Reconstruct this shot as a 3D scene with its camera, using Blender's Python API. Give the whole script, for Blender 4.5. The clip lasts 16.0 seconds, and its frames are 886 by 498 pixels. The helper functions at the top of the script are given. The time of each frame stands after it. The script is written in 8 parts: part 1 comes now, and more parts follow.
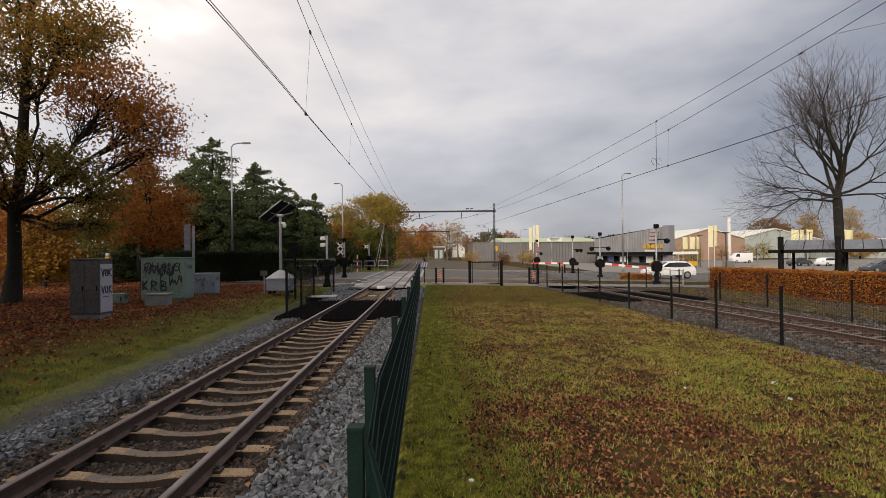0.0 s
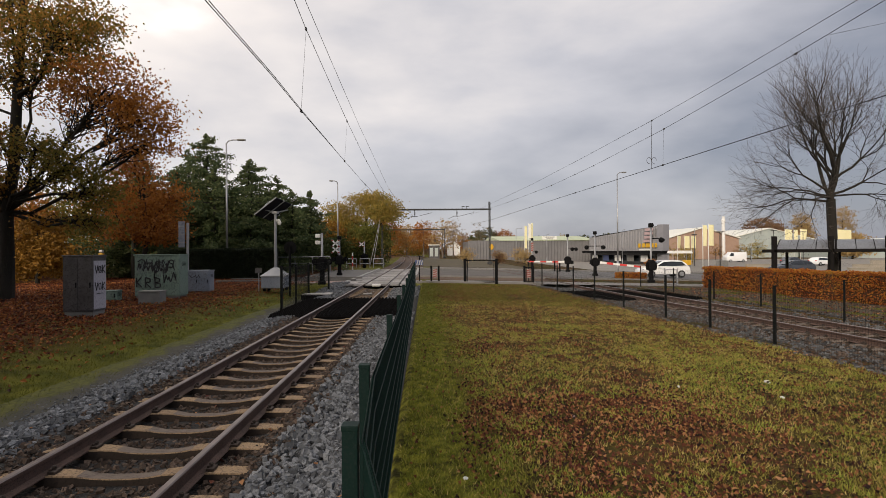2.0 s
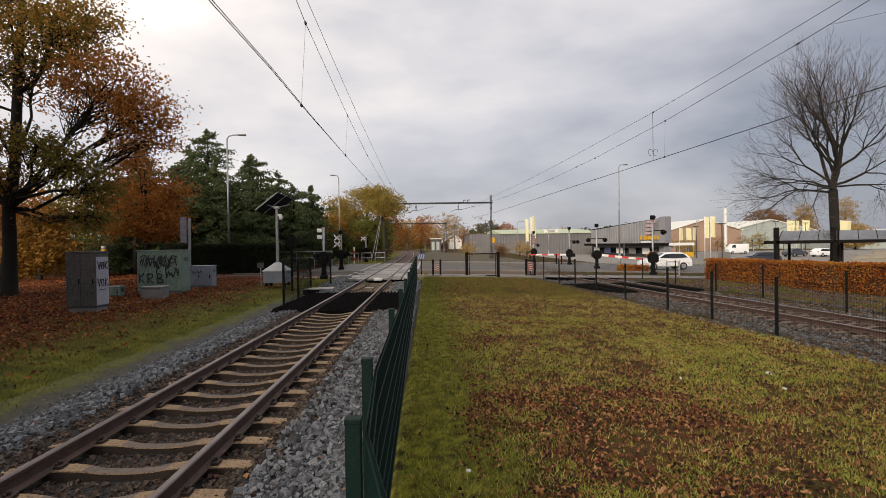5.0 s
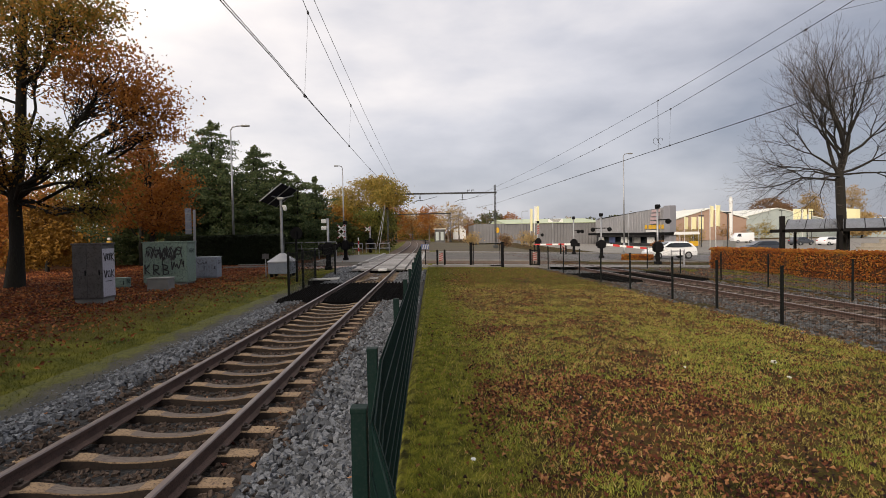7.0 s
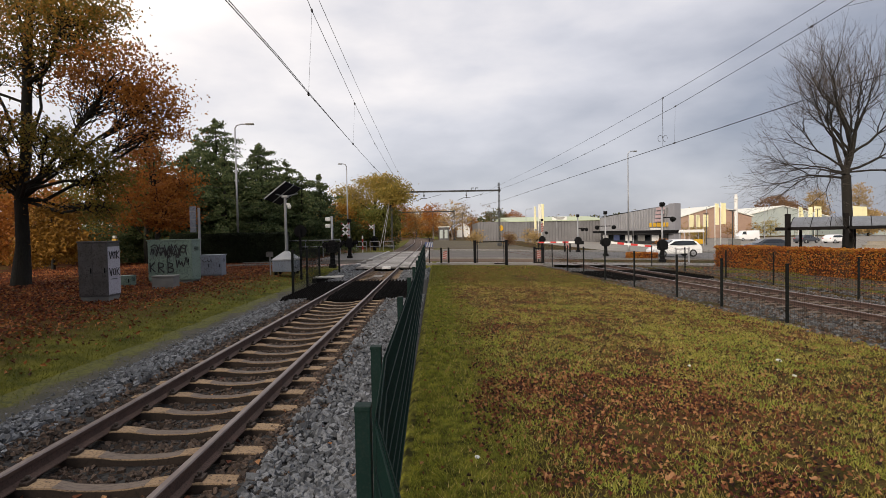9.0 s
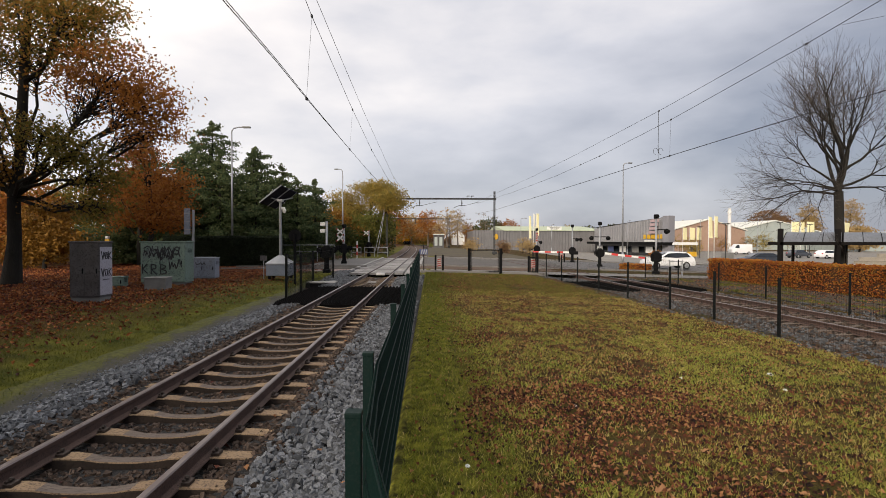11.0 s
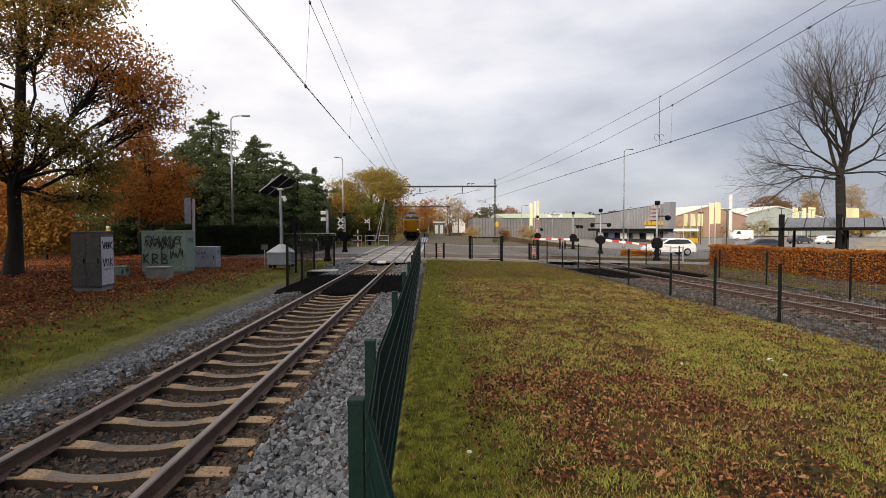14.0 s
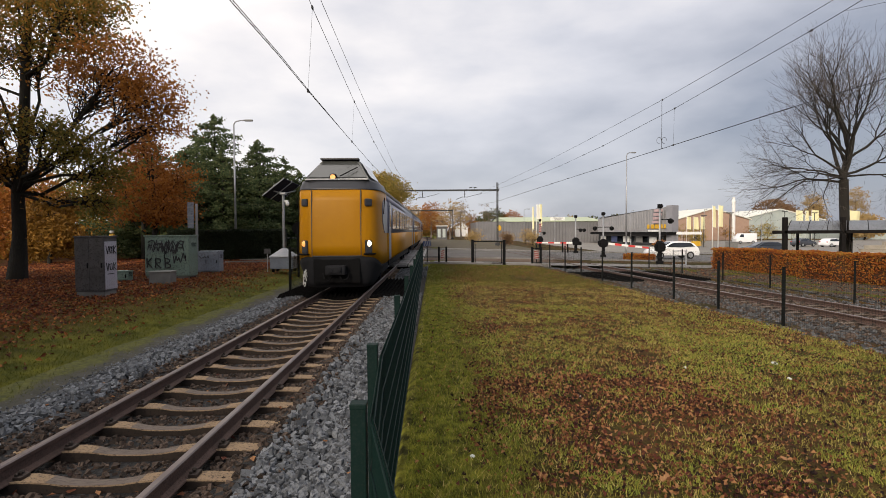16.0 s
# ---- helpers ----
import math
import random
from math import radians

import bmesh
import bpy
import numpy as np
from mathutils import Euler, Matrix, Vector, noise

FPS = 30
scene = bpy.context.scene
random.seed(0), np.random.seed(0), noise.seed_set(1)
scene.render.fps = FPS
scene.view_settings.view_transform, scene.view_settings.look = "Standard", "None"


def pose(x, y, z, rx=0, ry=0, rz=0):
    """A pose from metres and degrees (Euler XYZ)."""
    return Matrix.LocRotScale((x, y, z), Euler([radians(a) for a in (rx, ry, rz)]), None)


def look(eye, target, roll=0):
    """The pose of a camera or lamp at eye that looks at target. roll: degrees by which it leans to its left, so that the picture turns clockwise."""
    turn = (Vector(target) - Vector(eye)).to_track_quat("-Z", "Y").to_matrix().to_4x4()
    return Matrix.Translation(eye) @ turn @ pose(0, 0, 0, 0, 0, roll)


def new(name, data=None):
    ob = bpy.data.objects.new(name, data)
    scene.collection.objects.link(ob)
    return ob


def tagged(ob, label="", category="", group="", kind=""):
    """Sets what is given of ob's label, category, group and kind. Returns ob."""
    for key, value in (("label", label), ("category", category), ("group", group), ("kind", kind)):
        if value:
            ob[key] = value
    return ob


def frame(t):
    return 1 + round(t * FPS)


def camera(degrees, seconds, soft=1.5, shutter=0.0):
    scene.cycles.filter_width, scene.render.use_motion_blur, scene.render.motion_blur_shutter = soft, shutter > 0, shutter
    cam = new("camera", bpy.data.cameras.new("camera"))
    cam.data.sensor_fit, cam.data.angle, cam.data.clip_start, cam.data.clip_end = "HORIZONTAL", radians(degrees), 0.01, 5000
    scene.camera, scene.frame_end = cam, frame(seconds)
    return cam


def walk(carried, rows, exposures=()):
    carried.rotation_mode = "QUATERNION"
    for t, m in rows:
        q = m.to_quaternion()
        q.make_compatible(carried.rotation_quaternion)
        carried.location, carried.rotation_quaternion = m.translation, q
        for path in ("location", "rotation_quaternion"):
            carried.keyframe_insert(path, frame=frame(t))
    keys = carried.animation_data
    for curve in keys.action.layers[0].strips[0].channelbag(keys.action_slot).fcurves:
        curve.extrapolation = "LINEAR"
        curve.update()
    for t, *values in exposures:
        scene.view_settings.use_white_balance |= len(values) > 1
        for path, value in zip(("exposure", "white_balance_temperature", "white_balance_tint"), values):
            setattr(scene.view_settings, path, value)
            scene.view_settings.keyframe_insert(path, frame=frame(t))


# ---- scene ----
cam = camera(77.84, 16.0, soft=0.55)
walk(cam, [
    (0, pose(-0.001, 0.007, 1.979, 90.30, 0.67, -1.22)),
    (0.5, pose(0.000, 0.008, 1.980, 90.22, 0.68, -1.38)),
    (1, pose(-0.001, 0.006, 1.979, 90.11, 0.59, -1.48)),
    (1.5, pose(0.000, 0.010, 1.979, 90.09, 0.42, -1.65)),
    (2, pose(-0.001, 0.006, 1.981, 90.09, 0.42, -1.71)),
    (2.5, pose(-0.001, 0.008, 1.980, 90.01, 0.46, -1.72)),
    (3, pose(0.001, 0.004, 1.982, 90.03, 0.58, -1.78)),
    (3.5, pose(-0.001, 0.001, 1.983, 89.98, 0.61, -1.86)),
    (4, pose(-0.000, 0.003, 1.981, 89.82, 0.68, -1.78)),
    (6.5, pose(0.001, -0.001, 1.981, 88.70, 1.03, -1.21)),
    (7, pose(0.000, -0.002, 1.981, 88.42, 1.09, -1.11)),
    (7.5, pose(0.001, -0.002, 1.981, 88.27, 1.02, -0.97)),
    (8, pose(0.001, -0.000, 1.982, 88.14, 1.18, -0.79)),
    (8.5, pose(0.002, -0.005, 1.981, 88.02, 1.25, -0.72)),
    (9, pose(0.001, -0.002, 1.983, 88.21, 1.10, -0.70)),
    (11.5, pose(0.000, 0.000, 1.981, 89.02, -0.20, -1.30)),
    (12, pose(-0.002, -0.001, 1.980, 88.76, -0.14, -1.30)),
    (12.5, pose(-0.000, 0.000, 1.980, 88.58, -0.00, -1.30)),
    (13, pose(-0.000, -0.001, 1.981, 88.29, 0.10, -1.29)),
    (13.5, pose(0.001, -0.002, 1.980, 87.97, 0.24, -1.19)),
    (14, pose(0.000, -0.003, 1.982, 87.71, 0.25, -1.17)),
    (14.5, pose(0.001, -0.002, 1.982, 87.53, 0.28, -1.07)),
    (15, pose(0.003, 0.000, 1.981, 87.86, 0.37, -0.93)),
    (15.5, pose(0.001, -0.007, 1.981, 87.99, 0.49, -0.88)),
    (16, pose(0.001, -0.000, 1.981, 88.11, 0.39, -0.91)),
], exposures=[(0, -0.24, 7250, 14), (4, -0.20, 7250, 14), (7, -0.05, 7130, 14), (12, -0.02, 7060, 13), (14, 0.11, 7060, 13), (16, 0.01, 7050, 13)])

# ---- light: thin broken overcast, low sun from behind and a little left, over the woodland ----
SUN_ELEV, SUN_AZ = 20.0, 202.0   # azimuth clockwise from +Y
world = bpy.data.worlds.new("sky")
scene.world = world
world.use_nodes = True
wn, wl = world.node_tree.nodes, world.node_tree.links
wn.clear()
w_out = wn.new("ShaderNodeOutputWorld")
w_bg = wn.new("ShaderNodeBackground")
w_sky = wn.new("ShaderNodeTexSky")
w_sky.sky_type, w_sky.sun_disc = "NISHITA", False
w_sky.sun_elevation, w_sky.sun_rotation = radians(SUN_ELEV), radians(SUN_AZ)
w_tc = wn.new("ShaderNodeTexCoord")
w_map = wn.new("ShaderNodeMapping")
w_map.inputs["Scale"].default_value = (1.0, 1.0, 2.6)
wl.new(w_tc.outputs["Generated"], w_map.inputs["Vector"])
w_n1 = wn.new("ShaderNodeTexNoise")
w_n1.inputs["Scale"].default_value, w_n1.inputs["Detail"].default_value = 2.6, 7.0
w_n1.inputs["Roughness"].default_value = 0.5
wl.new(w_map.outputs[0], w_n1.inputs["Vector"])
w_sep = wn.new("ShaderNodeSeparateXYZ")
wl.new(w_tc.outputs["Generated"], w_sep.inputs[0])
# the cloud deck is thinner, and brighter, towards the left and overhead


def w_math(op, a, b):
    n = wn.new("ShaderNodeMath")
    n.operation = op
    for i, v in enumerate((a, b)):
        if isinstance(v, (int, float)):
            n.inputs[i].default_value = v
        else:
            wl.new(v, n.inputs[i])
    return n.outputs[0]


w_v = w_math("ADD", w_math("MULTIPLY", w_sep.outputs[0], -0.42), w_math("MULTIPLY", w_sep.outputs[2], 0.74))
w_v = w_math("ADD", w_v, w_math("MULTIPLY", w_math("SUBTRACT", w_n1.outputs[0], 0.5), 0.95))
w_v = w_math("ADD", w_v, w_math("MULTIPLY", w_sep.outputs[1], 0.18))
w_v = w_math("MULTIPLY", w_math("ADD", w_v, 0.20), 0.7)
w_ramp = wn.new("ShaderNodeValToRGB")
w_ramp.color_ramp.elements[0].position, w_ramp.color_ramp.elements[0].color = 0.105, (0.25, 0.292, 0.385, 1)
w_ramp.color_ramp.elements[1].position, w_ramp.color_ramp.elements[1].color = 0.80, (1.9, 1.9, 1.94, 1)
e = w_ramp.color_ramp.elements.new(0.35)
e.color = (0.555, 0.595, 0.685, 1)
e = w_ramp.color_ramp.elements.new(0.60)
e.color = (0.94, 0.94, 0.96, 1)
wl.new(w_v, w_ramp.inputs[0])
w_scale = wn.new("ShaderNodeMixRGB")
w_scale.blend_type = "MULTIPLY"
w_scale.inputs[0].default_value = 1.0
w_scale.inputs[2].default_value = (0.1, 0.1, 0.1, 1)
wl.new(w_sky.outputs[0], w_scale.inputs[1])
w_mix = wn.new("ShaderNodeMixRGB")
w_mix.inputs[0].default_value = 0.9
wl.new(w_scale.outputs[0], w_mix.inputs[1])
wl.new(w_ramp.outputs[0], w_mix.inputs[2])
wl.new(w_mix.outputs[0], w_bg.inputs["Color"])
w_bg.inputs["Strength"].default_value = 1.25
wl.new(w_bg.outputs[0], w_out.inputs["Surface"])
sun_data = bpy.data.lights.new("sun", "SUN")
sun_data.energy, sun_data.angle, sun_data.color = 3.5, radians(14), (1.0, 0.92, 0.80)
sun = new("sun", sun_data)
_a, _e = radians(SUN_AZ), radians(SUN_ELEV)
sun.matrix_world = look((0, 0, 0), (-math.sin(_a) * math.cos(_e), -math.cos(_a) * math.cos(_e), -math.sin(_e)))

# ---- materials ----
def mat(name, a, b=None, c=None, scale=6.0, fine=60.0, rough=0.7, metal=0.0, bump=0.3, island=0.0, piece=0.0, spec=0.4, dist=0.01, contrast=0.25, stretch=None):
    """Two-scale noise material: a to b by the broad noise, spots of c by the fine one."""
    m = bpy.data.materials.new(name)
    m.use_nodes = True
    n, l = m.node_tree.nodes, m.node_tree.links
    bs = n["Principled BSDF"]
    bs.inputs["Roughness"].default_value, bs.inputs["Metallic"].default_value = rough, metal
    bs.inputs["Specular IOR Level"].default_value = spec
    tc = n.new("ShaderNodeTexCoord")
    vec = tc.outputs["Object"]
    if stretch:
        mp = n.new("ShaderNodeMapping")
        mp.inputs["Scale"].default_value = stretch
        l.new(vec, mp.inputs["Vector"])
        vec = mp.outputs[0]
    if piece:
        oi = n.new("ShaderNodeObjectInfo")
        ad = n.new("ShaderNodeVectorMath")
        ad.operation = "MULTIPLY_ADD"
        ad.inputs[1].default_value = (37, 19, 23)
        l.new(oi.outputs["Random"], ad.inputs[0])
        l.new(vec, ad.inputs[2])
        vec = ad.outputs[0]
    n1 = n.new("ShaderNodeTexNoise")
    n1.inputs["Scale"].default_value, n1.inputs["Detail"].default_value = scale, 4
    l.new(vec, n1.inputs["Vector"])
    n2 = n.new("ShaderNodeTexNoise")
    n2.inputs["Scale"].default_value, n2.inputs["Detail"].default_value = fine, 3
    l.new(vec, n2.inputs["Vector"])
    r1 = n.new("ShaderNodeValToRGB")
    r1.color_ramp.elements[0].position, r1.color_ramp.elements[1].position = 0.5 - contrast, 0.5 + contrast
    b = b or tuple(x * 0.75 for x in a)
    r1.color_ramp.elements[0].color, r1.color_ramp.elements[1].color = (*a, 1), (*b, 1)
    fac = n1.outputs[0]
    if island or piece:
        src = n.new("ShaderNodeNewGeometry").outputs["Random Per Island"] if island else oi.outputs["Random"]
        mx = n.new("ShaderNodeMix")
        mx.inputs[0].default_value = island or piece
        l.new(fac, mx.inputs[2])
        l.new(src, mx.inputs[3])
        fac = mx.outputs[0]
    l.new(fac, r1.inputs[0])
    col = r1.outputs[0]
    if c:
        r2 = n.new("ShaderNodeValToRGB")
        r2.color_ramp.elements[0].position, r2.color_ramp.elements[1].position = 0.5, 0.68
        l.new(n2.outputs[0], r2.inputs[0])
        mc = n.new("ShaderNodeMixRGB")
        mc.inputs[2].default_value = (*c, 1)
        l.new(r2.outputs[0], mc.inputs[0])
        l.new(col, mc.inputs[1])
        col = mc.outputs[0]
    l.new(col, bs.inputs["Base Color"])
    if bump:
        bp = n.new("ShaderNodeBump")
        bp.inputs["Strength"].default_value, bp.inputs["Distance"].default_value = bump, dist
        l.new(n2.outputs[0], bp.inputs["Height"])
        l.new(bp.outputs[0], bs.inputs["Normal"])
    return m


def leaf_mat(name, stops, rough=0.6, through_light=0.35, patch=0.45, share=0.5):
    """Leaves whose hue differs leaf by leaf; light passes through them."""
    m = bpy.data.materials.new(name)
    m.use_nodes = True
    n, l = m.node_tree.nodes, m.node_tree.links
    bs = n["Principled BSDF"]
    bs.inputs["Roughness"].default_value = rough
    bs.inputs["Specular IOR Level"].default_value = 0.25
    geo = n.new("ShaderNodeNewGeometry")
    tc = n.new("ShaderNodeTexCoord")
    nz = n.new("ShaderNodeTexNoise")
    nz.inputs["Scale"].default_value, nz.inputs["Detail"].default_value = patch, 2
    l.new(tc.outputs["Object"], nz.inputs["Vector"])
    mx = n.new("ShaderNodeMix")
    mx.inputs[0].default_value = share
    l.new(nz.outputs[0], mx.inputs[2])
    l.new(geo.outputs["Random Per Island"], mx.inputs[3])
    rp = n.new("ShaderNodeValToRGB")
    els = rp.color_ramp.elements
    els[0].position, els[0].color = 0.2, (*stops[0], 1)
    els[1].position, els[1].color = 0.8, (*stops[-1], 1)
    for i, s in enumerate(stops[1:-1]):
        els.new(0.2 + 0.6 * (i + 1) / (len(stops) - 1)).color = (*s, 1)
    l.new(mx.outputs[0], rp.inputs[0])
    l.new(rp.outputs[0], bs.inputs["Base Color"])
    tr = n.new("ShaderNodeBsdfTranslucent")
    l.new(rp.outputs[0], tr.inputs["Color"])
    ms = n.new("ShaderNodeMixShader")
    ms.inputs[0].default_value = through_light
    l.new(bs.outputs[0], ms.inputs[1])
    l.new(tr.outputs[0], ms.inputs[2])
    l.new(ms.outputs[0], n["Material Output"].inputs["Surface"])
    return m


def glow_mat(name, color, strength):
    m = bpy.data.materials.new(name)
    m.use_nodes = True
    bs = m.node_tree.nodes["Principled BSDF"]
    bs.inputs["Base Color"].default_value = (*color, 1)
    bs.inputs["Emission Color"].default_value = (*color, 1)
    bs.inputs["Emission Strength"].default_value = strength
    return m


def glass_mat(name, tint, rough=0.05):
    m = bpy.data.materials.new(name)
    m.use_nodes = True
    bs = m.node_tree.nodes["Principled BSDF"]
    bs.inputs["Base Color"].default_value = (*tint, 1)
    bs.inputs["Roughness"].default_value = rough
    bs.inputs["Specular IOR Level"].default_value = 0.6
    bs.inputs["Coat Weight"].default_value = 0.5
    return m


M = {}
M["rail_side"] = mat("rusty_rail", (0.075, 0.046, 0.038), (0.13, 0.078, 0.062), (0.04, 0.027, 0.023), 5, 70, 0.75, 0.2, 0.4)
M["rail_top"] = mat("worn_rail_head", (0.13, 0.10, 0.095), (0.20, 0.165, 0.155), None, 3, 50, 0.38, 0.5, 0.1)
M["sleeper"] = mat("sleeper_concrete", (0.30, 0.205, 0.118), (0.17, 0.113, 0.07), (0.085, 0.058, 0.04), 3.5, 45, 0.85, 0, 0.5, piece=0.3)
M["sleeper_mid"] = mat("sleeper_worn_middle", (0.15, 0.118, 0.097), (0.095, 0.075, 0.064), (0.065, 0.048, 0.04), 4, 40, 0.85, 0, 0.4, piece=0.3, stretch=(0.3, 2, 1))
# stained sides, with the shade below the pale top painted into the colour
M["sleeper_side"] = mat("sleeper_side_stain_shade", (0.022, 0.015, 0.011), (0.045, 0.030, 0.021), (0.016, 0.011, 0.009), 3.5, 40, 0.9, 0, 0.5, piece=0.4)
M["clip"] = mat("rail_clip_steel", (0.035, 0.028, 0.024), (0.07, 0.05, 0.04), None, 20, 90, 0.7, 0.4, 0.3)
M["stone"] = mat("ballast_stone", (0.028, 0.031, 0.036), (0.20, 0.213, 0.232), (0.07, 0.075, 0.08), 9, 60, 0.85, 0, 0.5, island=0.85, contrast=0.42)
M["stone_rust"] = mat("ballast_stone_rusty", (0.012, 0.009, 0.007), (0.115, 0.080, 0.06), (0.055, 0.033, 0.022), 9, 60, 0.9, 0, 0.5, island=0.85, contrast=0.42)
M["stone_dark"] = mat("ballast_stone_dull", (0.02, 0.021, 0.023), (0.125, 0.128, 0.132), (0.05, 0.05, 0.05), 9, 60, 0.9, 0, 0.5, island=0.85, contrast=0.42)
M["stone_piece"] = mat("ballast_stone_single", (0.028, 0.031, 0.036), (0.20, 0.213, 0.232), (0.07, 0.075, 0.08), 12, 60, 0.85, 0, 0.5, piece=0.85, contrast=0.42)
# near-black: the shade in the gaps between loose stones is painted here
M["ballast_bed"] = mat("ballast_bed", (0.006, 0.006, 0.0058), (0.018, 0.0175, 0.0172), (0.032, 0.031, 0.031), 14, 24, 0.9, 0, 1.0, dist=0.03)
M["fence"] = mat("fence_green_steel", (0.003, 0.0135, 0.0115), (0.005, 0.019, 0.017), (0.010, 0.020, 0.018), 5, 90, 0.6, 0.0, 0.08, spec=0.1)
M["fence_dark"] = mat("fence_dark_steel", (0.005, 0.006, 0.006), (0.009, 0.0105, 0.010), None, 5, 60, 0.65, 0.0, 0.1, spec=0.12)
M["mat_rubber"] = mat("black_rubber_mat", (0.0025, 0.0025, 0.0025), (0.006, 0.0055, 0.0055), None, 3, 40, 0.95, 0, 0.5, spec=0.05)
M["concrete"] = mat("pale_concrete", (0.205, 0.195, 0.184), (0.14, 0.133, 0.126), (0.14, 0.13, 0.12), 1.6, 40, 0.85, 0, 0.3)
M["panel"] = mat("crossing_panel_concrete", (0.34, 0.325, 0.31), (0.17, 0.16, 0.152), (0.11, 0.105, 0.10), 2.2, 35, 0.75, 0, 0.3, piece=0.65)
M["red_path"] = mat("worn_red_asphalt", (0.20, 0.135, 0.118), (0.27, 0.19, 0.165), (0.12, 0.095, 0.085), 0.8, 30, 0.8, 0, 0.3)
M["asphalt"] = mat("asphalt", (0.075, 0.072, 0.071), (0.115, 0.11, 0.107), (0.07, 0.065, 0.06), 0.4, 55, 0.7, 0, 0.4)
M["asphalt_brown"] = mat("muddy_asphalt", (0.055, 0.046, 0.04), (0.10, 0.09, 0.08), (0.05, 0.043, 0.037), 0.5, 20, 0.8, 0, 0.4)
M["dull_white"] = mat("dirty_white_board", (0.36, 0.35, 0.33), (0.26, 0.25, 0.24), (0.18, 0.17, 0.16), 3, 30, 0.6, 0, 0.05)
M["dull_red"] = mat("faded_red_board", (0.30, 0.045, 0.035), (0.22, 0.035, 0.03), None, 3, 40, 0.6, 0, 0.05)
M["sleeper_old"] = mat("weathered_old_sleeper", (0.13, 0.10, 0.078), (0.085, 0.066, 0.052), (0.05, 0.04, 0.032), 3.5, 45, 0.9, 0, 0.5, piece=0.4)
M["leaf_verge"] = mat("leafy_soil", (0.05, 0.03, 0.02), (0.10, 0.06, 0.035), (0.14, 0.075, 0.035), 1.5, 14, 0.95, 0, 0.5)
M["soil_verge"] = mat("mossy_brown_soil", (0.024, 0.016, 0.009), (0.042, 0.034, 0.011), (0.07, 0.03, 0.015), 0.7, 11, 0.95, 0, 0.6)
M["bark"] = mat("oak_bark", (0.008, 0.007, 0.006), (0.02, 0.017, 0.014), (0.018, 0.02, 0.012), 4, 24, 0.95, 0, 1.0, dist=0.03, stretch=(1, 1, 0.25))
M["twig"] = mat("grey_brown_twigs", (0.045, 0.037, 0.031), (0.085, 0.07, 0.058), None, 3, 20, 0.9, 0, 0.0, island=0.7)
M["bark_bare"] = mat("plane_bark", (0.008, 0.007, 0.0055), (0.021, 0.017, 0.0135), (0.014, 0.0135, 0.008), 3, 20, 0.95, 0, 0.8, dist=0.03, stretch=(1, 1, 0.3))
M["bark_pale"] = mat("pale_grey_bark", (0.10, 0.08, 0.065), (0.17, 0.14, 0.115), None, 4, 24, 0.95, 0, 0.4)
M["wire"] = mat("dark_cable", (0.055, 0.055, 0.06), None, None, 5, 40, 0.6, 0.6, 0.0)
M["galv"] = mat("galvanised_steel", (0.36, 0.37, 0.38), (0.27, 0.28, 0.30), None, 2, 30, 0.5, 0.6, 0.05)
M["gantry"] = mat("gantry_steel", (0.05, 0.053, 0.055), (0.035, 0.036, 0.038), None, 2, 30, 0.65, 0.4, 0.05)
M["black"] = mat("matt_black", (0.005, 0.005, 0.0055), (0.009, 0.009, 0.0095), None, 4, 50, 0.8, 0, 0.05, spec=0.08)
M["white"] = mat("weathered_white_paint", (0.74, 0.74, 0.72), (0.62, 0.62, 0.60), (0.5, 0.5, 0.48), 2, 30, 0.5, 0, 0.05)
M["red"] = mat("red_paint", (0.55, 0.035, 0.03), (0.42, 0.03, 0.03), None, 3, 40, 0.5, 0, 0.05)

# ---- building helpers ----
def gz(x, y):
    """Height of the natural ground."""
    if x >= -0.3:
        z = -0.03 * min(max(x, 0.0), 40.0)
        d = x - right_x(y)
        if -3.3 < d < 2.3 and (y < 36 or y > 63):
            z = min(z, -0.75)
        return z
    if 31.0 < y < 64.0 and x > -9:
        return -0.35 if -5.2 < x < -0.9 else -0.03
    pts = ((-9.5, 0.0), (-8.0, -0.12), (-6.5, -0.30), (-5.6, -0.40), (-5.3, -0.62), (-0.75, -0.62), (-0.4, -0.10), (-0.3, -0.02))
    if x <= pts[0][0]:
        return 0.0
    for (x0, z0), (x1, z1) in zip(pts, pts[1:]):
        if x <= x1:
            return z0 + (z1 - z0) * (x - x0) / (x1 - x0)
    return 0.0


LEFT_X, CURVE_Y, CURVE_R = -2.98, 60.0, 1700.0
SLEEPER_STEP = 0.664
RIGHT_Z = -0.27


def left_x(y):
    return LEFT_X - max(0.0, y - CURVE_Y) ** 2 / (2 * CURVE_R)


def right_x(y):
    x = 12.72 - 0.082 * y
    return x if y < 110 else max(x, left_x(y) + 0.0)


def mesh_ob(name, bm, material, parent=None, smooth=False):
    me = bpy.data.meshes.new(name)
    bm.to_mesh(me)
    bm.free()
    for mt in material if isinstance(material, (list, tuple)) else [material]:
        me.materials.append(mt)
    if smooth:
        for p in me.polygons:
            p.use_smooth = True
    ob = new(name, me)
    if parent:
        ob.parent = parent
    return ob


def part(name, bm, material, parent, label="", smooth=False):
    ob = mesh_ob(name, bm, material, parent, smooth)
    if label:
        tagged(ob, label)
    return ob


def raw(name, verts, faces, material, parent=None, smooth=False):
    me = bpy.data.meshes.new(name)
    me.from_pydata(verts, [], faces)
    me.update()
    for mt in material if isinstance(material, (list, tuple)) else [material]:
        me.materials.append(mt)
    if smooth:
        me.polygons.foreach_set("use_smooth", [True] * len(me.polygons))
    ob = new(name, me)
    if parent:
        ob.parent = parent
    return ob


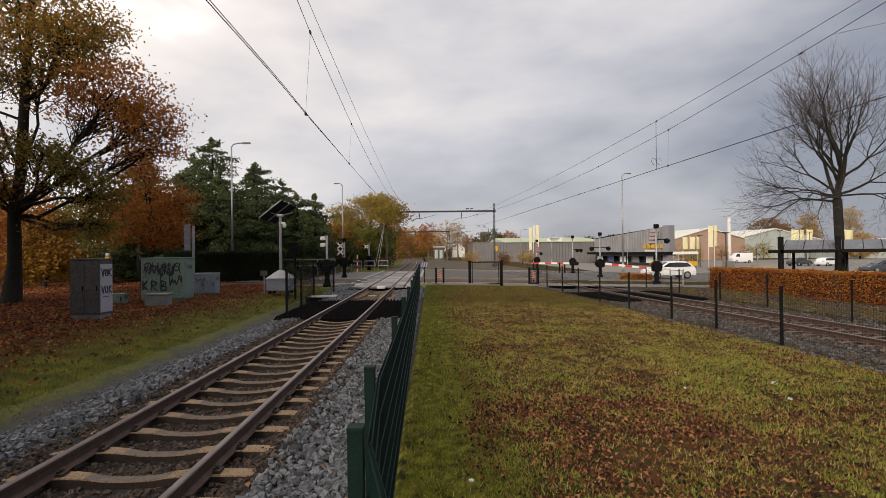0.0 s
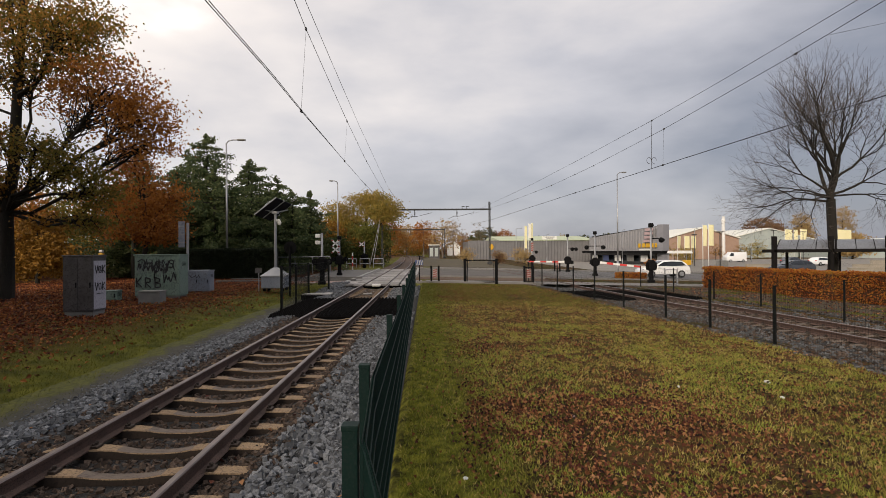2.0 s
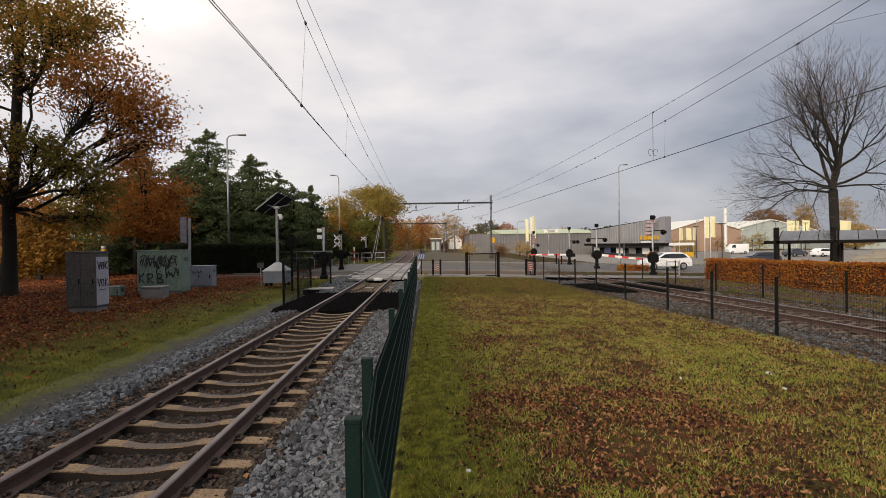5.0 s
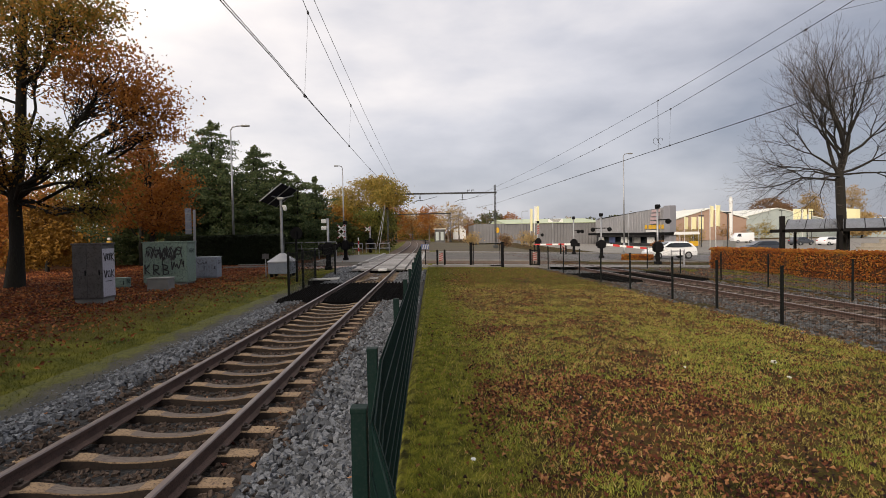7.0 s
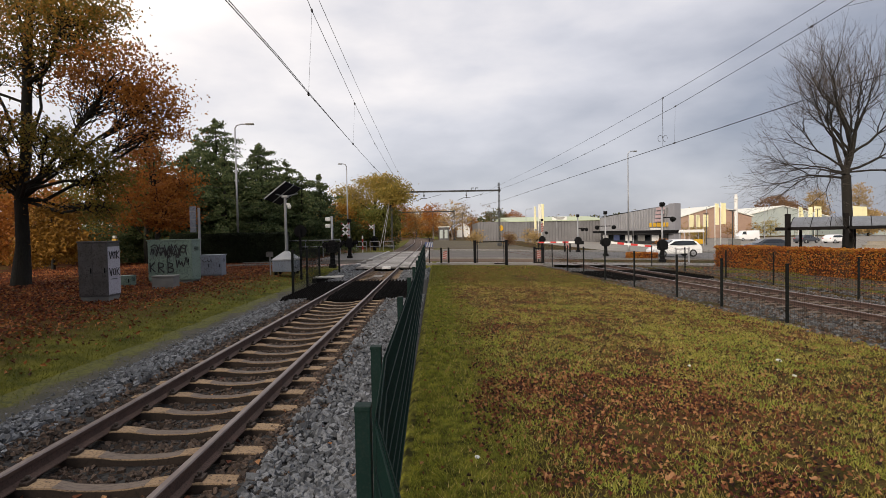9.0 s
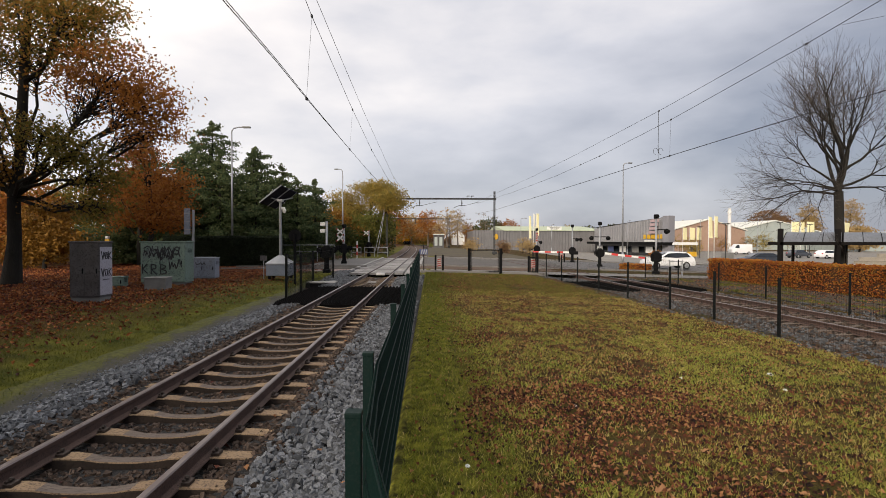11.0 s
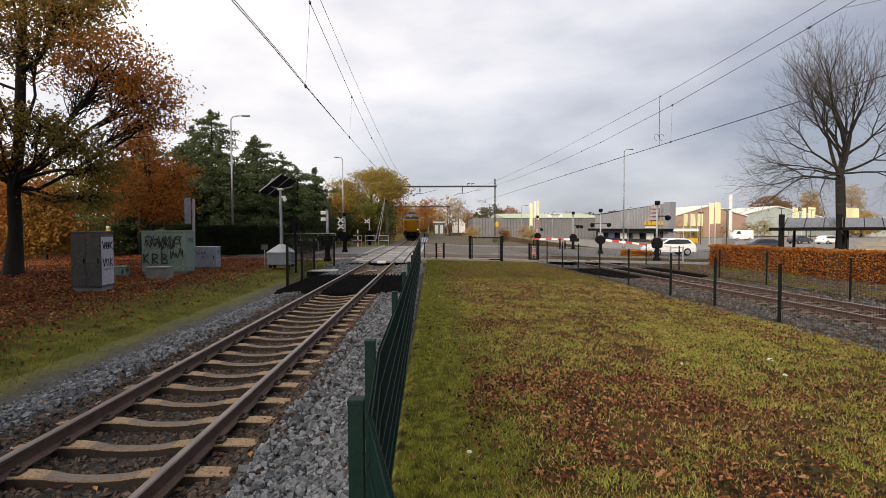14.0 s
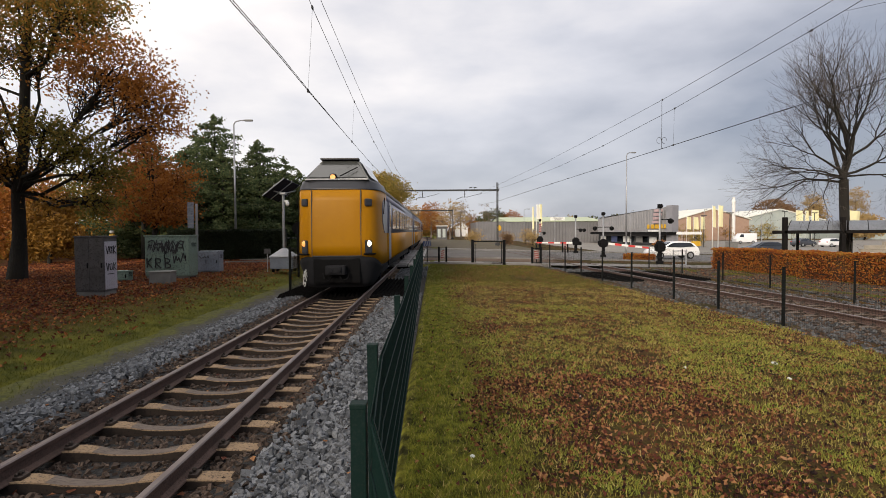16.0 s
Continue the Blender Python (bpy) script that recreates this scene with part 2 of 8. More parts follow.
def share(name, ob, m, parent):
    """Another piece on the same mesh."""
    o = new(name, ob.data)
    o.parent = parent
    o.matrix_basis = m
    return o


def thing(name, label, category, x=0, y=0, z=0, rz=0, group="", kind=""):
    o = new(name)
    o.empty_display_size = 0.2
    o.matrix_basis = pose(x, y, z, 0, 0, rz)
    return tagged(o, label, category, group, kind)


def bx(bm, c, s, rz=0, bevel=0.0, rx=0, ry=0, mi=0):
    """A box of size s about c, its edges bevelled."""
    r = bmesh.ops.create_cube(bm, size=1.0, matrix=pose(*c, rx, ry, rz) @ Matrix.Diagonal((*s, 1)))
    vs = r["verts"]
    fs = set(f for v in vs for f in v.link_faces)
    for f in fs:
        f.material_index = mi
    if bevel:
        es = list(set(e for v in vs for e in v.link_edges))
        rb = bmesh.ops.bevel(bm, geom=es, offset=bevel, segments=2, affect="EDGES", profile=0.6)
        for f in rb["faces"]:
            f.material_index = mi
    return bm


def tube(bm, p0, p1, r0, r1=None, n=8, cap=True, mi=0):
    p0, p1 = Vector(p0), Vector(p1)
    r1 = r0 if r1 is None else r1
    d = p1 - p0
    m = Matrix.Translation((p0 + p1) / 2) @ d.to_track_quat("Z", "Y").to_matrix().to_4x4()
    r = bmesh.ops.create_cone(bm, cap_ends=cap, segments=n, radius1=r0, radius2=r1, depth=d.length, matrix=m)
    for f in set(f for v in r["verts"] for f in v.link_faces):
        f.material_index = mi
    return bm


def ball(bm, c, s, u=12, v=8, mi=0):
    r = bmesh.ops.create_uvsphere(bm, u_segments=u, v_segments=v, radius=1.0, matrix=Matrix.Translation(c) @ Matrix.Diagonal((*s, 1)))
    for f in set(f for v_ in r["verts"] for f in v_.link_faces):
        f.material_index = mi
    return bm


def prism(bm, outline, x0, x1, axis="x", mi=0):
    """An outline of (a, b) pairs drawn out along an axis."""
    def at(a, b, t):
        return {"x": (t, a, b), "y": (a, t, b), "z": (a, b, t)}[axis]
    v0 = [bm.verts.new(at(a, b, x0)) for a, b in outline]
    v1 = [bm.verts.new(at(a, b, x1)) for a, b in outline]
    k = len(outline)
    fs = [bm.faces.new((v0[i], v0[(i + 1) % k], v1[(i + 1) % k], v1[i])) for i in range(k)]
    fs += [bm.faces.new(v0[::-1]), bm.faces.new(v1)]
    for f in fs:
        f.material_index = mi
    bmesh.ops.recalc_face_normals(bm, faces=fs)
    return bm


def NB():
    return bmesh.new()


rng = np.random.default_rng(7)


def strands(name, segs, material, parent=None, sides=3):
    """Tapered twigs from rows (p0, p1, r0, r1), as one mesh."""
    P0 = np.array([s[0] for s in segs], float)
    P1 = np.array([s[1] for s in segs], float)
    R0 = np.array([s[2] for s in segs], float)[:, None]
    R1 = np.array([s[3] for s in segs], float)[:, None]
    d = P1 - P0
    d /= np.linalg.norm(d, axis=1, keepdims=True) + 1e-9
    ref = np.where(np.abs(d[:, 2:3]) < 0.9, np.array([[0, 0, 1.0]]), np.array([[1.0, 0, 0]]))
    u = np.cross(d, ref)
    u /= np.linalg.norm(u, axis=1, keepdims=True) + 1e-9
    v = np.cross(d, u)
    rings = []
    for P, R in ((P0, R0), (P1, R1)):
        for k in range(sides):
            a = 2 * math.pi * k / sides
            rings.append(P + R * (math.cos(a) * u + math.sin(a) * v))
    V = np.stack(rings, 1).reshape(-1, 3)
    n = len(segs)
    base = np.arange(n)[:, None] * (2 * sides)
    F = []
    for k in range(sides):
        k2 = (k + 1) % sides
        F.append(np.concatenate([base + k, base + k2, base + sides + k2, base + sides + k], 1))
    F = np.concatenate(F, 0)
    return raw(name, V.tolist(), F.tolist(), material, parent, smooth=sides > 3)


def leaves(name, pts, size, material, parent=None, flat=0.0, curl=0.3):
    """Folded leaves, one at each point, each of two facets along its midrib."""
    n = len(pts)
    P = np.asarray(pts, float)
    a = rng.normal(size=(n, 3))
    b = rng.normal(size=(n, 3))
    if flat:
        a[:, 2] *= 1 - flat
        b[:, 2] *= 1 - flat
    a /= np.linalg.norm(a, axis=1, keepdims=True)
    b -= a * np.sum(a * b, 1, keepdims=True)
    b /= np.linalg.norm(b, axis=1, keepdims=True)
    c = np.cross(a, b)
    if flat:
        c *= np.sign(c[:, 2:3] + 1e-9)
    s = size * rng.uniform(0.6, 1.3, (n, 1))
    tip, tail = P + a * s * 0.6, P - a * s * 0.6
    l = P + b * s * 0.38 + c * s * curl
    r = P - b * s * 0.38 + c * s * curl * rng.uniform(0.3, 1, (n, 1))
    V = np.stack([tail, l, tip, r], 1).reshape(-1, 3)
    i = np.arange(n)[:, None] * 4
    F = np.concatenate([np.concatenate([i, i + 2, i + 1], 1), np.concatenate([i, i + 3, i + 2], 1)], 0)
    return raw(name, V.tolist(), F.tolist(), material, parent)

# ---- ground ----
def grass_material():
    m = bpy.data.materials.new("mossy_grass_with_leaf_litter")
    m.use_nodes = True
    n, l = m.node_tree.nodes, m.node_tree.links
    bs = n["Principled BSDF"]
    bs.inputs["Roughness"].default_value = 0.95
    bs.inputs["Specular IOR Level"].default_value = 0.1
    tc = n.new("ShaderNodeTexCoord")

    def nz(scale, detail=4):
        k = n.new("ShaderNodeTexNoise")
        k.inputs["Scale"].default_value, k.inputs["Detail"].default_value = scale, detail
        l.new(tc.outputs["Object"], k.inputs["Vector"])
        return k.outputs[0]

    def ramp(src, p0, p1, c0=(0, 0, 0), c1=(1, 1, 1)):
        r = n.new("ShaderNodeValToRGB")
        r.color_ramp.elements[0].position, r.color_ramp.elements[1].position = p0, p1
        r.color_ramp.elements[0].color, r.color_ramp.elements[1].color = (*c0, 1), (*c1, 1)
        l.new(src, r.inputs[0])
        return r.outputs[0]

    def mix(f, a, b, mode="MIX"):
        k = n.new("ShaderNodeMixRGB")
        k.blend_type = mode
        for i, v in enumerate((f, a, b)):
            if isinstance(v, float):
                k.inputs[i].default_value = v
            elif isinstance(v, tuple):
                k.inputs[i].default_value = (*v, 1)
            else:
                l.new(v, k.inputs[i])
        return k.outputs[0]

    green = ramp(nz(1.3), 0.3, 0.7, (0.018, 0.016, 0.006), (0.068, 0.058, 0.013))
    fine = ramp(nz(38, 3), 0.35, 0.7, (0.014, 0.012, 0.005), (0.135, 0.11, 0.028))
    col = mix(0.45, green, fine)
    col = mix(0.75, col, ramp(nz(5.5, 4), 0.32, 0.66, (0.42, 0.42, 0.36), (1.15, 1.12, 1.05)), "MULTIPLY")
    brown = ramp(nz(22, 3), 0.3, 0.7, (0.05, 0.022, 0.012), (0.14, 0.06, 0.026))
    patch = ramp(nz(0.42, 5), 0.40, 0.62)
    speck = ramp(nz(9, 3), 0.36, 0.56)
    col = mix(mix(1.0, patch, speck, "MULTIPLY"), col, brown)
    sep = n.new("ShaderNodeSeparateXYZ")
    l.new(tc.outputs["Object"], sep.inputs[0])
    # moss along the fence foot
    mf = n.new("ShaderNodeMapRange")
    mf.inputs[1].default_value, mf.inputs[2].default_value = 0.9, 0.25
    l.new(sep.outputs[0], mf.inputs[0])
    col = mix(mf.outputs[0], col, ramp(nz(6, 6), 0.36, 0.66, (0.030, 0.030, 0.007), (0.20, 0.195, 0.027)))
    # a dense fall of leaves under the trees beside the cabinets
    mr = n.new("ShaderNodeMapRange")
    mr.inputs[1].default_value, mr.inputs[2].default_value = -7.0, -9.6
    l.new(sep.outputs[0], mr.inputs[0])
    jit = n.new("ShaderNodeMath")
    jit.operation = "MULTIPLY"
    l.new(mr.outputs[0], jit.inputs[0])
    l.new(ramp(nz(1.1, 5), 0.28, 0.5), jit.inputs[1])
    mr2 = n.new("ShaderNodeMapRange")
    mr2.inputs[1].default_value, mr2.inputs[2].default_value = -5.0, -6.5
    l.new(sep.outputs[0], mr2.inputs[0])
    moss = ramp(nz(1.7, 5), 0.3, 0.7, (0.032, 0.040, 0.007), (0.135, 0.13, 0.019))
    col = mix(mr2.outputs[0], col, moss)
    litter = ramp(nz(17, 3), 0.3, 0.72, (0.026, 0.008, 0.006), (0.12, 0.040, 0.016))
    col = mix(jit.outputs[0], col, litter)
    l.new(col, bs.inputs["Base Color"])
    bp = n.new("ShaderNodeBump")
    bp.inputs["Strength"].default_value, bp.inputs["Distance"].default_value = 1.0, 0.05
    l.new(nz(30, 4), bp.inputs["Height"])
    l.new(bp.outputs[0], bs.inputs["Normal"])
    return m


M["grass"] = grass_material()


def grow(a, b, n):
    return [a + (b - a) * i / n for i in range(n)]


gx = [-3000, -1200, -500, -250, -120, -70, -45, -30] + grow(-24, -10, 14) + grow(-10, -6.6, 8) + [-6.5, -6.0, -5.6, -5.3, -4.5, -3, -1.5, -0.75, -0.4, -0.3, -0.1] + grow(0.2, 14, 70) + grow(14, 24, 16) + [26, 30, 35, 40, 60, 100, 200, 450, 1000, 3000]
gy = [-400, -100, -40, -15, -5, 0, 2] + grow(3, 36, 70) + grow(36, 120, 56) + [120, 135, 150, 200, 300, 500, 1000, 3500]


def sheet(name, xs, ys, zf, material, lift=0.0):
    V = [(x, y, zf(x, y) + lift) for y in ys for x in xs]
    k = len(xs)
    F = [(j * k + i, j * k + i + 1, (j + 1) * k + i + 1, (j + 1) * k + i) for j in range(len(ys) - 1) for i in range(k - 1)]
    return raw(name, V, F, material, smooth=True)


def wavy(x, y):
    z = gz(x, y)
    if 2 < y < 33 and (x > -0.2 or x < -6.4):
        z += 0.025 * noise.noise((x * 0.8, y * 0.8, 0)) + 0.012 * noise.noise((x * 3.1, y * 3.1, 3))
    return z


ground = tagged(sheet("ground", gx, gy, wavy, M["grass"]), "mossy grass verge with patches of fallen brown leaves", "ground", kind="structure")


def strip(name, ys, offs, cx, zoff, material, label, category):
    """A band along a track: offs are pairs of sideways offset and height."""
    V = [(cx(y) + o, y, z + zoff) for y in ys for o, z in offs]
    k = len(offs)
    F = [(j * k + i, j * k + i + 1, (j + 1) * k + i + 1, (j + 1) * k + i) for j in range(len(ys) - 1) for i in range(k - 1)]
    return tagged(raw(name, V, F, material, smooth=True), label, category, kind="structure")


def path_material():
    """Grit worn into the moss, with ragged mossy edges."""
    m = mat("gritty_path", (0.03, 0.029, 0.022), (0.075, 0.07, 0.056), (0.02, 0.021, 0.012), 3.5, 48, 0.95, 0, 0.6)
    n, l = m.node_tree.nodes, m.node_tree.links
    bs = n["Principled BSDF"]
    src = bs.inputs["Base Color"].links[0].from_socket
    tc = n.new("ShaderNodeTexCoord")
    sep = n.new("ShaderNodeSeparateXYZ")
    l.new(tc.outputs["Object"], sep.inputs[0])
    nz = n.new("ShaderNodeTexNoise")
    nz.inputs["Scale"].default_value, nz.inputs["Detail"].default_value = 1.2, 7
    l.new(tc.outputs["Object"], nz.inputs["Vector"])
    ad = n.new("ShaderNodeMath")
    ad.operation = "MULTIPLY_ADD"
    ad.inputs[1].default_value = 1.3
    l.new(nz.outputs[0], ad.inputs[0])
    l.new(sep.outputs[0], ad.inputs[2])
    mr = n.new("ShaderNodeMapRange")
    mr.inputs[1].default_value, mr.inputs[2].default_value = LEFT_X - 2.38, LEFT_X - 2.52
    l.new(ad.outputs[0], mr.inputs[0])
    gr = n.new("ShaderNodeValToRGB")
    gr.color_ramp.elements[0].color, gr.color_ramp.elements[1].color = (0.03, 0.036, 0.006, 1), (0.10, 0.10, 0.015, 1)
    gr.color_ramp.elements[0].position, gr.color_ramp.elements[1].position = 0.3, 0.7
    n3 = n.new("ShaderNodeTexNoise")
    n3.inputs["Scale"].default_value, n3.inputs["Detail"].default_value = 14, 4
    l.new(tc.outputs["Object"], n3.inputs["Vector"])
    l.new(n3.outputs[0], gr.inputs[0])
    mx = n.new("ShaderNodeMixRGB")
    l.new(mr.outputs[0], mx.inputs[0])
    l.new(src, mx.inputs[1])
    l.new(gr.outputs[0], mx.inputs[2])
    l.new(mx.outputs[0], bs.inputs["Base Color"])
    return m


near_y = [-6 + 0.5 * i for i in range(76)]
far_y = [58 + 6 * i for i in range(40)]
LEFT_BED = ((-2.75, -0.46), (-2.45, -0.35), (-2.1, -0.22), (-1.75, -0.15), (-1.35, -0.14), (-1.0, -0.20), (-0.84, -0.25), (-0.6, -0.265), (0, -0.275), (0.6, -0.265), (0.85, -0.25), (1.02, -0.225), (1.2, -0.175), (1.4, -0.165), (1.9, -0.18), (2.35, -0.12), (2.62, -0.04))
RIGHT_BED = ((-4.1, 0.03), (-3.4, -0.02), (-2.6, -0.12), (-1.9, -0.2), (-1.3, -0.215), (0, -0.21), (1.3, -0.215), (1.9, -0.2), (2.5, -0.2), (2.9, -0.13))
strip("ballast_bed_1", near_y, LEFT_BED, left_x, 0.0, M["ballast_bed"], "crushed stone bed of the railway track, near-black for shaded gaps", "ballast")
strip("ballast_bed_2", far_y, LEFT_BED, left_x, 0.06, mat("brown_ballast_bed", (0.03, 0.019, 0.013), (0.075, 0.045, 0.03), (0.10, 0.065, 0.045), 3, 14, 0.9, 0, 1.0, dist=0.03), "brown crushed stone bed of the curving far track", "ballast")
strip("ballast_bed_3", [2 + 1.0 * i for i in range(33)], RIGHT_BED, right_x, RIGHT_Z, M["ballast_bed"], "crushed stone bed of the second track, gap shade in its colour", "ballast")
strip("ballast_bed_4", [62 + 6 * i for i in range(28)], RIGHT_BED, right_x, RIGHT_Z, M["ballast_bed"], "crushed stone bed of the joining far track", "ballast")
strip("path_1", [-6 + 1.5 * i for i in range(25)], ((-3.75, -0.345), (-3.45, -0.302), (-3.1, -0.328), (-2.6, -0.372)), left_x, 0.0, path_material(), "narrow grey gravel path beside the ballast", "path")

# ---- tracks ----
RAIL_SECTION = ((-0.07, -0.172), (0.07, -0.172), (0.07, -0.160), (0.016, -0.135), (0.011, -0.06), (0.034, -0.045), (0.036, -0.012), (0.026, 0.0), (-0.026, 0.0), (-0.036, -0.012), (-0.034, -0.045), (-0.011, -0.06), (-0.016, -0.135), (-0.07, -0.160))


def rail(parent, cx, off, ys, zoff):
    k = len(RAIL_SECTION)
    V = [(cx(y) + off + a, y, b + zoff) for y in ys for a, b in RAIL_SECTION]
    F = [(j * k + i, j * k + (i + 1) % k, (j + 1) * k + (i + 1) % k, (j + 1) * k + i) for j in range(len(ys) - 1) for i in range(k)]
    F += [tuple(range(k)), tuple(range((len(ys) - 1) * k, len(ys) * k))]
    ob = raw("rail", V, F, [M["rail_side"], M["rail_top"]], parent)
    for j in range(len(ys) - 1):
        for i in (6, 7, 8):
            ob.data.polygons[j * k + i].material_index = 1
    return ob


def sleeper_mesh():
    """A concrete sleeper, waisted and sunk in the middle, with raised rail seats."""
    bm = NB()
    prof = [(-1.24, 0.0, 0.105), (-1.18, 0.012, 0.11), (-0.98, 0.022, 0.112), (-0.55, 0.024, 0.11), (-0.40, 0.010, 0.095), (-0.26, -0.016, 0.082), (-0.1, -0.026, 0.078)]
    prof += [(-a, b, c) for a, b, c in prof[::-1]]
    rings = []
    for x, top, w in prof:
        rings.append([bm.verts.new(p) for p in ((x, -w, -0.2), (x, w, -0.2), (x, w * 0.86, top - 0.012), (x, w * 0.80, top), (x, -w * 0.80, top), (x, -w * 0.86, top - 0.012))])
    for a, b in zip(rings, rings[1:]):
        for i in range(6):
            f = bm.faces.new((a[i], a[(i + 1) % 6], b[(i + 1) % 6], b[i]))
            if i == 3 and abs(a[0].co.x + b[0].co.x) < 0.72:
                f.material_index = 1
            # both long sides take the colour that holds stain and painted shade
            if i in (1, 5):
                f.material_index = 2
    bm.faces.new(rings[0])
    bm.faces.new(rings[-1][::-1])
    bmesh.ops.recalc_face_normals(bm, faces=bm.faces)
    return bm


def clip_mesh():
    bm = NB()
    for s in (-1, 1):
        bx(bm, (s * 0.105, 0, 0.018), (0.075, 0.12, 0.035), bevel=0.006)
        tube(bm, (s * 0.10, 0, 0.02), (s * 0.10, 0, 0.075), 0.016, n=6)
        tube(bm, (s * 0.085, -0.045, 0.045), (s * 0.085, 0.045, 0.045), 0.014, n=6)
        ball(bm, (s * 0.10, 0, 0.062), (0.024, 0.024, 0.014), 8, 4)
    bx(bm, (0, 0, 0.004), (0.17, 0.15, 0.008))
    return bm


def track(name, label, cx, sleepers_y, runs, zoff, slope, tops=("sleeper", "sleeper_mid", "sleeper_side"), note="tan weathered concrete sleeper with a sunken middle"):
    t = thing(name, label, "railway track", kind="structure")
    for ys in runs:
        for off in (-0.753, 0.753):
            rail(t, cx, off, ys, zoff)
    first = clip = None
    for y in sleepers_y:
        m = Matrix.Translation((cx(y), y, zoff - 0.18)) @ pose(0, 0, 0, 0, 0, slope)
        j = random.uniform(-0.012, 0.012)
        m = m @ pose(0, j, 0, 0, 0, random.uniform(-0.5, 0.5))
        if first is None:
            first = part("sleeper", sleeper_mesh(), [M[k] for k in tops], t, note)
            first.matrix_basis = m
        else:
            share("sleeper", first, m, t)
        if y > 26:
            continue
        for off in (-0.753, 0.753):
            mc = m @ pose(off, 0, 0.018)
            if clip is None:
                clip = part("rail_fastening", clip_mesh(), M["clip"], t, "dark bolted rail clips on a base plate")
                clip.matrix_basis = mc
            else:
                share("rail_fastening", clip, mc, t)
    return t


track("track_1", "rusty railway track on concrete sleepers, curving away far off", left_x,
      [4.80 + SLEEPER_STEP * i for i in range(-15, 20)] + [24.3 + SLEEPER_STEP * i for i in range(11)],
      [[-6 + 4 * i for i in range(17)] + [60 + 6 * i for i in range(38)]], 0.0, 0.0)
# the older sleepers have the same shade-darkened side colour
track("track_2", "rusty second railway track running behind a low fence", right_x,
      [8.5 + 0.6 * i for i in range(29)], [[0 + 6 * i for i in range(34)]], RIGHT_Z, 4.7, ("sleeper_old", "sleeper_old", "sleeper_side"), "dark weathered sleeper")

# ---- fences ----
def wire_panel(w, h, pitch, rows, r, sides=4):
    """A welded wire panel in the yz plane, from the origin along +y."""
    bm = NB()
    k = int(round(w / pitch))
    for i in range(k + 1):
        tube(bm, (0, i * w / k, 0), (0, i * w / k, h), r, n=3, cap=False)
    for j in range(rows):
        z = 0.02 + (h - 0.04) * j / (rows - 1)
        for o in (-r * 1.7, r * 1.7):
            tube(bm, (o, 0, z), (o, w, z), r * 1.25, n=4, cap=False)
    return bm


def fence_post(h, s, cap=True):
    bm = NB()
    bx(bm, (0, 0, h / 2 - 0.15), (s, s, h + 0.3), bevel=s * 0.08)
    if cap:
        bx(bm, (0, 0, h + 0.006), (s * 1.08, s * 1.08, 0.022), bevel=s * 0.08)
    return bm


def fence(name, label, spots, h, s, side, material, pitch, rows, r, drop=0.04):
    f = thing(name, label, "fence")
    posts = [Vector(p) for p in spots]
    first = None
    for p in posts:
        if first is None:
            first = part("post", fence_post(h, s), material, f)
            first.matrix_basis = pose(*p)
        else:
            share("post", first, pose(*p), f)
    made = {}
    for a, b in zip(posts, posts[1:]):
        d = b - a
        w = d.length
        key = round(w, 1)
        m = Matrix.Translation(a + Vector((side, 0, 0.04))) @ Matrix.Rotation(math.atan2(-d.x, d.y), 4, "Z") @ Matrix.Rotation(math.asin(d.z / w), 4, "X")
        if key not in made:
            made[key] = part("mesh_panel", wire_panel(w, h - drop - 0.04, pitch, rows, r), material, f)
            made[key].matrix_basis = m
        else:
            share("mesh_panel", made[key], m, f)
    return f


left_posts = [(0.2, -0.3, 0), (-0.295, 2.1, 0), (-0.365, 3.2, 0)] + [(-0.33 - 0.0115 * y, y, -0.02) for y in [5.8 + 2.5 * i for i in range(11)]]
fence("mesh_fence", "dark green welded wire fence with square capped posts", left_posts, 1.307, 0.06, 0.05, M["fence"], 0.03, 7, 0.0036)
right_posts = [(8.58 - 0.0588 * y, y, -0.03 * (8.58 - 0.0588 * y)) for y in (3.4, 6.3, 9.2, 12.2, 14.75, 17.2, 20.4, 23.4, 26.2, 28.8, 31.8, 35.0)]
fence("mesh_fence", "low dark wire fence on thin posts beside the second track", right_posts, 1.34, 0.056, -0.05, M["fence_dark"], 0.06, 7, 0.0016)
fence("mesh_fence", "dark wire fence around the corner by the crossing", [(-5.75, 21.9, -0.38), (-5.72, 24.2, -0.38), (-5.82, 27.2, -0.38), (-5.3, 29.8, -0.3)], 1.75, 0.09, 0.05, M["fence_dark"], 0.06, 6, 0.004)
fence("mesh_fence", "thin wire fence between the second track and the hedge", [(13.7, 13, -0.4), (13.6, 17.5, -0.4), (13.49, 21.8, -0.4), (13.3, 25.06, -0.4), (13.2, 29, -0.4), (13.0, 33, -0.4)], 1.3, 0.05, 0.04, M["fence_dark"], 0.08, 6, 0.0015)


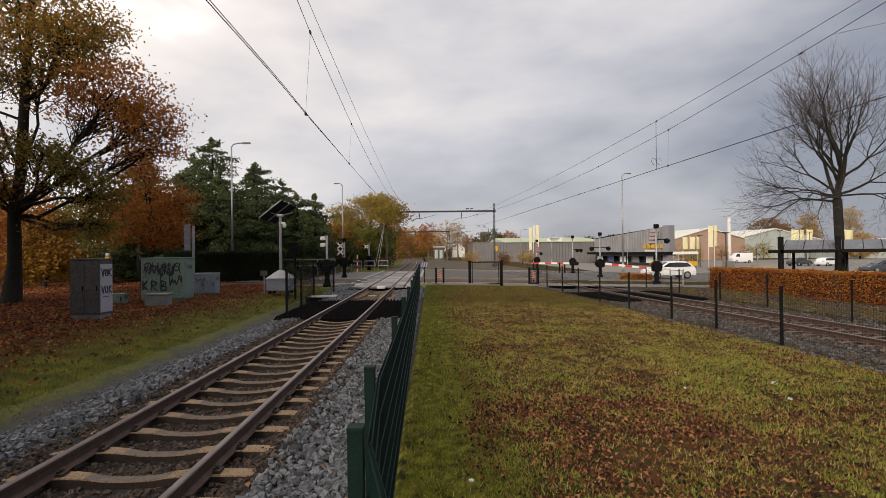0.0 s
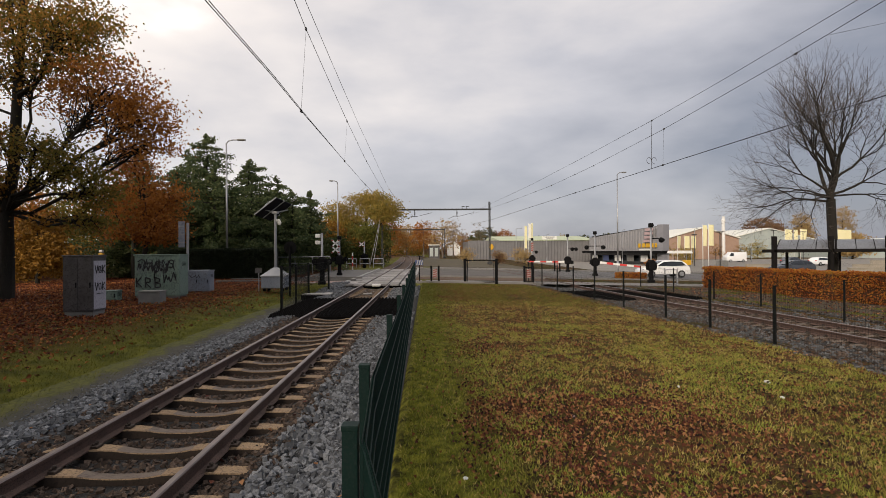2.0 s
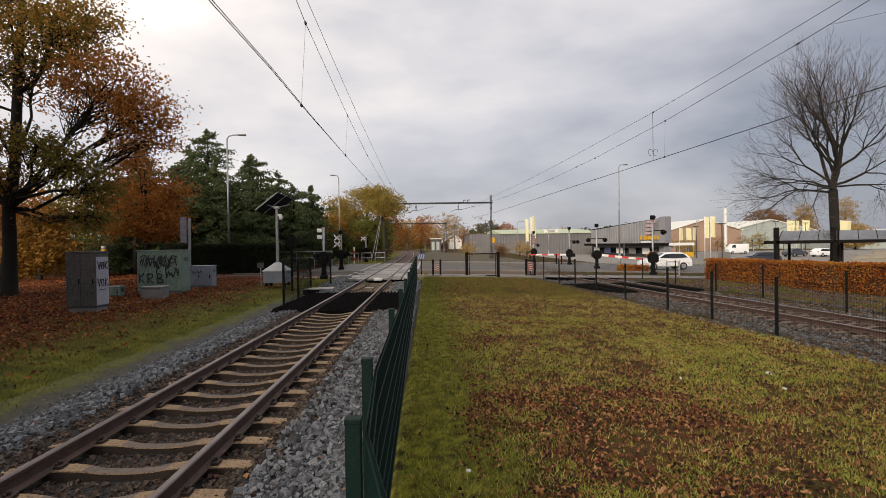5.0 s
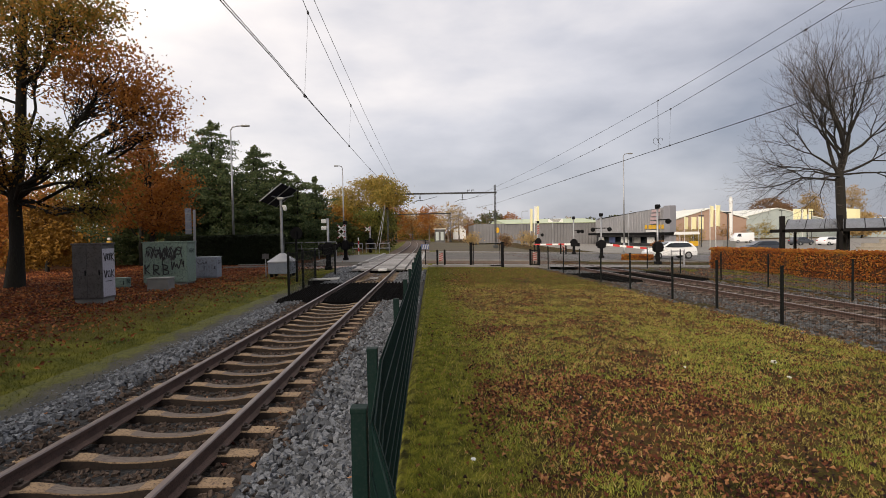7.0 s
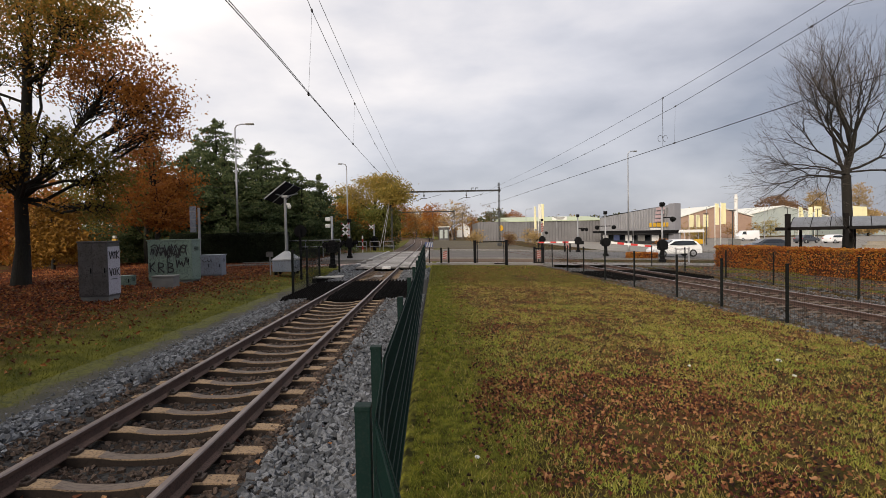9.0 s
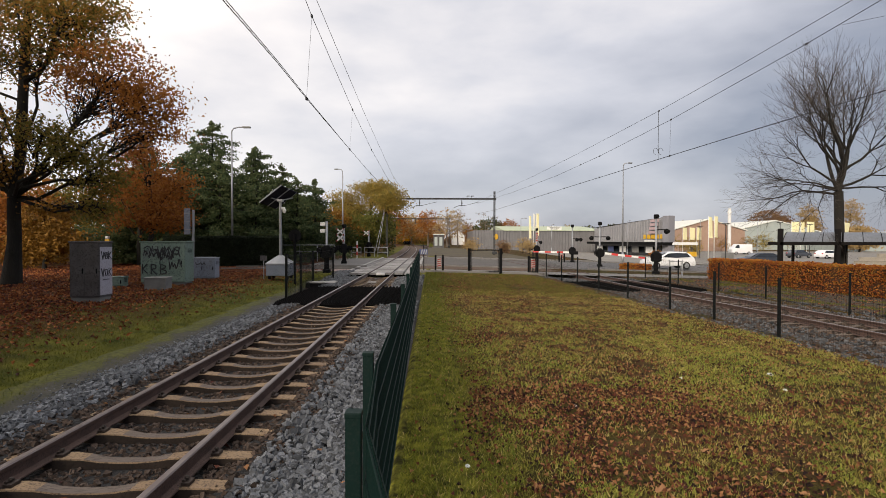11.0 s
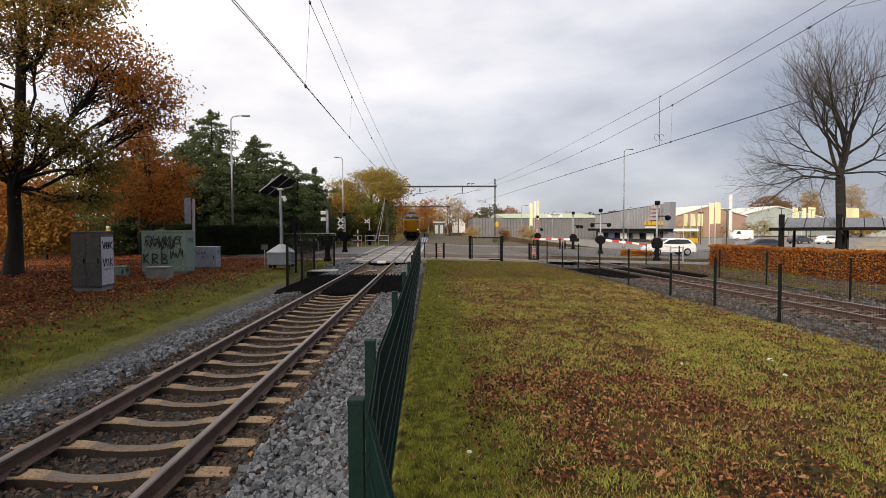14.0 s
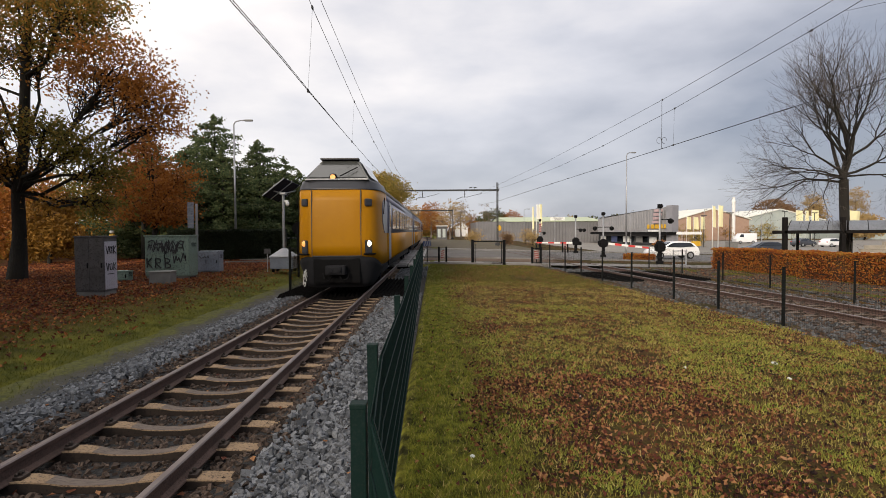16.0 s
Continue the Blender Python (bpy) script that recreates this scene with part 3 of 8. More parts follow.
# ---- spiked rubber mats beside the crossing ----
def ridges(name, spans, y0, y1, label, place):
    """Rows of rubber pyramids on a base, as in mats that keep walkers off the track."""
    t = tagged(new(name), label, "track mat")
    t.matrix_basis = place
    for x0, x1 in spans:
        V, F = [], []
        nx, ny = max(2, int((x1 - x0) / 0.14)), int((y1 - y0) / 0.22)
        dx, dy = (x1 - x0) / nx, (y1 - y0) / ny
        for j in range(ny):
            for i in range(nx):
                a, b = x0 + i * dx, y0 + j * dy
                k = len(V)
                V += [(a, b, 0), (a + dx, b, 0), (a + dx, b + dy, 0), (a, b + dy, 0), (a + dx / 2, b + dy * 0.5, 0.13)]
                F += [(k, k + 1, k + 4), (k + 1, k + 2, k + 4), (k + 2, k + 3, k + 4), (k + 3, k, k + 4)]
        k = len(V)
        V += [(x0, y0, 0.0), (x1, y0, 0.0), (x1, y1, 0.0), (x0, y1, 0.0), (x0, y0, -0.22), (x1, y0, -0.22), (x1, y1, -0.22), (x0, y1, -0.22)]
        F += [(k, k + 1, k + 5, k + 4), (k + 1, k + 2, k + 6, k + 5), (k + 2, k + 3, k + 7, k + 6), (k + 3, k, k + 4, k + 7)]
        raw("spiked_panel", V, F, M["mat_rubber"], t)
    return t


ridges("anti_trespass_mat", [(-2.15, -0.86), (-0.64, 0.64), (0.86, 2.15)], 0, 6.1, "black spiked rubber mat between and beside the rails", pose(LEFT_X, 17.85, -0.16))
ridges("anti_trespass_mat", [(-3.2, -0.86), (-0.64, 0.64), (0.86, 2.4)], 0, 5.2, "black spiked rubber mat across the second track", pose(right_x(25.4), 25.3, RIGHT_Z - 0.17, 0, 0, 4.7))

# cable pit covers by the track
for x, y, sx, sy, z in ((-5.25, 26.6, 1.35, 0.9, -0.10), (-2.95, 27.4, 0.42, 0.35, -0.17)):
    pit = thing("cable_pit", "cable pit with white-painted lids on a dark frame", "cover", x, y, z)
    bm = NB()
    bx(bm, (0, 0, -0.14), (sx * 1.06, sy * 1.06, 0.24), bevel=0.03)
    part("frame", bm, M["black"], pit, "dark frame")
    for i in range(3):
        bm = NB()
        bx(bm, ((i - 1) * sx * 0.335, 0, 0.0), (sx * 0.32, sy * 0.96, 0.06), bevel=0.02, rx=1.5 * (i - 1))
        part("lid", bm, M["dull_white"], pit)


# ---- crossing: panels, roads, kerbs ----
def road_band(name, x0, x1, y0, y1, material, label, lift, skew=0.0, nx=24, ny=4):
    def zf(x, y):
        if x > -0.5:
            return -0.03 * min(max(x, 0), 40) + lift
        return lift - 0.015
    V, F = [], []
    for j in range(ny + 1):
        for i in range(nx + 1):
            x = x0 + (x1 - x0) * i / nx
            y = y0 + (y1 - y0) * j / ny + skew * x
            V.append((x, y, zf(x, y)))
    for j in range(ny):
        for i in range(nx):
            a = j * (nx + 1) + i
            F.append((a, a + 1, a + nx + 2, a + nx + 1))
    return tagged(raw(name, V, F, material, smooth=True), label, "road", kind="structure")


SK = 0.10
road_band("road_1", -14, -4.5, 40.0, 57.5, M["asphalt"], "grey asphalt road on the wooded side of the crossing", 0.01, SK)
road_band("road_2", -1.3, 5.9, 41.0, 58.5, M["asphalt_brown"], "grey asphalt road between the two tracks", 0.01, SK)
road_band("road_3", 5.9, 11.6, 41.0, 58.5, M["asphalt_brown"], "asphalt apron around the second track", 0.01, SK)
# the second track's rails, flush in the road
for off in (-0.753, 0.753):
    V = []
    for y in [33.0 + 2.0 * i for i in range(16)]:
        x = right_x(y) + off
        z = -0.03 * x + 0.012
        V += [(x - 0.035, y, z - 0.05), (x - 0.035, y, z + 0.03), (x + 0.035, y, z + 0.03), (x + 0.035, y, z - 0.05)]
    raw("sunk_rail", V, [(i * 4 + j, i * 4 + j + 1, i * 4 + j + 5, i * 4 + j + 4) for i in range(15) for j in range(3)], M["rail_side"], bpy.data.objects["track_2"])
road_band("road_4", 11.6, 90, 41.0, 58.5, M["asphalt"], "grey asphalt road beyond the second track", 0.01, SK)
road_band("cycle_path_1", -14, -5.3, 34.6, 37.4, M["red_path"], "worn reddish asphalt cycle path on the wooded side", 0.012, SK)
road_band("cycle_path_2", -1.3, 40, 33.3, 36.3, M["concrete"], "pale concrete cycle path across the tracks", 0.012, SK)
road_band("cycle_path_3", -1.3, 60, 61.0, 64.0, M["concrete"], "pale concrete path on the far side of the road", 0.012, SK)
for nm, x0, x1, y in (("kerb_1", -0.9, 9.0, 40.6), ("kerb_2", -13.5, -4.6, 39.7), ("kerb_3", -0.9, 30, 58.6), ("kerb_4", 12, 60, 40.6), ("kerb_5", -0.6, 7.2, 33.1), ("kerb_6", -13.5, -4.7, 36.9)):
    V, F = [], []
    k = 16
    for i in range(k + 1):
        x = x0 + (x1 - x0) * i / k
        yy = y + SK * x
        z = -0.03 * max(0, min(x, 40))
        V += [(x, yy - 0.08, z - 0.1), (x, yy - 0.08, z + 0.12), (x, yy + 0.08, z + 0.12), (x, yy + 0.08, z - 0.1)]
    for i in range(k):
        for j in range(3):
            F.append((i * 4 + j, i * 4 + j + 1, i * 4 + j + 5, i * 4 + j + 4))
    tagged(raw(nm, V, F, M["concrete"]), "worn concrete kerb along the crossing road", "kerb", kind="structure")

crossing = thing("crossing_deck", "grey crossing deck of slabs between and beside the rails", "level crossing", kind="structure")
made = {}
for k in range(27):
    y = 32.2 + 0.95 * k
    for w, x in ((0.62, -4.62), (0.62, -3.98 - 0.03), (1.30, LEFT_X), (0.62, -1.92 - 0.03), (0.55, -1.32)):
        m = pose(x, y + 0.47, -0.07 + 0.012 * math.sin(k * 2.3 + x), 0.25 * math.sin(k * 1.7 + x * 3), 0.3 * math.cos(k * 2.9 + x), 0)
        if w not in made:
            bm = NB()
            bx(bm, (0, 0, 0), (w - 0.05, 0.87, 0.12), bevel=0.016)
            made[w] = part("slab", bm, M["panel"], crossing)
            made[w].matrix_basis = m
        else:
            share("slab", made[w], m, crossing)
bm = NB()
bx(bm, (LEFT_X - 0.02, 45, -0.17), (3.9, 25.8, 0.12))
part("deck_base", bm, M["mat_rubber"], crossing)
for x in (-5.12, -0.88):
    for k in range(9):
        bm = NB()
        bx(bm, (x, 32.6 + 2.9 * k + 1.4, -0.12 + 0.01 * (k % 3)), (0.22, 2.8, 0.3), bevel=0.02)
        part("deck_edge", bm, M["dull_white"], crossing, "pale concrete edge strip")
bm = NB()
bx(bm, (LEFT_X + 0.05, 31.9, -0.04), (0.5, 0.32, 0.14), bevel=0.04)
part("deck_ramp", bm, M["white"], crossing, "pale end ramp between the rails")


# ---- pedestrian gates and chicanes ----
def stripe_board(parent, w, h, c, name="warning_board"):
    bm = NB()
    bx(bm, c, (w, 0.03, h), bevel=0.004)
    b = part(name, bm, M["dull_white"], parent, "faded red and white striped warning board")
    n = 4
    for i in range(n):
        bm = NB()
        zc = c[2] - h / 2 + h * (i + 0.5) / n
        s = h / n * 0.45
        pts = [(c[0] - w / 2, zc - s), (c[0] + w / 2, zc - s * 0.1), (c[0] + w / 2, zc + s), (c[0] - w / 2, zc + s * 0.1)]
        prism(bm, pts, c[1] - 0.022, c[1] - 0.0155, "y")
        part("stripe", bm, M["dull_red"], b)
    return b


def gate_thing(name, label, x0, x1, y, h, post, board=False, rails=True, paint="black"):
    g = thing(name, label, "gate", x0, y, -0.03 * max(0, (x0 + x1) / 2))
    w = x1 - x0
    for xx in (0, w):
        bm = NB()
        bx(bm, (xx, 0, h / 2 - 0.05), (post, post, h + 0.1), bevel=0.015)
        bx(bm, (xx, 0, h + 0.01), (post * 1.1, post * 1.1, 0.03), bevel=0.01)
        part("post", bm, M[paint], g)
    if rails:
        for z in (h - 0.08, 0.1):
            bm = NB()
            bx(bm, (w / 2, 0, z), (w - post, 0.06, 0.06), bevel=0.008)
            part("rail", bm, M[paint], g)
        for xx in (post * 0.9, w - post * 0.9):
            bm = NB()
            bx(bm, (xx, 0, h / 2), (0.04, 0.04, h - 0.2), bevel=0.006)
            part("upright", bm, M[paint], g)
    if board:
        stripe_board(g, (w - post * 1.2) * 0.7, h * 0.5, (w / 2, -0.01, h * 0.58))
    return g


gate_thing("pedestrian_gate", "black steel swing gate frame at the pedestrian crossing", 2.33, 4.25, 33.4, 1.5, 0.17)
gate_thing("chicane_barrier", "two black posts with a striped board between them", 0.27, 0.72, 33.2, 1.02, 0.11, True, False)
gate_thing("chicane_barrier", "short black barrier with a striped board at the track", 6.2, 6.75, 34.7, 1.1, 0.13, True, True)
gate_thing("chicane_barrier", "short barrier with a striped board across the road", 13.6, 14.15, 58.0, 1.1, 0.13, True, False)
gate_thing("chicane_barrier", "grey steel barrier hoops beside the hedge end", 16.0, 16.9, 36.5, 1.1, 0.06, False, True, "galv")
low = thing("guard_rail", "low dark steel guard rail along the grass edge", "rail", 0, 0, 0)
for x0, x1 in ((-0.6, 2.25), (2.4, 4.15), (4.35, 6.1)):
    bm = NB()
    tube(bm, (x0, 33.15 + SK * x0, 0.06 - 0.03 * max(0, x0)), (x1, 33.15 + SK * x1, 0.06 - 0.03 * x1), 0.05, n=8)
    part("rail", bm, M["black"], low)


road_band("field_1", -0.6, 12.5, 65.0, 128.0, mat("rough_brown_grass", (0.05, 0.036, 0.022), (0.095, 0.078, 0.034), (0.04, 0.03, 0.02), 0.35, 6, 0.95, 0, 0.4), "rough brown grass field between the far tracks", 0.03, 0.0, 16, 12)
for k_, y_ in enumerate((41.2, 58.0)):
    road_band("road_line_%d" % (k_ + 1), -0.6, 60, y_, y_ + 0.14, M["dull_white"], "worn white edge line on the road", 0.018, SK)
gravel_z = lambda x, y: -0.30 + 0.31 * min(1, max(0, (y - 27.0) / 6.0)) - 0.10 * max(0, -5.35 - x)
# the dark base stands in for shade between the gravel stones
tagged(sheet("gravel_1", [-6.0 + 0.2 * i for i in range(7)], [27.0 + 0.6 * i for i in range(13)], gravel_z, M["ballast_bed"]), "gravel patch beside the crossing deck, its base darkened as gap shade", "gravel", kind="structure")


# ---- crossing signals and half barriers ----
def signal(x, y, z, h, heads, label, lamp=True, cross=False, box=True, board=False, pole_r=0.07):
    s = thing("crossing_signal", label, "railway signal", x, y, z)
    bm = NB()
    tube(bm, (0, 0, -0.1), (0, 0, h), pole_r, n=12)
    tube(bm, (0, 0, h), (0, 0, h + 0.03), pole_r * 1.15, n=12)
    part("pole", bm, M["galv"], s, "grey steel pole", True)
    if box:
        bm = NB()
        tube(bm, (0, -0.02, -0.05), (0, -0.02, 0.95), 0.17, 0.14, n=12)
        bx(bm, (0, -0.02, 0.1), (0.42, 0.42, 0.24), bevel=0.05)
        bx(bm, (0, -0.05, 1.22), (0.5, 0.44, 0.68), bevel=0.07)
        bx(bm, (0, -0.02, 1.58), (0.34, 0.32, 0.12), bevel=0.05)
        for k in (-1, 1):
            bx(bm, (k * 0.33, -0.05, 1.2), (0.08, 0.18, 0.52), bevel=0.03)
            tube(bm, (k * 0.22, -0.05, 1.22), (k * 0.39, -0.05, 1.22), 0.08, n=12)
        part("barrier_machine", bm, M["black"], s, "black barrier drive housing")
    if lamp:
        bm = NB()
        bx(bm, (0, 0, h + 0.16), (0.3, 0.26, 0.3), bevel=0.05)
        tube(bm, (0, -0.12, h + 0.16), (0, -0.3, h + 0.16), 0.11, n=12)
        part("top_lamp", bm, M["black"], s, "black hooded lamp")
    for (hx, hz) in heads:
        bm = NB()
        tube(bm, (hx, 0.02, hz), (hx, -0.04, hz), 0.19, n=20)
        tube(bm, (hx, -0.03, hz), (hx, -0.36, hz), 0.105, 0.11, n=14)
        ball(bm, (hx, 0.06, hz), (0.13, 0.12, 0.13))
        p = part("signal_head", bm, M["black"], s, "black round signal head with a hood")
        bm = NB()
        tube(bm, (0, 0, hz + 0.12), (hx, 0, hz + 0.12), 0.035, n=8)
        part("bracket", bm, M["black"], p)
    for n_ in range(int(cross)):
        zc = h - 0.3 - 0.5 * n_
        for a in (42, -42):
            bm = NB()
            bx(bm, (-0.3, -0.13, zc), (0.86, 0.025, 0.12), ry=a, bevel=0.005)
            c = part("cross_arm", bm, M["white"], s, "white and red crossbuck arm")
            for sx in (-0.36, 0.36):
                bm = NB()
                ca, sa = math.cos(radians(-a)), math.sin(radians(-a))
                bx(bm, (-0.3 + sx * ca, -0.146, zc + sx * sa), (0.12, 0.012, 0.118), ry=a)
                part("stripe", bm, M["dull_red"], c)
    if board:
        stripe_board(s, 0.28, 1.1, (0, -0.12, h - 0.75))
    return s


def barrier(p0, p1, label):
    p0, p1 = Vector(p0), Vector(p1)
    d = p1 - p0
    t = thing("half_barrier", label, "barrier")
    t.matrix_basis = Matrix.Translation(p0) @ d.to_track_quat("X", "Z").to_matrix().to_4x4()
    n = max(4, int(d.length / 0.55))
    for i in range(n):
        bm = NB()
        w = d.length / n
        s = 0.2 - 0.08 * i / n
        bx(bm, (w * (i + 0.5), 0, 0), (w, 0.05, s), bevel=0.01)
        part("arm_section", bm, M["red"] if i % 2 else M["white"], t)
    bm = NB()
    bx(bm, (-0.5, 0, -0.05), (0.9, 0.16, 0.36), bevel=0.04)
    part("counterweight", bm, M["black"], t)
    return t


signal(16.0, 38.7, -0.48, 3.95, [(0.75, 3.05)], "grey signal pole with black lamps and a barrier drive")
signal(15.08, 48.77, -0.45, 3.7, [(-0.75, 2.55), (0.75, 2.55)], "signal pole with two hooded heads above a barrier drive")
signal(15.0, 58.0, -0.45, 3.7, [(0.5, 2.4), (0.9, 2.4)], "grey signal pole with a barrier drive by the road")
signal(12.75, 66.0, -0.38, 3.4, [(0.5, 2.0)], "far signal pole with a striped board", True, False, True, True)
signal(-6.25, 33.0, -0.03, 3.05, [(-0.42, 1.35), (0.42, 1.35)], "signal pole with black heads beside the trees", False)
signal(-7.08, 44.8, -0.03, 2.9, [(-0.5, 1.3), (0.5, 1.3)], "signal pole with two crossbucks at the road", True, 2)
for i_, (y0_, y1_) in enumerate(((36.7, 40.3), (59.0, 60.7))):
    road_band("verge_%d" % (i_ + 1), -1.2, 8.6 if i_ == 0 else 11.0, y0_, y1_, M["leaf_verge"], "brown leaf-covered strip beside the road", 0.02, SK)
signal(-7.24, 64.0, 0.0, 3.0, [(0.0, 1.1)], "far signal pole with a white crossbuck", False, 1, True)
for k_, z_ in ((0, 2.9), (1, 2.5)):
    bm = NB()
    bx(bm, (-0.22, -0.05, z_), (0.3, 0.2, 0.22), bevel=0.04)
    part("lamp_box", bm, M["white"], [o for o in bpy.data.objects if o.name.startswith("crossing_signal") and abs(o.matrix_basis.translation.x + 6.25) < 0.01][0], "white lamp box")
barrier((14.6, 57.8, 0.62), (10.9, 58.6, 0.66), "lowered red and white half barrier across the far lane")
barrier((15.5, 48.6, 0.75), (19.8, 45.6, 0.22), "lowered red and white half barrier across the near lane")
bm = NB()
for z in (0.9, 1.45):
    tube(bm, (0, 0, z), (6.0, 0.6, z), 0.035, n=8)
for i in range(5):
    tube(bm, (i * 1.5, i * 0.15, 0), (i * 1.5, i * 0.15, 1.45), 0.035, n=8)
ob = mesh_ob("pipe_railing", bm, M["galv"])
ob.matrix_basis = pose(-14.5, 48, 0)
tagged(ob, "pale galvanised pipe railing beside the road", "railing")
for x, y in ((-7.8, 58.0),):
    t = thing("bollard", "white and red banded marker post at the road", "bollard", x, y, 0)
    for i in range(5):
        bm = NB()
        tube(bm, (0, 0, i * 0.36 - 0.05), (0, 0, i * 0.36 + 0.31), 0.07, n=12)
        part("band", bm, M["red"] if i % 2 else M["white"], t)
t = thing("barrier_hoops", "white tubular hoops beside the track", "railing", -9.0, 62.0, 0)
for i in range(3):
    bm = NB()
    for a, b in (((0, 0, 0), (0, 0, 1.05)), ((1.1, 0, 0), (1.1, 0, 1.05)), ((0, 0, 1.05), (1.1, 0, 1.05)), ((0, 0, 0.5), (1.1, 0, 0.5))):
        tube(bm, (a[0] + i * 1.5, a[1], a[2]), (b[0] + i * 1.5, b[1], b[2]), 0.04, n=8)
    part("hoop", bm, M["galv"], t)
# blue sign at the fence end
t = thing("notice_sign", "small blue notice sign on a thin post by the fence", "sign", -0.45, 34.0, 0)
bm = NB()
tube(bm, (0, 0, -0.1), (0, 0, 1.6), 0.03, n=8)
part("pole", bm, M["black"], t)
bm = NB()
bx(bm, (-0.02, -0.045, 1.2), (0.5, 0.03, 0.32), bevel=0.01)
M["blue"] = mat("blue_sign", (0.06, 0.08, 0.19), (0.05, 0.07, 0.15), None, 4, 30, 0.5, 0, 0.0)
p = part("sign_plate", bm, M["blue"], t)
for i in range(3):
    bm = NB()
    prism(bm, ((-0.2 + 0.14 * i, 1.06), (-0.13 + 0.14 * i, 1.06), (-0.06 + 0.14 * i, 1.34), (-0.13 + 0.14 * i, 1.34)), -0.066, -0.0605, "y")
    part("stripe", bm, M["galv"], p, "pale grey slanting stripe")


# ---- overhead line ----
def gantry(x0, x1, y, h, beam, arms, label, guyed=False):
    g = thing("catenary_gantry", label, "gantry")
    for x in (x0, x1):
        bm = NB()
        hh = h if x == x1 else beam + 0.1
        bx(bm, (x, y, hh / 2 - 0.2), (0.07, 0.2, hh + 0.4), bevel=0.006)
        for o in (-0.11, 0.11):
            bx(bm, (x + o, y, hh / 2 - 0.2), (0.05, 0.24, hh + 0.4), bevel=0.008)
        for i in range(int(hh / 0.6)):
            bx(bm, (x, y, 0.3 + i * 0.6), (0.2, 0.2, 0.06))
        bx(bm, (x, y, 0.05), (0.7, 0.7, 0.35), bevel=0.03)
        part("mast", bm, M["gantry"], g)
    bm = NB()
    bx(bm, ((x0 + x1) / 2, y, beam), (x1 - x0 + 0.5, 0.06, 0.2))
    for z in (beam - 0.1, beam + 0.1):
        bx(bm, ((x0 + x1) / 2, y, z), (x1 - x0 + 0.5, 0.2, 0.03))
    part("beam", bm, M["gantry"], g)
    for a, d in arms:
        bm = NB()
        bx(bm, (a, y, beam - d / 2 - 0.08), (0.09, 0.12, d), bevel=0.01)
        tube(bm, (a - 0.45, y, beam - d), (a + 0.45, y, beam - d), 0.04, n=8)
        for zz in (0.42, 0.54, 0.66):
            tube(bm, (a, y, beam - d * zz), (a, y, beam - d * zz - 0.06), 0.11, n=10)
        part("hanger", bm, M["gantry"], g, "hanger with ribbed insulators")
        bm = NB()
        tube(bm, (a + 0.4, y, beam - d), (a + 2.4, y, beam - d + 0.5), 0.025, n=6)
        tube(bm, (a - 0.4, y, beam - d), (a - 1.2, y, beam - d - 0.35), 0.03, n=6)
        part("registration_arm", bm, M["gantry"], g)
    for o in (3.3, 3.9):
        bm = NB()
        tube(bm, (x1 - o, y, beam + 0.1), (x1 - o, y, beam + 0.36), 0.035, n=6)
        bx(bm, (x1 - o + 0.14, y, beam + 0.40), (0.42, 0.2, 0.10), bevel=0.03)
        part("switch_horn", bm, M["gantry"], g)
    if guyed:
        for dx in (-1.1, -1.5):
            strands("guy_wire", [((x0, y, beam - 0.1), (x0 + dx, y - 2.0, 0.0), 0.035, 0.035)], M["galv"], g, 4)
    return g


gantry(-6.3, 9.0, 78.0, 8.8, 7.72, [(-1.65, 0.95), (4.35, 0.95)], "dark steel catenary gantry spanning both tracks", True)
gantry(-9.2, 4.6, 140.0, 7.6, 7.15, [(-4.0, 1.2)], "far catenary gantry beyond the crossing")


def cable(name, label, cx, spans, r, knots=()):
    """A cable whose height runs smoothly through pairs of (y, z), with clamps on it."""
    t = thing(name, label, "cable")
    ky, kz = [p[0] for p in spans], [p[1] for p in spans]
    slope = (kz[1] - kz[0]) / (ky[1] - ky[0])

    def at(y):
        return Vector((cx(y), y, float(np.interp(y, ky, kz)) if y > ky[0] else kz[0] + slope * max(-20.0, y - ky[0])))

    path = [at(-20 + 98 * i / 64) for i in range(65)]
    strands("wire", [(a, b, r, r) for a, b in zip(path, path[1:])], M["wire"], t, 5)
    for y in knots:
        bm = NB()
        bx(bm, at(y), (0.04, 0.12, 0.07), bevel=0.012)
        part("clamp", bm, M["wire"], t)
    return t


def strut(name, label, p0, p1, r):
    t = thing(name, label, "cable")
    strands("wire", [(p0, p1, r, r)], M["wire"], t, 5)
    return t


left_contact = [(8.0, 5.36), (10.9, 5.36), (13.1, 5.30), (20.0, 5.23), (26.7, 5.17), (50, 5.5), (78, 6.3)]
cable("contact_wire", "black contact wire above the first track", lambda y: -2.95, left_contact, 0.008, (6.9, 13.1, 20.0, 26.7))
cable("contact_wire", "second black contact wire beside the first", lambda y: -2.95 + 0.07 * max(0, 1 - y / 20), left_contact, 0.007)
cable("messenger_wire", "sagging messenger wire above the first track", lambda y: -2.95, [(13.3, 7.54), (13.7, 7.48), (20.7, 6.83), (27.3, 6.40), (36.5, 6.11), (78, 6.75)], 0.0075, (13.7, 20.7, 27.3))
cable("feeder_wire", "feeder cable high above the first track", lambda y: -2.95, [(14.5, 8.11), (17.5, 7.92), (24.5, 7.52), (41.6, 6.87), (78, 7.0)], 0.007)
strut("dropper_wire", "thin dropper between two overhead wires", (-2.95, 13.7, 7.46), (-2.95, 13.1, 5.30), 0.0035)
strut("dropper_wire", "thin dropper between two overhead wires", (-2.95, 20.7, 6.83), (-2.95, 20.0, 5.23), 0.0025)
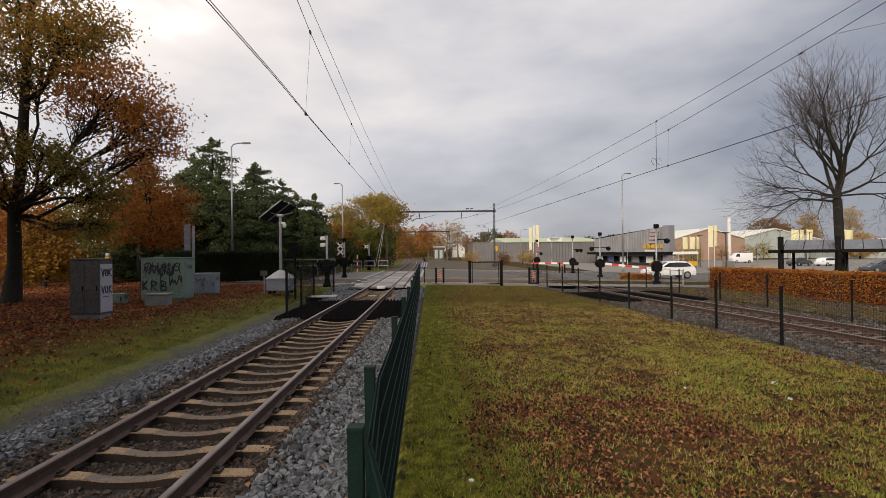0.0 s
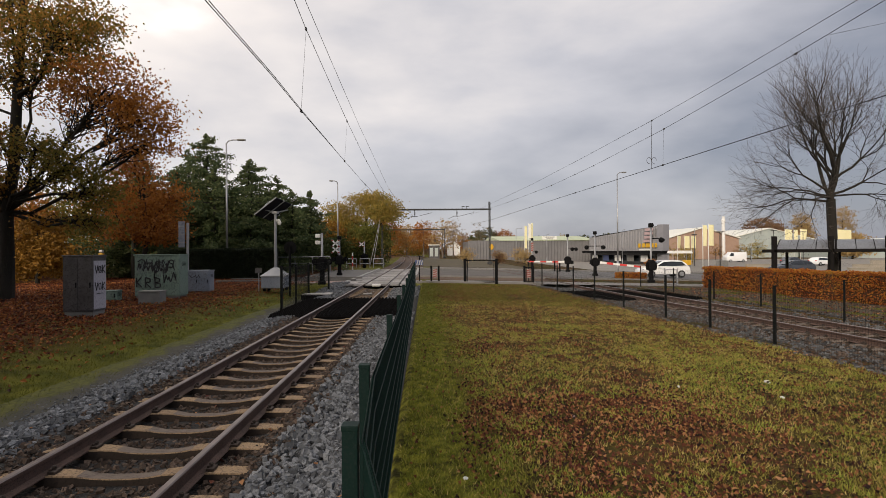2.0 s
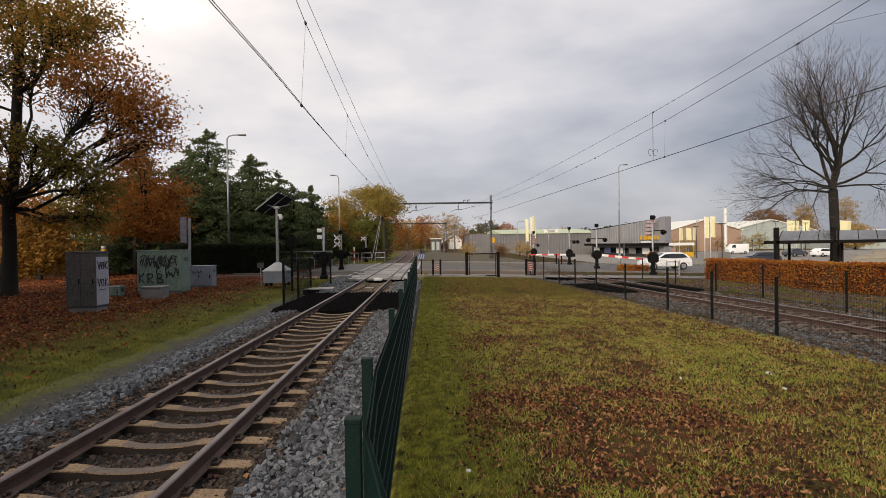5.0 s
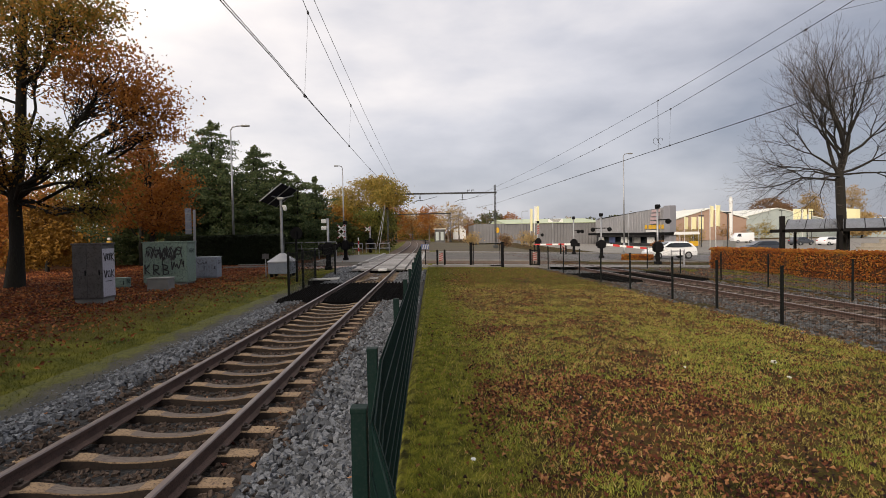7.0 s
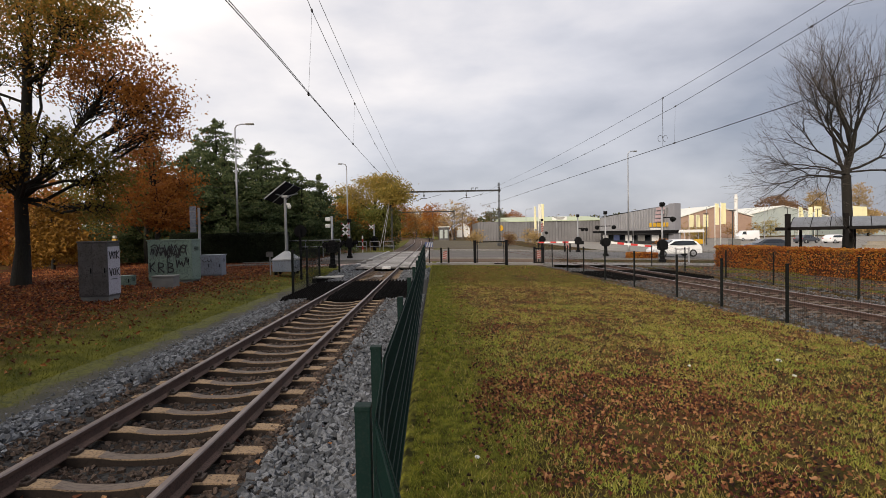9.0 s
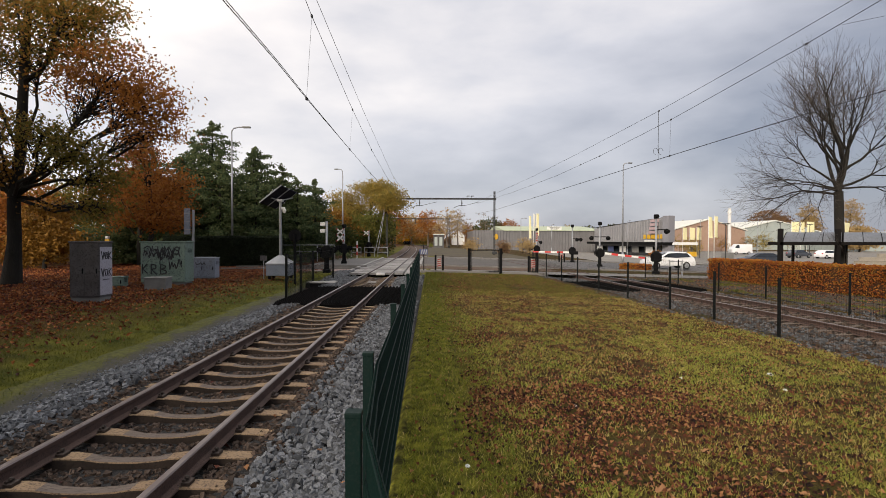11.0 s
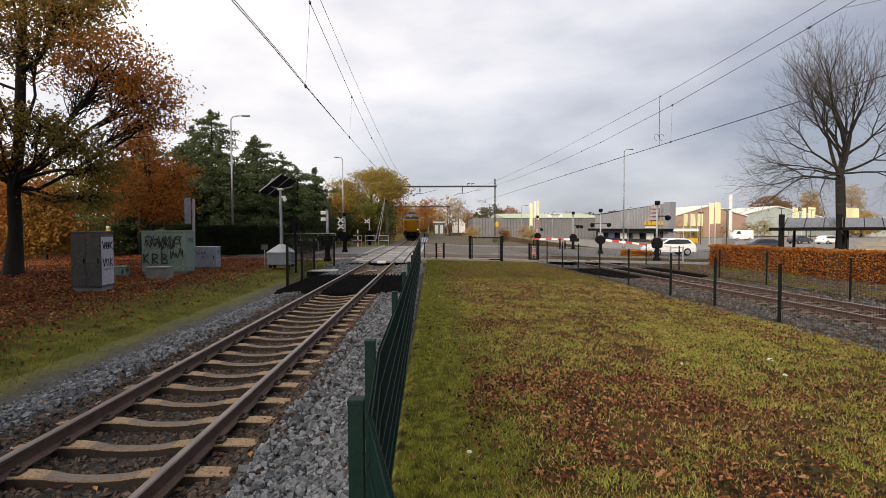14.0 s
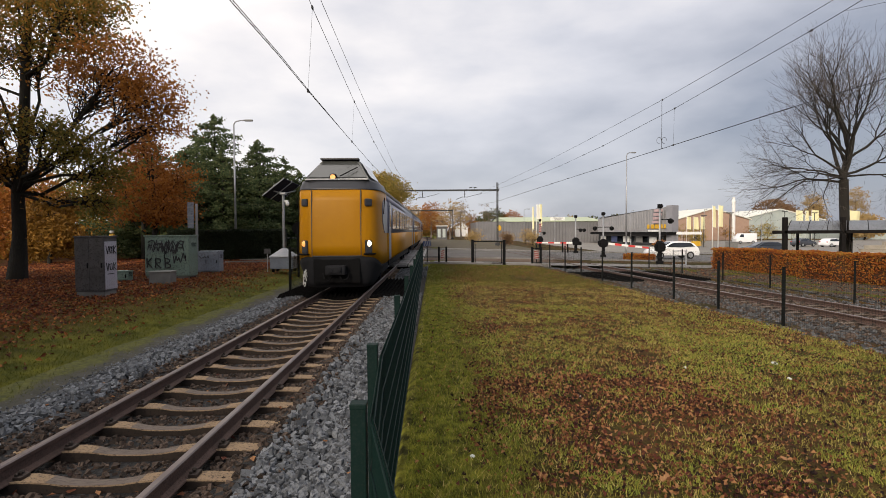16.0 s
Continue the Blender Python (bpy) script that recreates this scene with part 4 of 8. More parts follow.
over_right = lambda y: 12.72 - 0.082 * y
cable("contact_wire", "black contact wire above the second track", over_right, [(14.0, 5.80), (17.3, 5.80), (24.9, 5.745), (35.5, 5.67), (64.5, 5.42), (78, 5.6)], 0.015, (24.5, 32.6, 35.8, 39, 43, 47, 51, 55))
cable("messenger_wire", "sagging messenger wire above the second track", over_right, [(15.15, 8.05), (16.5, 7.92), (20.25, 7.65), (24.4, 7.35), (32.6, 6.96), (40.8, 6.74), (55, 6.72), (78, 7.0)], 0.010, (16.5, 24.4, 32.6, 35.8, 40.8, 45))
cable("feeder_wire", "feeder cable high above the second track", over_right, [(16.1, 8.47), (20.2, 8.23), (25.5, 7.99), (35.8, 7.70), (47.0, 7.45), (78, 7.2)], 0.009, (25.5,))
strut("dropper_wire", "thin slanting tie wire to the messenger", (over_right(15.3), 15.3, 8.02), (18.4, 20.0, 10.6), 0.006)
d = strut("dropper_wire", "hanging dropper cable with a double loop at its foot", (over_right(25.55), 25.55, 7.99), (over_right(25.55), 25.55, 5.74), 0.011)
for s in (-1, 1):
    ring = [(over_right(25.55) + s * 0.12 + 0.11 * math.cos(a), 25.55, 6.12 + 0.15 * math.sin(a)) for a in [math.pi * 2 * i / 14 for i in range(12)]]
    strands("loop", [(a, b, 0.009, 0.009) for a, b in zip(ring, ring[1:])], M["wire"], d, 5)
strut("dropper_wire", "thin dropper above the second track", (over_right(24.5), 24.4, 7.35), (over_right(24.5), 24.5, 5.75), 0.0035)

# ---- trees, hedges ----
M["oak_leaf"] = leaf_mat("autumn_oak_leaves", ((0.075, 0.075, 0.015), (0.17, 0.135, 0.024), (0.32, 0.17, 0.032), (0.46, 0.21, 0.038)), through_light=0.45)
M["oak_orange"] = leaf_mat("orange_oak_leaves", ((0.15, 0.058, 0.015), (0.32, 0.125, 0.024), (0.45, 0.19, 0.034)), through_light=0.45)
M["dim_leaf"] = leaf_mat("olive_brown_oak_leaves", ((0.085, 0.08, 0.018), (0.17, 0.145, 0.03), (0.30, 0.18, 0.036)), through_light=0.5)
M["dark_leaf"] = leaf_mat("dark_green_leaves", ((0.024, 0.038, 0.009), (0.05, 0.062, 0.013), (0.09, 0.085, 0.018)))
M["green_leaf"] = leaf_mat("dull_green_leaves", ((0.085, 0.105, 0.026), (0.16, 0.17, 0.04), (0.25, 0.21, 0.05)), through_light=0.45)
M["gold_leaf"] = leaf_mat("golden_leaves", ((0.11, 0.056, 0.010), (0.25, 0.125, 0.020), (0.35, 0.185, 0.034)))
M["rust_leaf"] = leaf_mat("rust_brown_leaves", ((0.15, 0.05, 0.014), (0.34, 0.125, 0.024), (0.36, 0.155, 0.034)), through_light=0.4)
M["olive_leaf"] = leaf_mat("olive_yellow_leaves", ((0.15, 0.135, 0.03), (0.29, 0.22, 0.05), (0.44, 0.28, 0.065)), through_light=0.45)
M["needle"] = leaf_mat("dark_conifer_needles", ((0.032, 0.054, 0.022), (0.078, 0.11, 0.045), (0.15, 0.165, 0.07)), 0.7, 0.35)
M["hedge_leaf"] = leaf_mat("copper_beech_hedge_leaves", ((0.07, 0.02, 0.008), (0.24, 0.058, 0.013), (0.35, 0.115, 0.02), (0.42, 0.19, 0.03), (0.16, 0.13, 0.024)), patch=0.7, share=0.42)
M["hedge_dark"] = leaf_mat("dark_clipped_hedge", ((0.006, 0.011, 0.004), (0.012, 0.02, 0.007), (0.02, 0.028, 0.01)), 0.7, 0.1)
M["far_brown"] = leaf_mat("brown_twig_haze", ((0.15, 0.085, 0.05), (0.20, 0.115, 0.06), (0.24, 0.14, 0.07)))
M["far_gold"] = leaf_mat("pale_gold_twig_haze", ((0.30, 0.21, 0.11), (0.40, 0.28, 0.12), (0.44, 0.30, 0.13)))
M["far_bare"] = leaf_mat("bare_twig_haze", ((0.17, 0.125, 0.08), (0.22, 0.16, 0.10), (0.26, 0.17, 0.085)))


def bend(p0, p1, r0, r1, n=5, wob=0.12, sag=0.0):
    """A crooked branch from p0 to p1, as tapered pieces."""
    p0, p1 = np.array(p0, float), np.array(p1, float)
    L = np.linalg.norm(p1 - p0)
    pts = [p0]
    off = np.zeros(3)
    for i in range(1, n + 1):
        u = i / n
        off = off * 0.6 + rng.normal(size=3) * wob * L / n
        p = p0 + (p1 - p0) * u + off * (1 - u) * 1.6
        p[2] += sag * L * math.sin(math.pi * u)
        pts.append(p)
    pts[-1] = p1
    return [(a, b, r0 + (r1 - r0) * i / n, r0 + (r1 - r0) * (i + 1) / n) for i, (a, b) in enumerate(zip(pts, pts[1:]))]


def blob_points(c, r, clusters, per, spread):
    """Leaf places in clumps, denser near the outside of an ellipsoid."""
    d = rng.normal(size=(clusters, 3))
    d /= np.linalg.norm(d, axis=1, keepdims=True)
    k = rng.uniform(0.25, 1, (clusters, 1)) ** 0.45
    k *= 1 + 0.18 * np.sin(d[:, :1] * 5 + c[0]) * np.cos(d[:, 2:] * 4 + c[2])
    cl = np.array(c) + d * k * np.array(r)
    size = rng.uniform(0.6, 1.4, (clusters, 1))
    pts = np.repeat(cl, per, 0) + rng.normal(size=(clusters * per, 3)) * np.repeat(size, per, 0) * spread * np.array([1.1, 1.1, 0.5])
    return cl, pts


def tree(name, label, base, trunk_h, trunk_r, blobs, leaf_size, leaf, bark, lean=(0, 0), twigs=14, per=9, spread=0.28, group="", trunk_top=None):
    """A trunk with limbs to each mass of foliage, twigs in it and clumps of leaves."""
    t = thing(name, label, "tree", *base, group=group)
    top = np.array([lean[0], lean[1], trunk_h]) if trunk_top is None else np.array(trunk_top)
    trunk = bend((0, 0, -0.2), top, trunk_r, trunk_r * 0.45, 7, 0.05)
    trunk[0] = (trunk[0][0], trunk[0][1], trunk_r * 1.45, trunk[0][3])
    strands("trunk", trunk, bark, t, 10)
    limbs, tw = [], []
    groups = {}
    for b in blobs:
        c, r, nl = b[0], b[1], b[2]
        lm = b[3] if len(b) > 3 else leaf
        u = min(0.98, max(0.35, (c[2] - 0.30 * math.hypot(c[0], c[1])) / max(trunk_h, 0.1) * 0.8))
        i = min(len(trunk) - 1, int(u * len(trunk)))
        s = trunk[i][0]
        rr = trunk[i][3] * 0.36
        strands("limb", bend(s, c, rr, 0.04, 6, 0.22), bark, t, 6)
        cl, pts = blob_points(c, r, max(4, nl // per), per, spread)
        tip = np.array(c)
        for j in range(min(twigs, len(cl))):
            q = cl[j]
            st = np.array(s) + (tip - np.array(s)) * rng.uniform(0.6, 1.0)
            tw += bend(st, q, 0.028, 0.007, 4, 0.25)
        groups.setdefault(lm, []).append(pts)
    if tw:
        tagged(strands("branchwork", tw, bark, t, 3), kind="stuff")
    for lm, g in groups.items():
        leaves("crown", np.concatenate(g), leaf_size, lm, t)
    return t


# big oak over the leaf-strewn ground
tree("oak_tree", "tall oak with dark trunk and thinning orange-green leaves", (-18.1, 24.0, 0.0), 14.0, 0.30, [
    ((0.4, 0.0, 13.4), (3.2, 3.0, 2.3), 3600), ((2.6, -0.5, 10.9), (2.3, 2.4, 1.5), 4800), ((4.9, -0.8, 8.9), (1.9, 1.9, 1.0), 2400, M["oak_orange"]),
    ((6.1, -0.4, 7.7), (1.4, 1.5, 0.8), 2000, M["oak_orange"]), ((3.6, 0.4, 8.2), (1.8, 1.8, 0.7), 1100, M["oak_orange"]), ((5.8, 0.2, 6.6), (1.4, 1.3, 0.5), 900, M["oak_orange"]),
    ((-1.6, 0.3, 10.4), (2.4, 2.4, 1.9), 2600), ((1.0, 0.6, 9.8), (2.2, 2.2, 1.0), 900), ((-2.6, -0.5, 7.4), (1.9, 2.0, 1.4), 3200, M["oak_orange"]),
    ((2.2, -1.0, 6.4), (1.5, 1.5, 0.6), 1150, M["dim_leaf"]), ((3.5, -1.2, 5.6), (1.1, 1.2, 0.75), 1250, M["dim_leaf"]), ((4.5, -1.2, 4.5), (0.8, 1.0, 0.9), 1150, M["dim_leaf"]), ((4.6, -1.0, 3.3), (0.7, 0.8, 0.7), 700, M["dim_leaf"]), ((1.9, -0.4, 5.1), (1.0, 1.2, 0.4), 300, M["dim_leaf"]),
    ((-0.2, -0.6, 6.6), (1.0, 1.2, 1.2), 900, M["oak_leaf"]), ((-0.3, -0.5, 4.9), (0.9, 1.0, 0.7), 700, M["gold_leaf"]),
    ((-1.7, 1.2, 4.8), (1.7, 1.7, 1.1), 1500), ((2.2, 0.8, 3.3), (1.4, 1.4, 0.35), 900, M["gold_leaf"]), ((2.2, 0.4, 12.3), (2.4, 2.2, 1.2), 2600),
    ((-3.5, 0, 12.5), (2.8, 2.8, 2.2), 2200)],
    0.125, M["oak_leaf"], M["bark"], (0.9, 0.2), 44, 24, 0.36)
# smaller trees behind the cabinets
tree("beech_tree", "small beech with dense rust-orange leaves", (-17.2, 34.0, 0), 6.0, 0.16, [((-0.3, 0, 5.8), (1.9, 1.8, 2.0), 2000), ((0.9, 0, 4.0), (1.6, 1.4, 1.7), 1700), ((-1.7, 0, 4.2), (1.6, 1.5, 1.9), 1900), ((0.5, -0.5, 3.2), (2.0, 1.5, 0.7), 1500), ((-0.7, 0.1, 7.5), (1.2, 1.2, 1.2), 1100), ((1.7, 0.2, 5.4), (0.9, 0.9, 0.8), 600)], 0.15, M["rust_leaf"], M["bark"], per=18, spread=0.36)
for x, y, h, lm, nm in ((-25, 36, 4.2, "gold_leaf", "golden-leaved shrub tree in the woodland edge"), (-29, 39, 5.5, "rust_leaf", "rust-leaved young tree in the woodland edge"),  
                        (-33, 45, 7.5, "oak_orange", "orange oak in the woodland edge"), (-24, 50, 7.0, "oak_orange", "orange oak behind the shrubs"), (-39, 42, 8.0, "rust_leaf", "rust-leaved tree in the woodland edge"), (-28, 58, 8, "gold_leaf", "golden tree behind the woodland edge")):
    tree("woodland_tree", nm, (x, y, 0), h * 0.8, 0.13, [((0, 0, h * 0.72), (h * 0.36, h * 0.34, h * 0.3), 2400), ((h * 0.2, -0.4, h * 0.42), (h * 0.3, h * 0.28, h * 0.26), 1800), ((-h * 0.22, 0.2, h * 0.36), (h * 0.3, h * 0.3, h * 0.28), 1700)], 0.2, M[lm], M["bark"], group="woodland edge")


tree("woodland_tree", "orange oak standing close behind the cabinets", (-21.5, 41, 0), 5.2, 0.16, [((0, 0, 5.3), (2.4, 2.2, 1.6), 3000), ((1.4, -0.4, 4.0), (1.8, 1.7, 0.8), 1700), ((-1.5, 0.2, 3.9), (1.8, 1.8, 0.8), 1700)], 0.18, M["oak_orange"], M["bark"], group="woodland edge")
# low trees added out of view, blocking sun that slips under the oaks
for x, y, h in ((-17.5, 9.5, 5.0), (-20.5, 13.5, 5.5), (-15.5, 5.0, 4.5), (-21.0, 8.0, 5.5)):
    tree("woodland_tree", "rust-leaved young tree in the woodland edge", (x, y, 0), h * 0.8, 0.13, [((0, 0, h * 0.72), (h * 0.36, h * 0.34, h * 0.3), 1500), ((h * 0.2, -0.4, h * 0.42), (h * 0.3, h * 0.28, h * 0.26), 1200), ((-h * 0.22, 0.2, h * 0.36), (h * 0.3, h * 0.3, h * 0.28), 1200)], 0.24, M["rust_leaf"], M["bark"], group="woodland edge")
# oaks added out of view to shade the left side; SHADE_OAKS are leafier
SHADE_OAKS = ((-18.5, -13, 12), (-22, -20, 13), (-21.5, -27, 12), (-15.5, -21, 12))
for x, y, h in ((-18.5, 12.0, 12.0), (-16.5, 4.0, 12.5), (-17.0, -5.0, 12.0), (-22.5, 17.0, 13), (-23, 5, 12), (-22, -9, 13)) + SHADE_OAKS:
    k = 1.8 if (x, y, h) in SHADE_OAKS else 1.0
    tree("oak_tree", "unseen oak added past the woodland edge for its shade", (x, y, 0), h * 0.9, 0.3, [((0, 0, h * 0.95), (3.6, 3.4, 2.6), int(900 * k)), ((1.5, -2.0, h * 0.68), (2.8, 2.8, 2.0), int(700 * k)), ((-1.8, 2.0, h * 0.62), (2.8, 2.8, 2.2), int(700 * k)), ((-2.0, -1.5, h * 0.42), (2.6, 2.6, 2.0), int(550 * k)), ((1.2, 1.5, h * 0.38), (2.4, 2.6, 1.8), int(480 * k))], 0.34, M["oak_leaf"], M["bark"], twigs=16, spread=0.3, group="woodland edge")


def conifer(name, label, base, h, r, n_whorl, leaf, group=""):
    """A spruce: a straight trunk, whorls of drooping boughs, needle sprays along each."""
    t = thing(name, label, "tree", *base, group=group)
    strands("trunk", bend((0, 0, -0.2), (0.1, 0, h), 0.22 * h / 12, 0.02, 8, 0.02), M["bark"], t, 8)
    boughs, pts = [], []
    for i in range(n_whorl):
        u = i / (n_whorl - 1)
        z = h * (0.06 + 0.93 * u)
        R = r * (1 - u) ** 0.48 * rng.uniform(0.6, 1.2) + 0.2
        k = 7 if u < 0.7 else 5
        a0 = rng.uniform(0, 6.28)
        for j in range(k):
            a = a0 + 2 * math.pi * j / k + rng.normal() * 0.25
            L = R * rng.uniform(0.3, 1.5)
            end = np.array([L * math.cos(a), L * math.sin(a), z - 0.10 * L + rng.normal() * 0.3])
            st = np.array([0, 0, z])
            boughs += bend(st, end, 0.03, 0.008, 3, 0.1, 0.05)
            m = int(16 + 38 * L)
            s = rng.uniform(0.15, 1.0, (m, 1)) ** 0.8
            q = st + (end - st) * s + rng.normal(size=(m, 3)) * np.array([0.2, 0.2, 0.10]) * (0.5 + 0.25 * L)
            pts.append(q)
    tagged(strands("branchwork", boughs, M["bark"], t, 3), kind="stuff")
    leaves("crown", np.concatenate(pts), leaf, M["needle"], t, 0.2)
    return t


for x, y, h, r in ((-18.6, 47.0, 11.8, 4.0), (-21.4, 50, 11.0, 3.8), (-15.8, 49.0, 9.6, 3.5), (-13.8, 51.0, 8.6, 3.2), (-23.6, 46.0, 9.8, 3.6), (-17.0, 44.5, 8.6, 3.2), (-12.2, 50.0, 7.4, 2.9), (-20.2, 45, 8.4, 3.2), (-14.6, 46.0, 6.8, 2.8), (-25.5, 50, 9.0, 3.6), (-22.6, 43.5, 7.6, 3.4), (-16.6, 52.5, 10.4, 3.6), (-11.4, 54.0, 7.6, 2.8)):
    conifer("conifer_tree", "dark green spruce with drooping boughs behind the hedge", (x, y, 0), h, r, int(h * 2.3), 0.18, "spruces behind the hedge")
# pines and broadleaf trees along the far road
for x, y, h in ((-16.0, 66.0, 6.6),):
    tree("pine_tree", "dark flat-topped pine by the road", (x, y, 0), h, 0.2, [((0.3, 0, h), (2.0, 1.8, 0.55), 1500), ((1.2, 0, h - 1.0), (1.8, 1.6, 0.5), 1000), ((-1.2, 0.3, h - 1.2), (1.7, 1.6, 0.6), 900), ((-0.3, 0.3, h - 2.4), (2.0, 1.6, 0.9), 900)], 0.26, M["needle"], M["bark"])
tree("oak_tree", "broad yellow-green oak beyond the crossing", (-9.0, 82.0, 0), 7.4, 0.34, [((0.3, 0, 8.9), (3.0, 3.0, 1.6), 3800, M["olive_leaf"]), ((1.6, -1.0, 9.4), (1.9, 1.9, 1.0), 1600), ((-4.2, 0.0, 8.0), (2.2, 2.0, 1.1), 1500), ((2.6, -2.5, 7.4), (2.6, 2.6, 1.3), 2900), ((3.6, -4.6, 7.9), (1.8, 1.4, 1.0), 1500), ((3.2, -4.8, 6.6), (1.7, 1.2, 0.7), 1100), ((-2.9, 0.5, 6.4), (3.0, 2.8, 1.4), 2700), ((0.8, -1.6, 4.9), (3.4, 2.8, 1.2), 3200, M["green_leaf"]), ((-3.0, -1, 3.8), (2.8, 2.6, 1.2), 2200, M["green_leaf"]), ((1.9, -1.4, 3.3), (2.2, 2.2, 1.1), 1700, M["green_leaf"]), ((-1.0, -1.5, 2.0), (3.4, 2.2, 0.8), 1500, M["dark_leaf"])], 0.22, M["olive_leaf"], M["bark"], twigs=12, per=26, spread=0.6)
for x, y, h, lm in ((-19.0, 90, 7.0, "olive_leaf"), (-24, 96, 8.6, "green_leaf"), (-16.0, 100, 9.0, "olive_leaf"), (-30, 88, 8, "dark_leaf"), (-14.5, 84, 5.2, "oak_leaf"), (-14.0, 78, 6.2, "gold_leaf"), (-12.2, 75, 3.6, "dark_leaf"), (-16.5, 73, 4.0, "dark_leaf"), (-19, 76, 6.4, "oak_leaf"), (-27, 72, 7.5, "olive_leaf"), (-35, 78, 9, "oak_leaf"), (-44, 70, 10, "dark_leaf")):
    tree("roadside_tree", "autumn tree along the wooded road", (x, y, 0), h * 0.7, 0.2, [((0, 0, h * 0.7), (h * 0.36, h * 0.34, h * 0.3), 2200), ((h * 0.25, 0, h * 0.42), (h * 0.3, h * 0.3, h * 0.27), 1300), ((-h * 0.25, 0.3, h * 0.38), (h * 0.32, h * 0.3, h * 0.3), 1400)], 0.3, M[lm], M["bark"], twigs=8, per=22, spread=0.6, group="trees along the wooded road")
for x, y, h, lm, nl in ((-1.0, 175, 11.0, "oak_orange", 900), (-7.0, 190, 10.5, "far_gold", 1300), (4.4, 150, 10.5, "far_gold", 420), (-13, 180, 12, "oak_orange", 1700), (-22, 170, 12, "oak_leaf", 1700), (8.0, 165, 10.5, "far_bare", 300), (-3, 215, 11, "oak_orange", 1700), (-30, 190, 13, "olive_leaf", 1700), (-12, 230, 12, "gold_leaf", 1700), (17.0, 172, 10.0, "far_bare", 110), (14.0, 215, 8.0, "oak_orange", 500), (-20, 240, 13, "rust_leaf", 1700), (2, 240, 9, "rust_leaf", 1200), (-40, 250, 14, "oak_leaf", 1700)):
    tree("far_tree", "russet half-bare autumn tree beyond the railway curve", (x, y, 0), h * 0.75, 0.22, [((0, 0, h * 0.74), (h * 0.32, h * 0.30, h * 0.28), nl), ((h * 0.22, 0, h * 0.48), (h * 0.26, h * 0.26, h * 0.28), nl * 2 // 3), ((-h * 0.22, 0, h * 0.44), (h * 0.26, h * 0.26, h * 0.28), nl * 2 // 3)], 0.4, M[lm], M["bark_pale"], twigs=60 if nl < 800 else 16, spread=0.5, per=6, group="far trees")
for x, y, h, lm in ((127, 205, 15, "far_brown"), (136, 212, 14, "far_brown"), (112, 141, 7, "far_gold"), (60, 235, 9, "olive_leaf"), (72, 215, 9, "dark_leaf"), (86, 190, 9.5, "olive_leaf"), (28, 260, 14, "dark_leaf"), (36, 262, 13, "rust_leaf")):
    tree("far_tree", "golden-brown autumn tree beyond the halls", (x, y, -1.2), h * 0.7, 0.3, [((0, 0, h * 0.66), (h * 0.42, h * 0.4, h * 0.3), 1600), ((h * 0.3, 0, h * 0.42), (h * 0.34, h * 0.3, h * 0.3), 1000), ((-h * 0.3, 0, h * 0.4), (h * 0.34, h * 0.3, h * 0.3), 1000)], 0.62, M[lm], M["bark"], twigs=6, spread=0.7, group="far trees")


for x, y, h, lm in ((143, 205, 16.5, "far_gold"), (150, 215, 13.0, "far_brown"), (159, 205, 19.0, "far_gold")):
    tree("far_tree", "slender golden autumn tree beyond the halls", (x, y, -1.2), h * 0.7, 0.3, [((0, 0, h * 0.74), (h * 0.2, h * 0.2, h * 0.24), 1300), ((h * 0.1, 0, h * 0.45), (h * 0.2, h * 0.2, h * 0.26), 1000)], 0.45, M[lm], M["bark_bare"], twigs=14, spread=0.6, group="far trees")


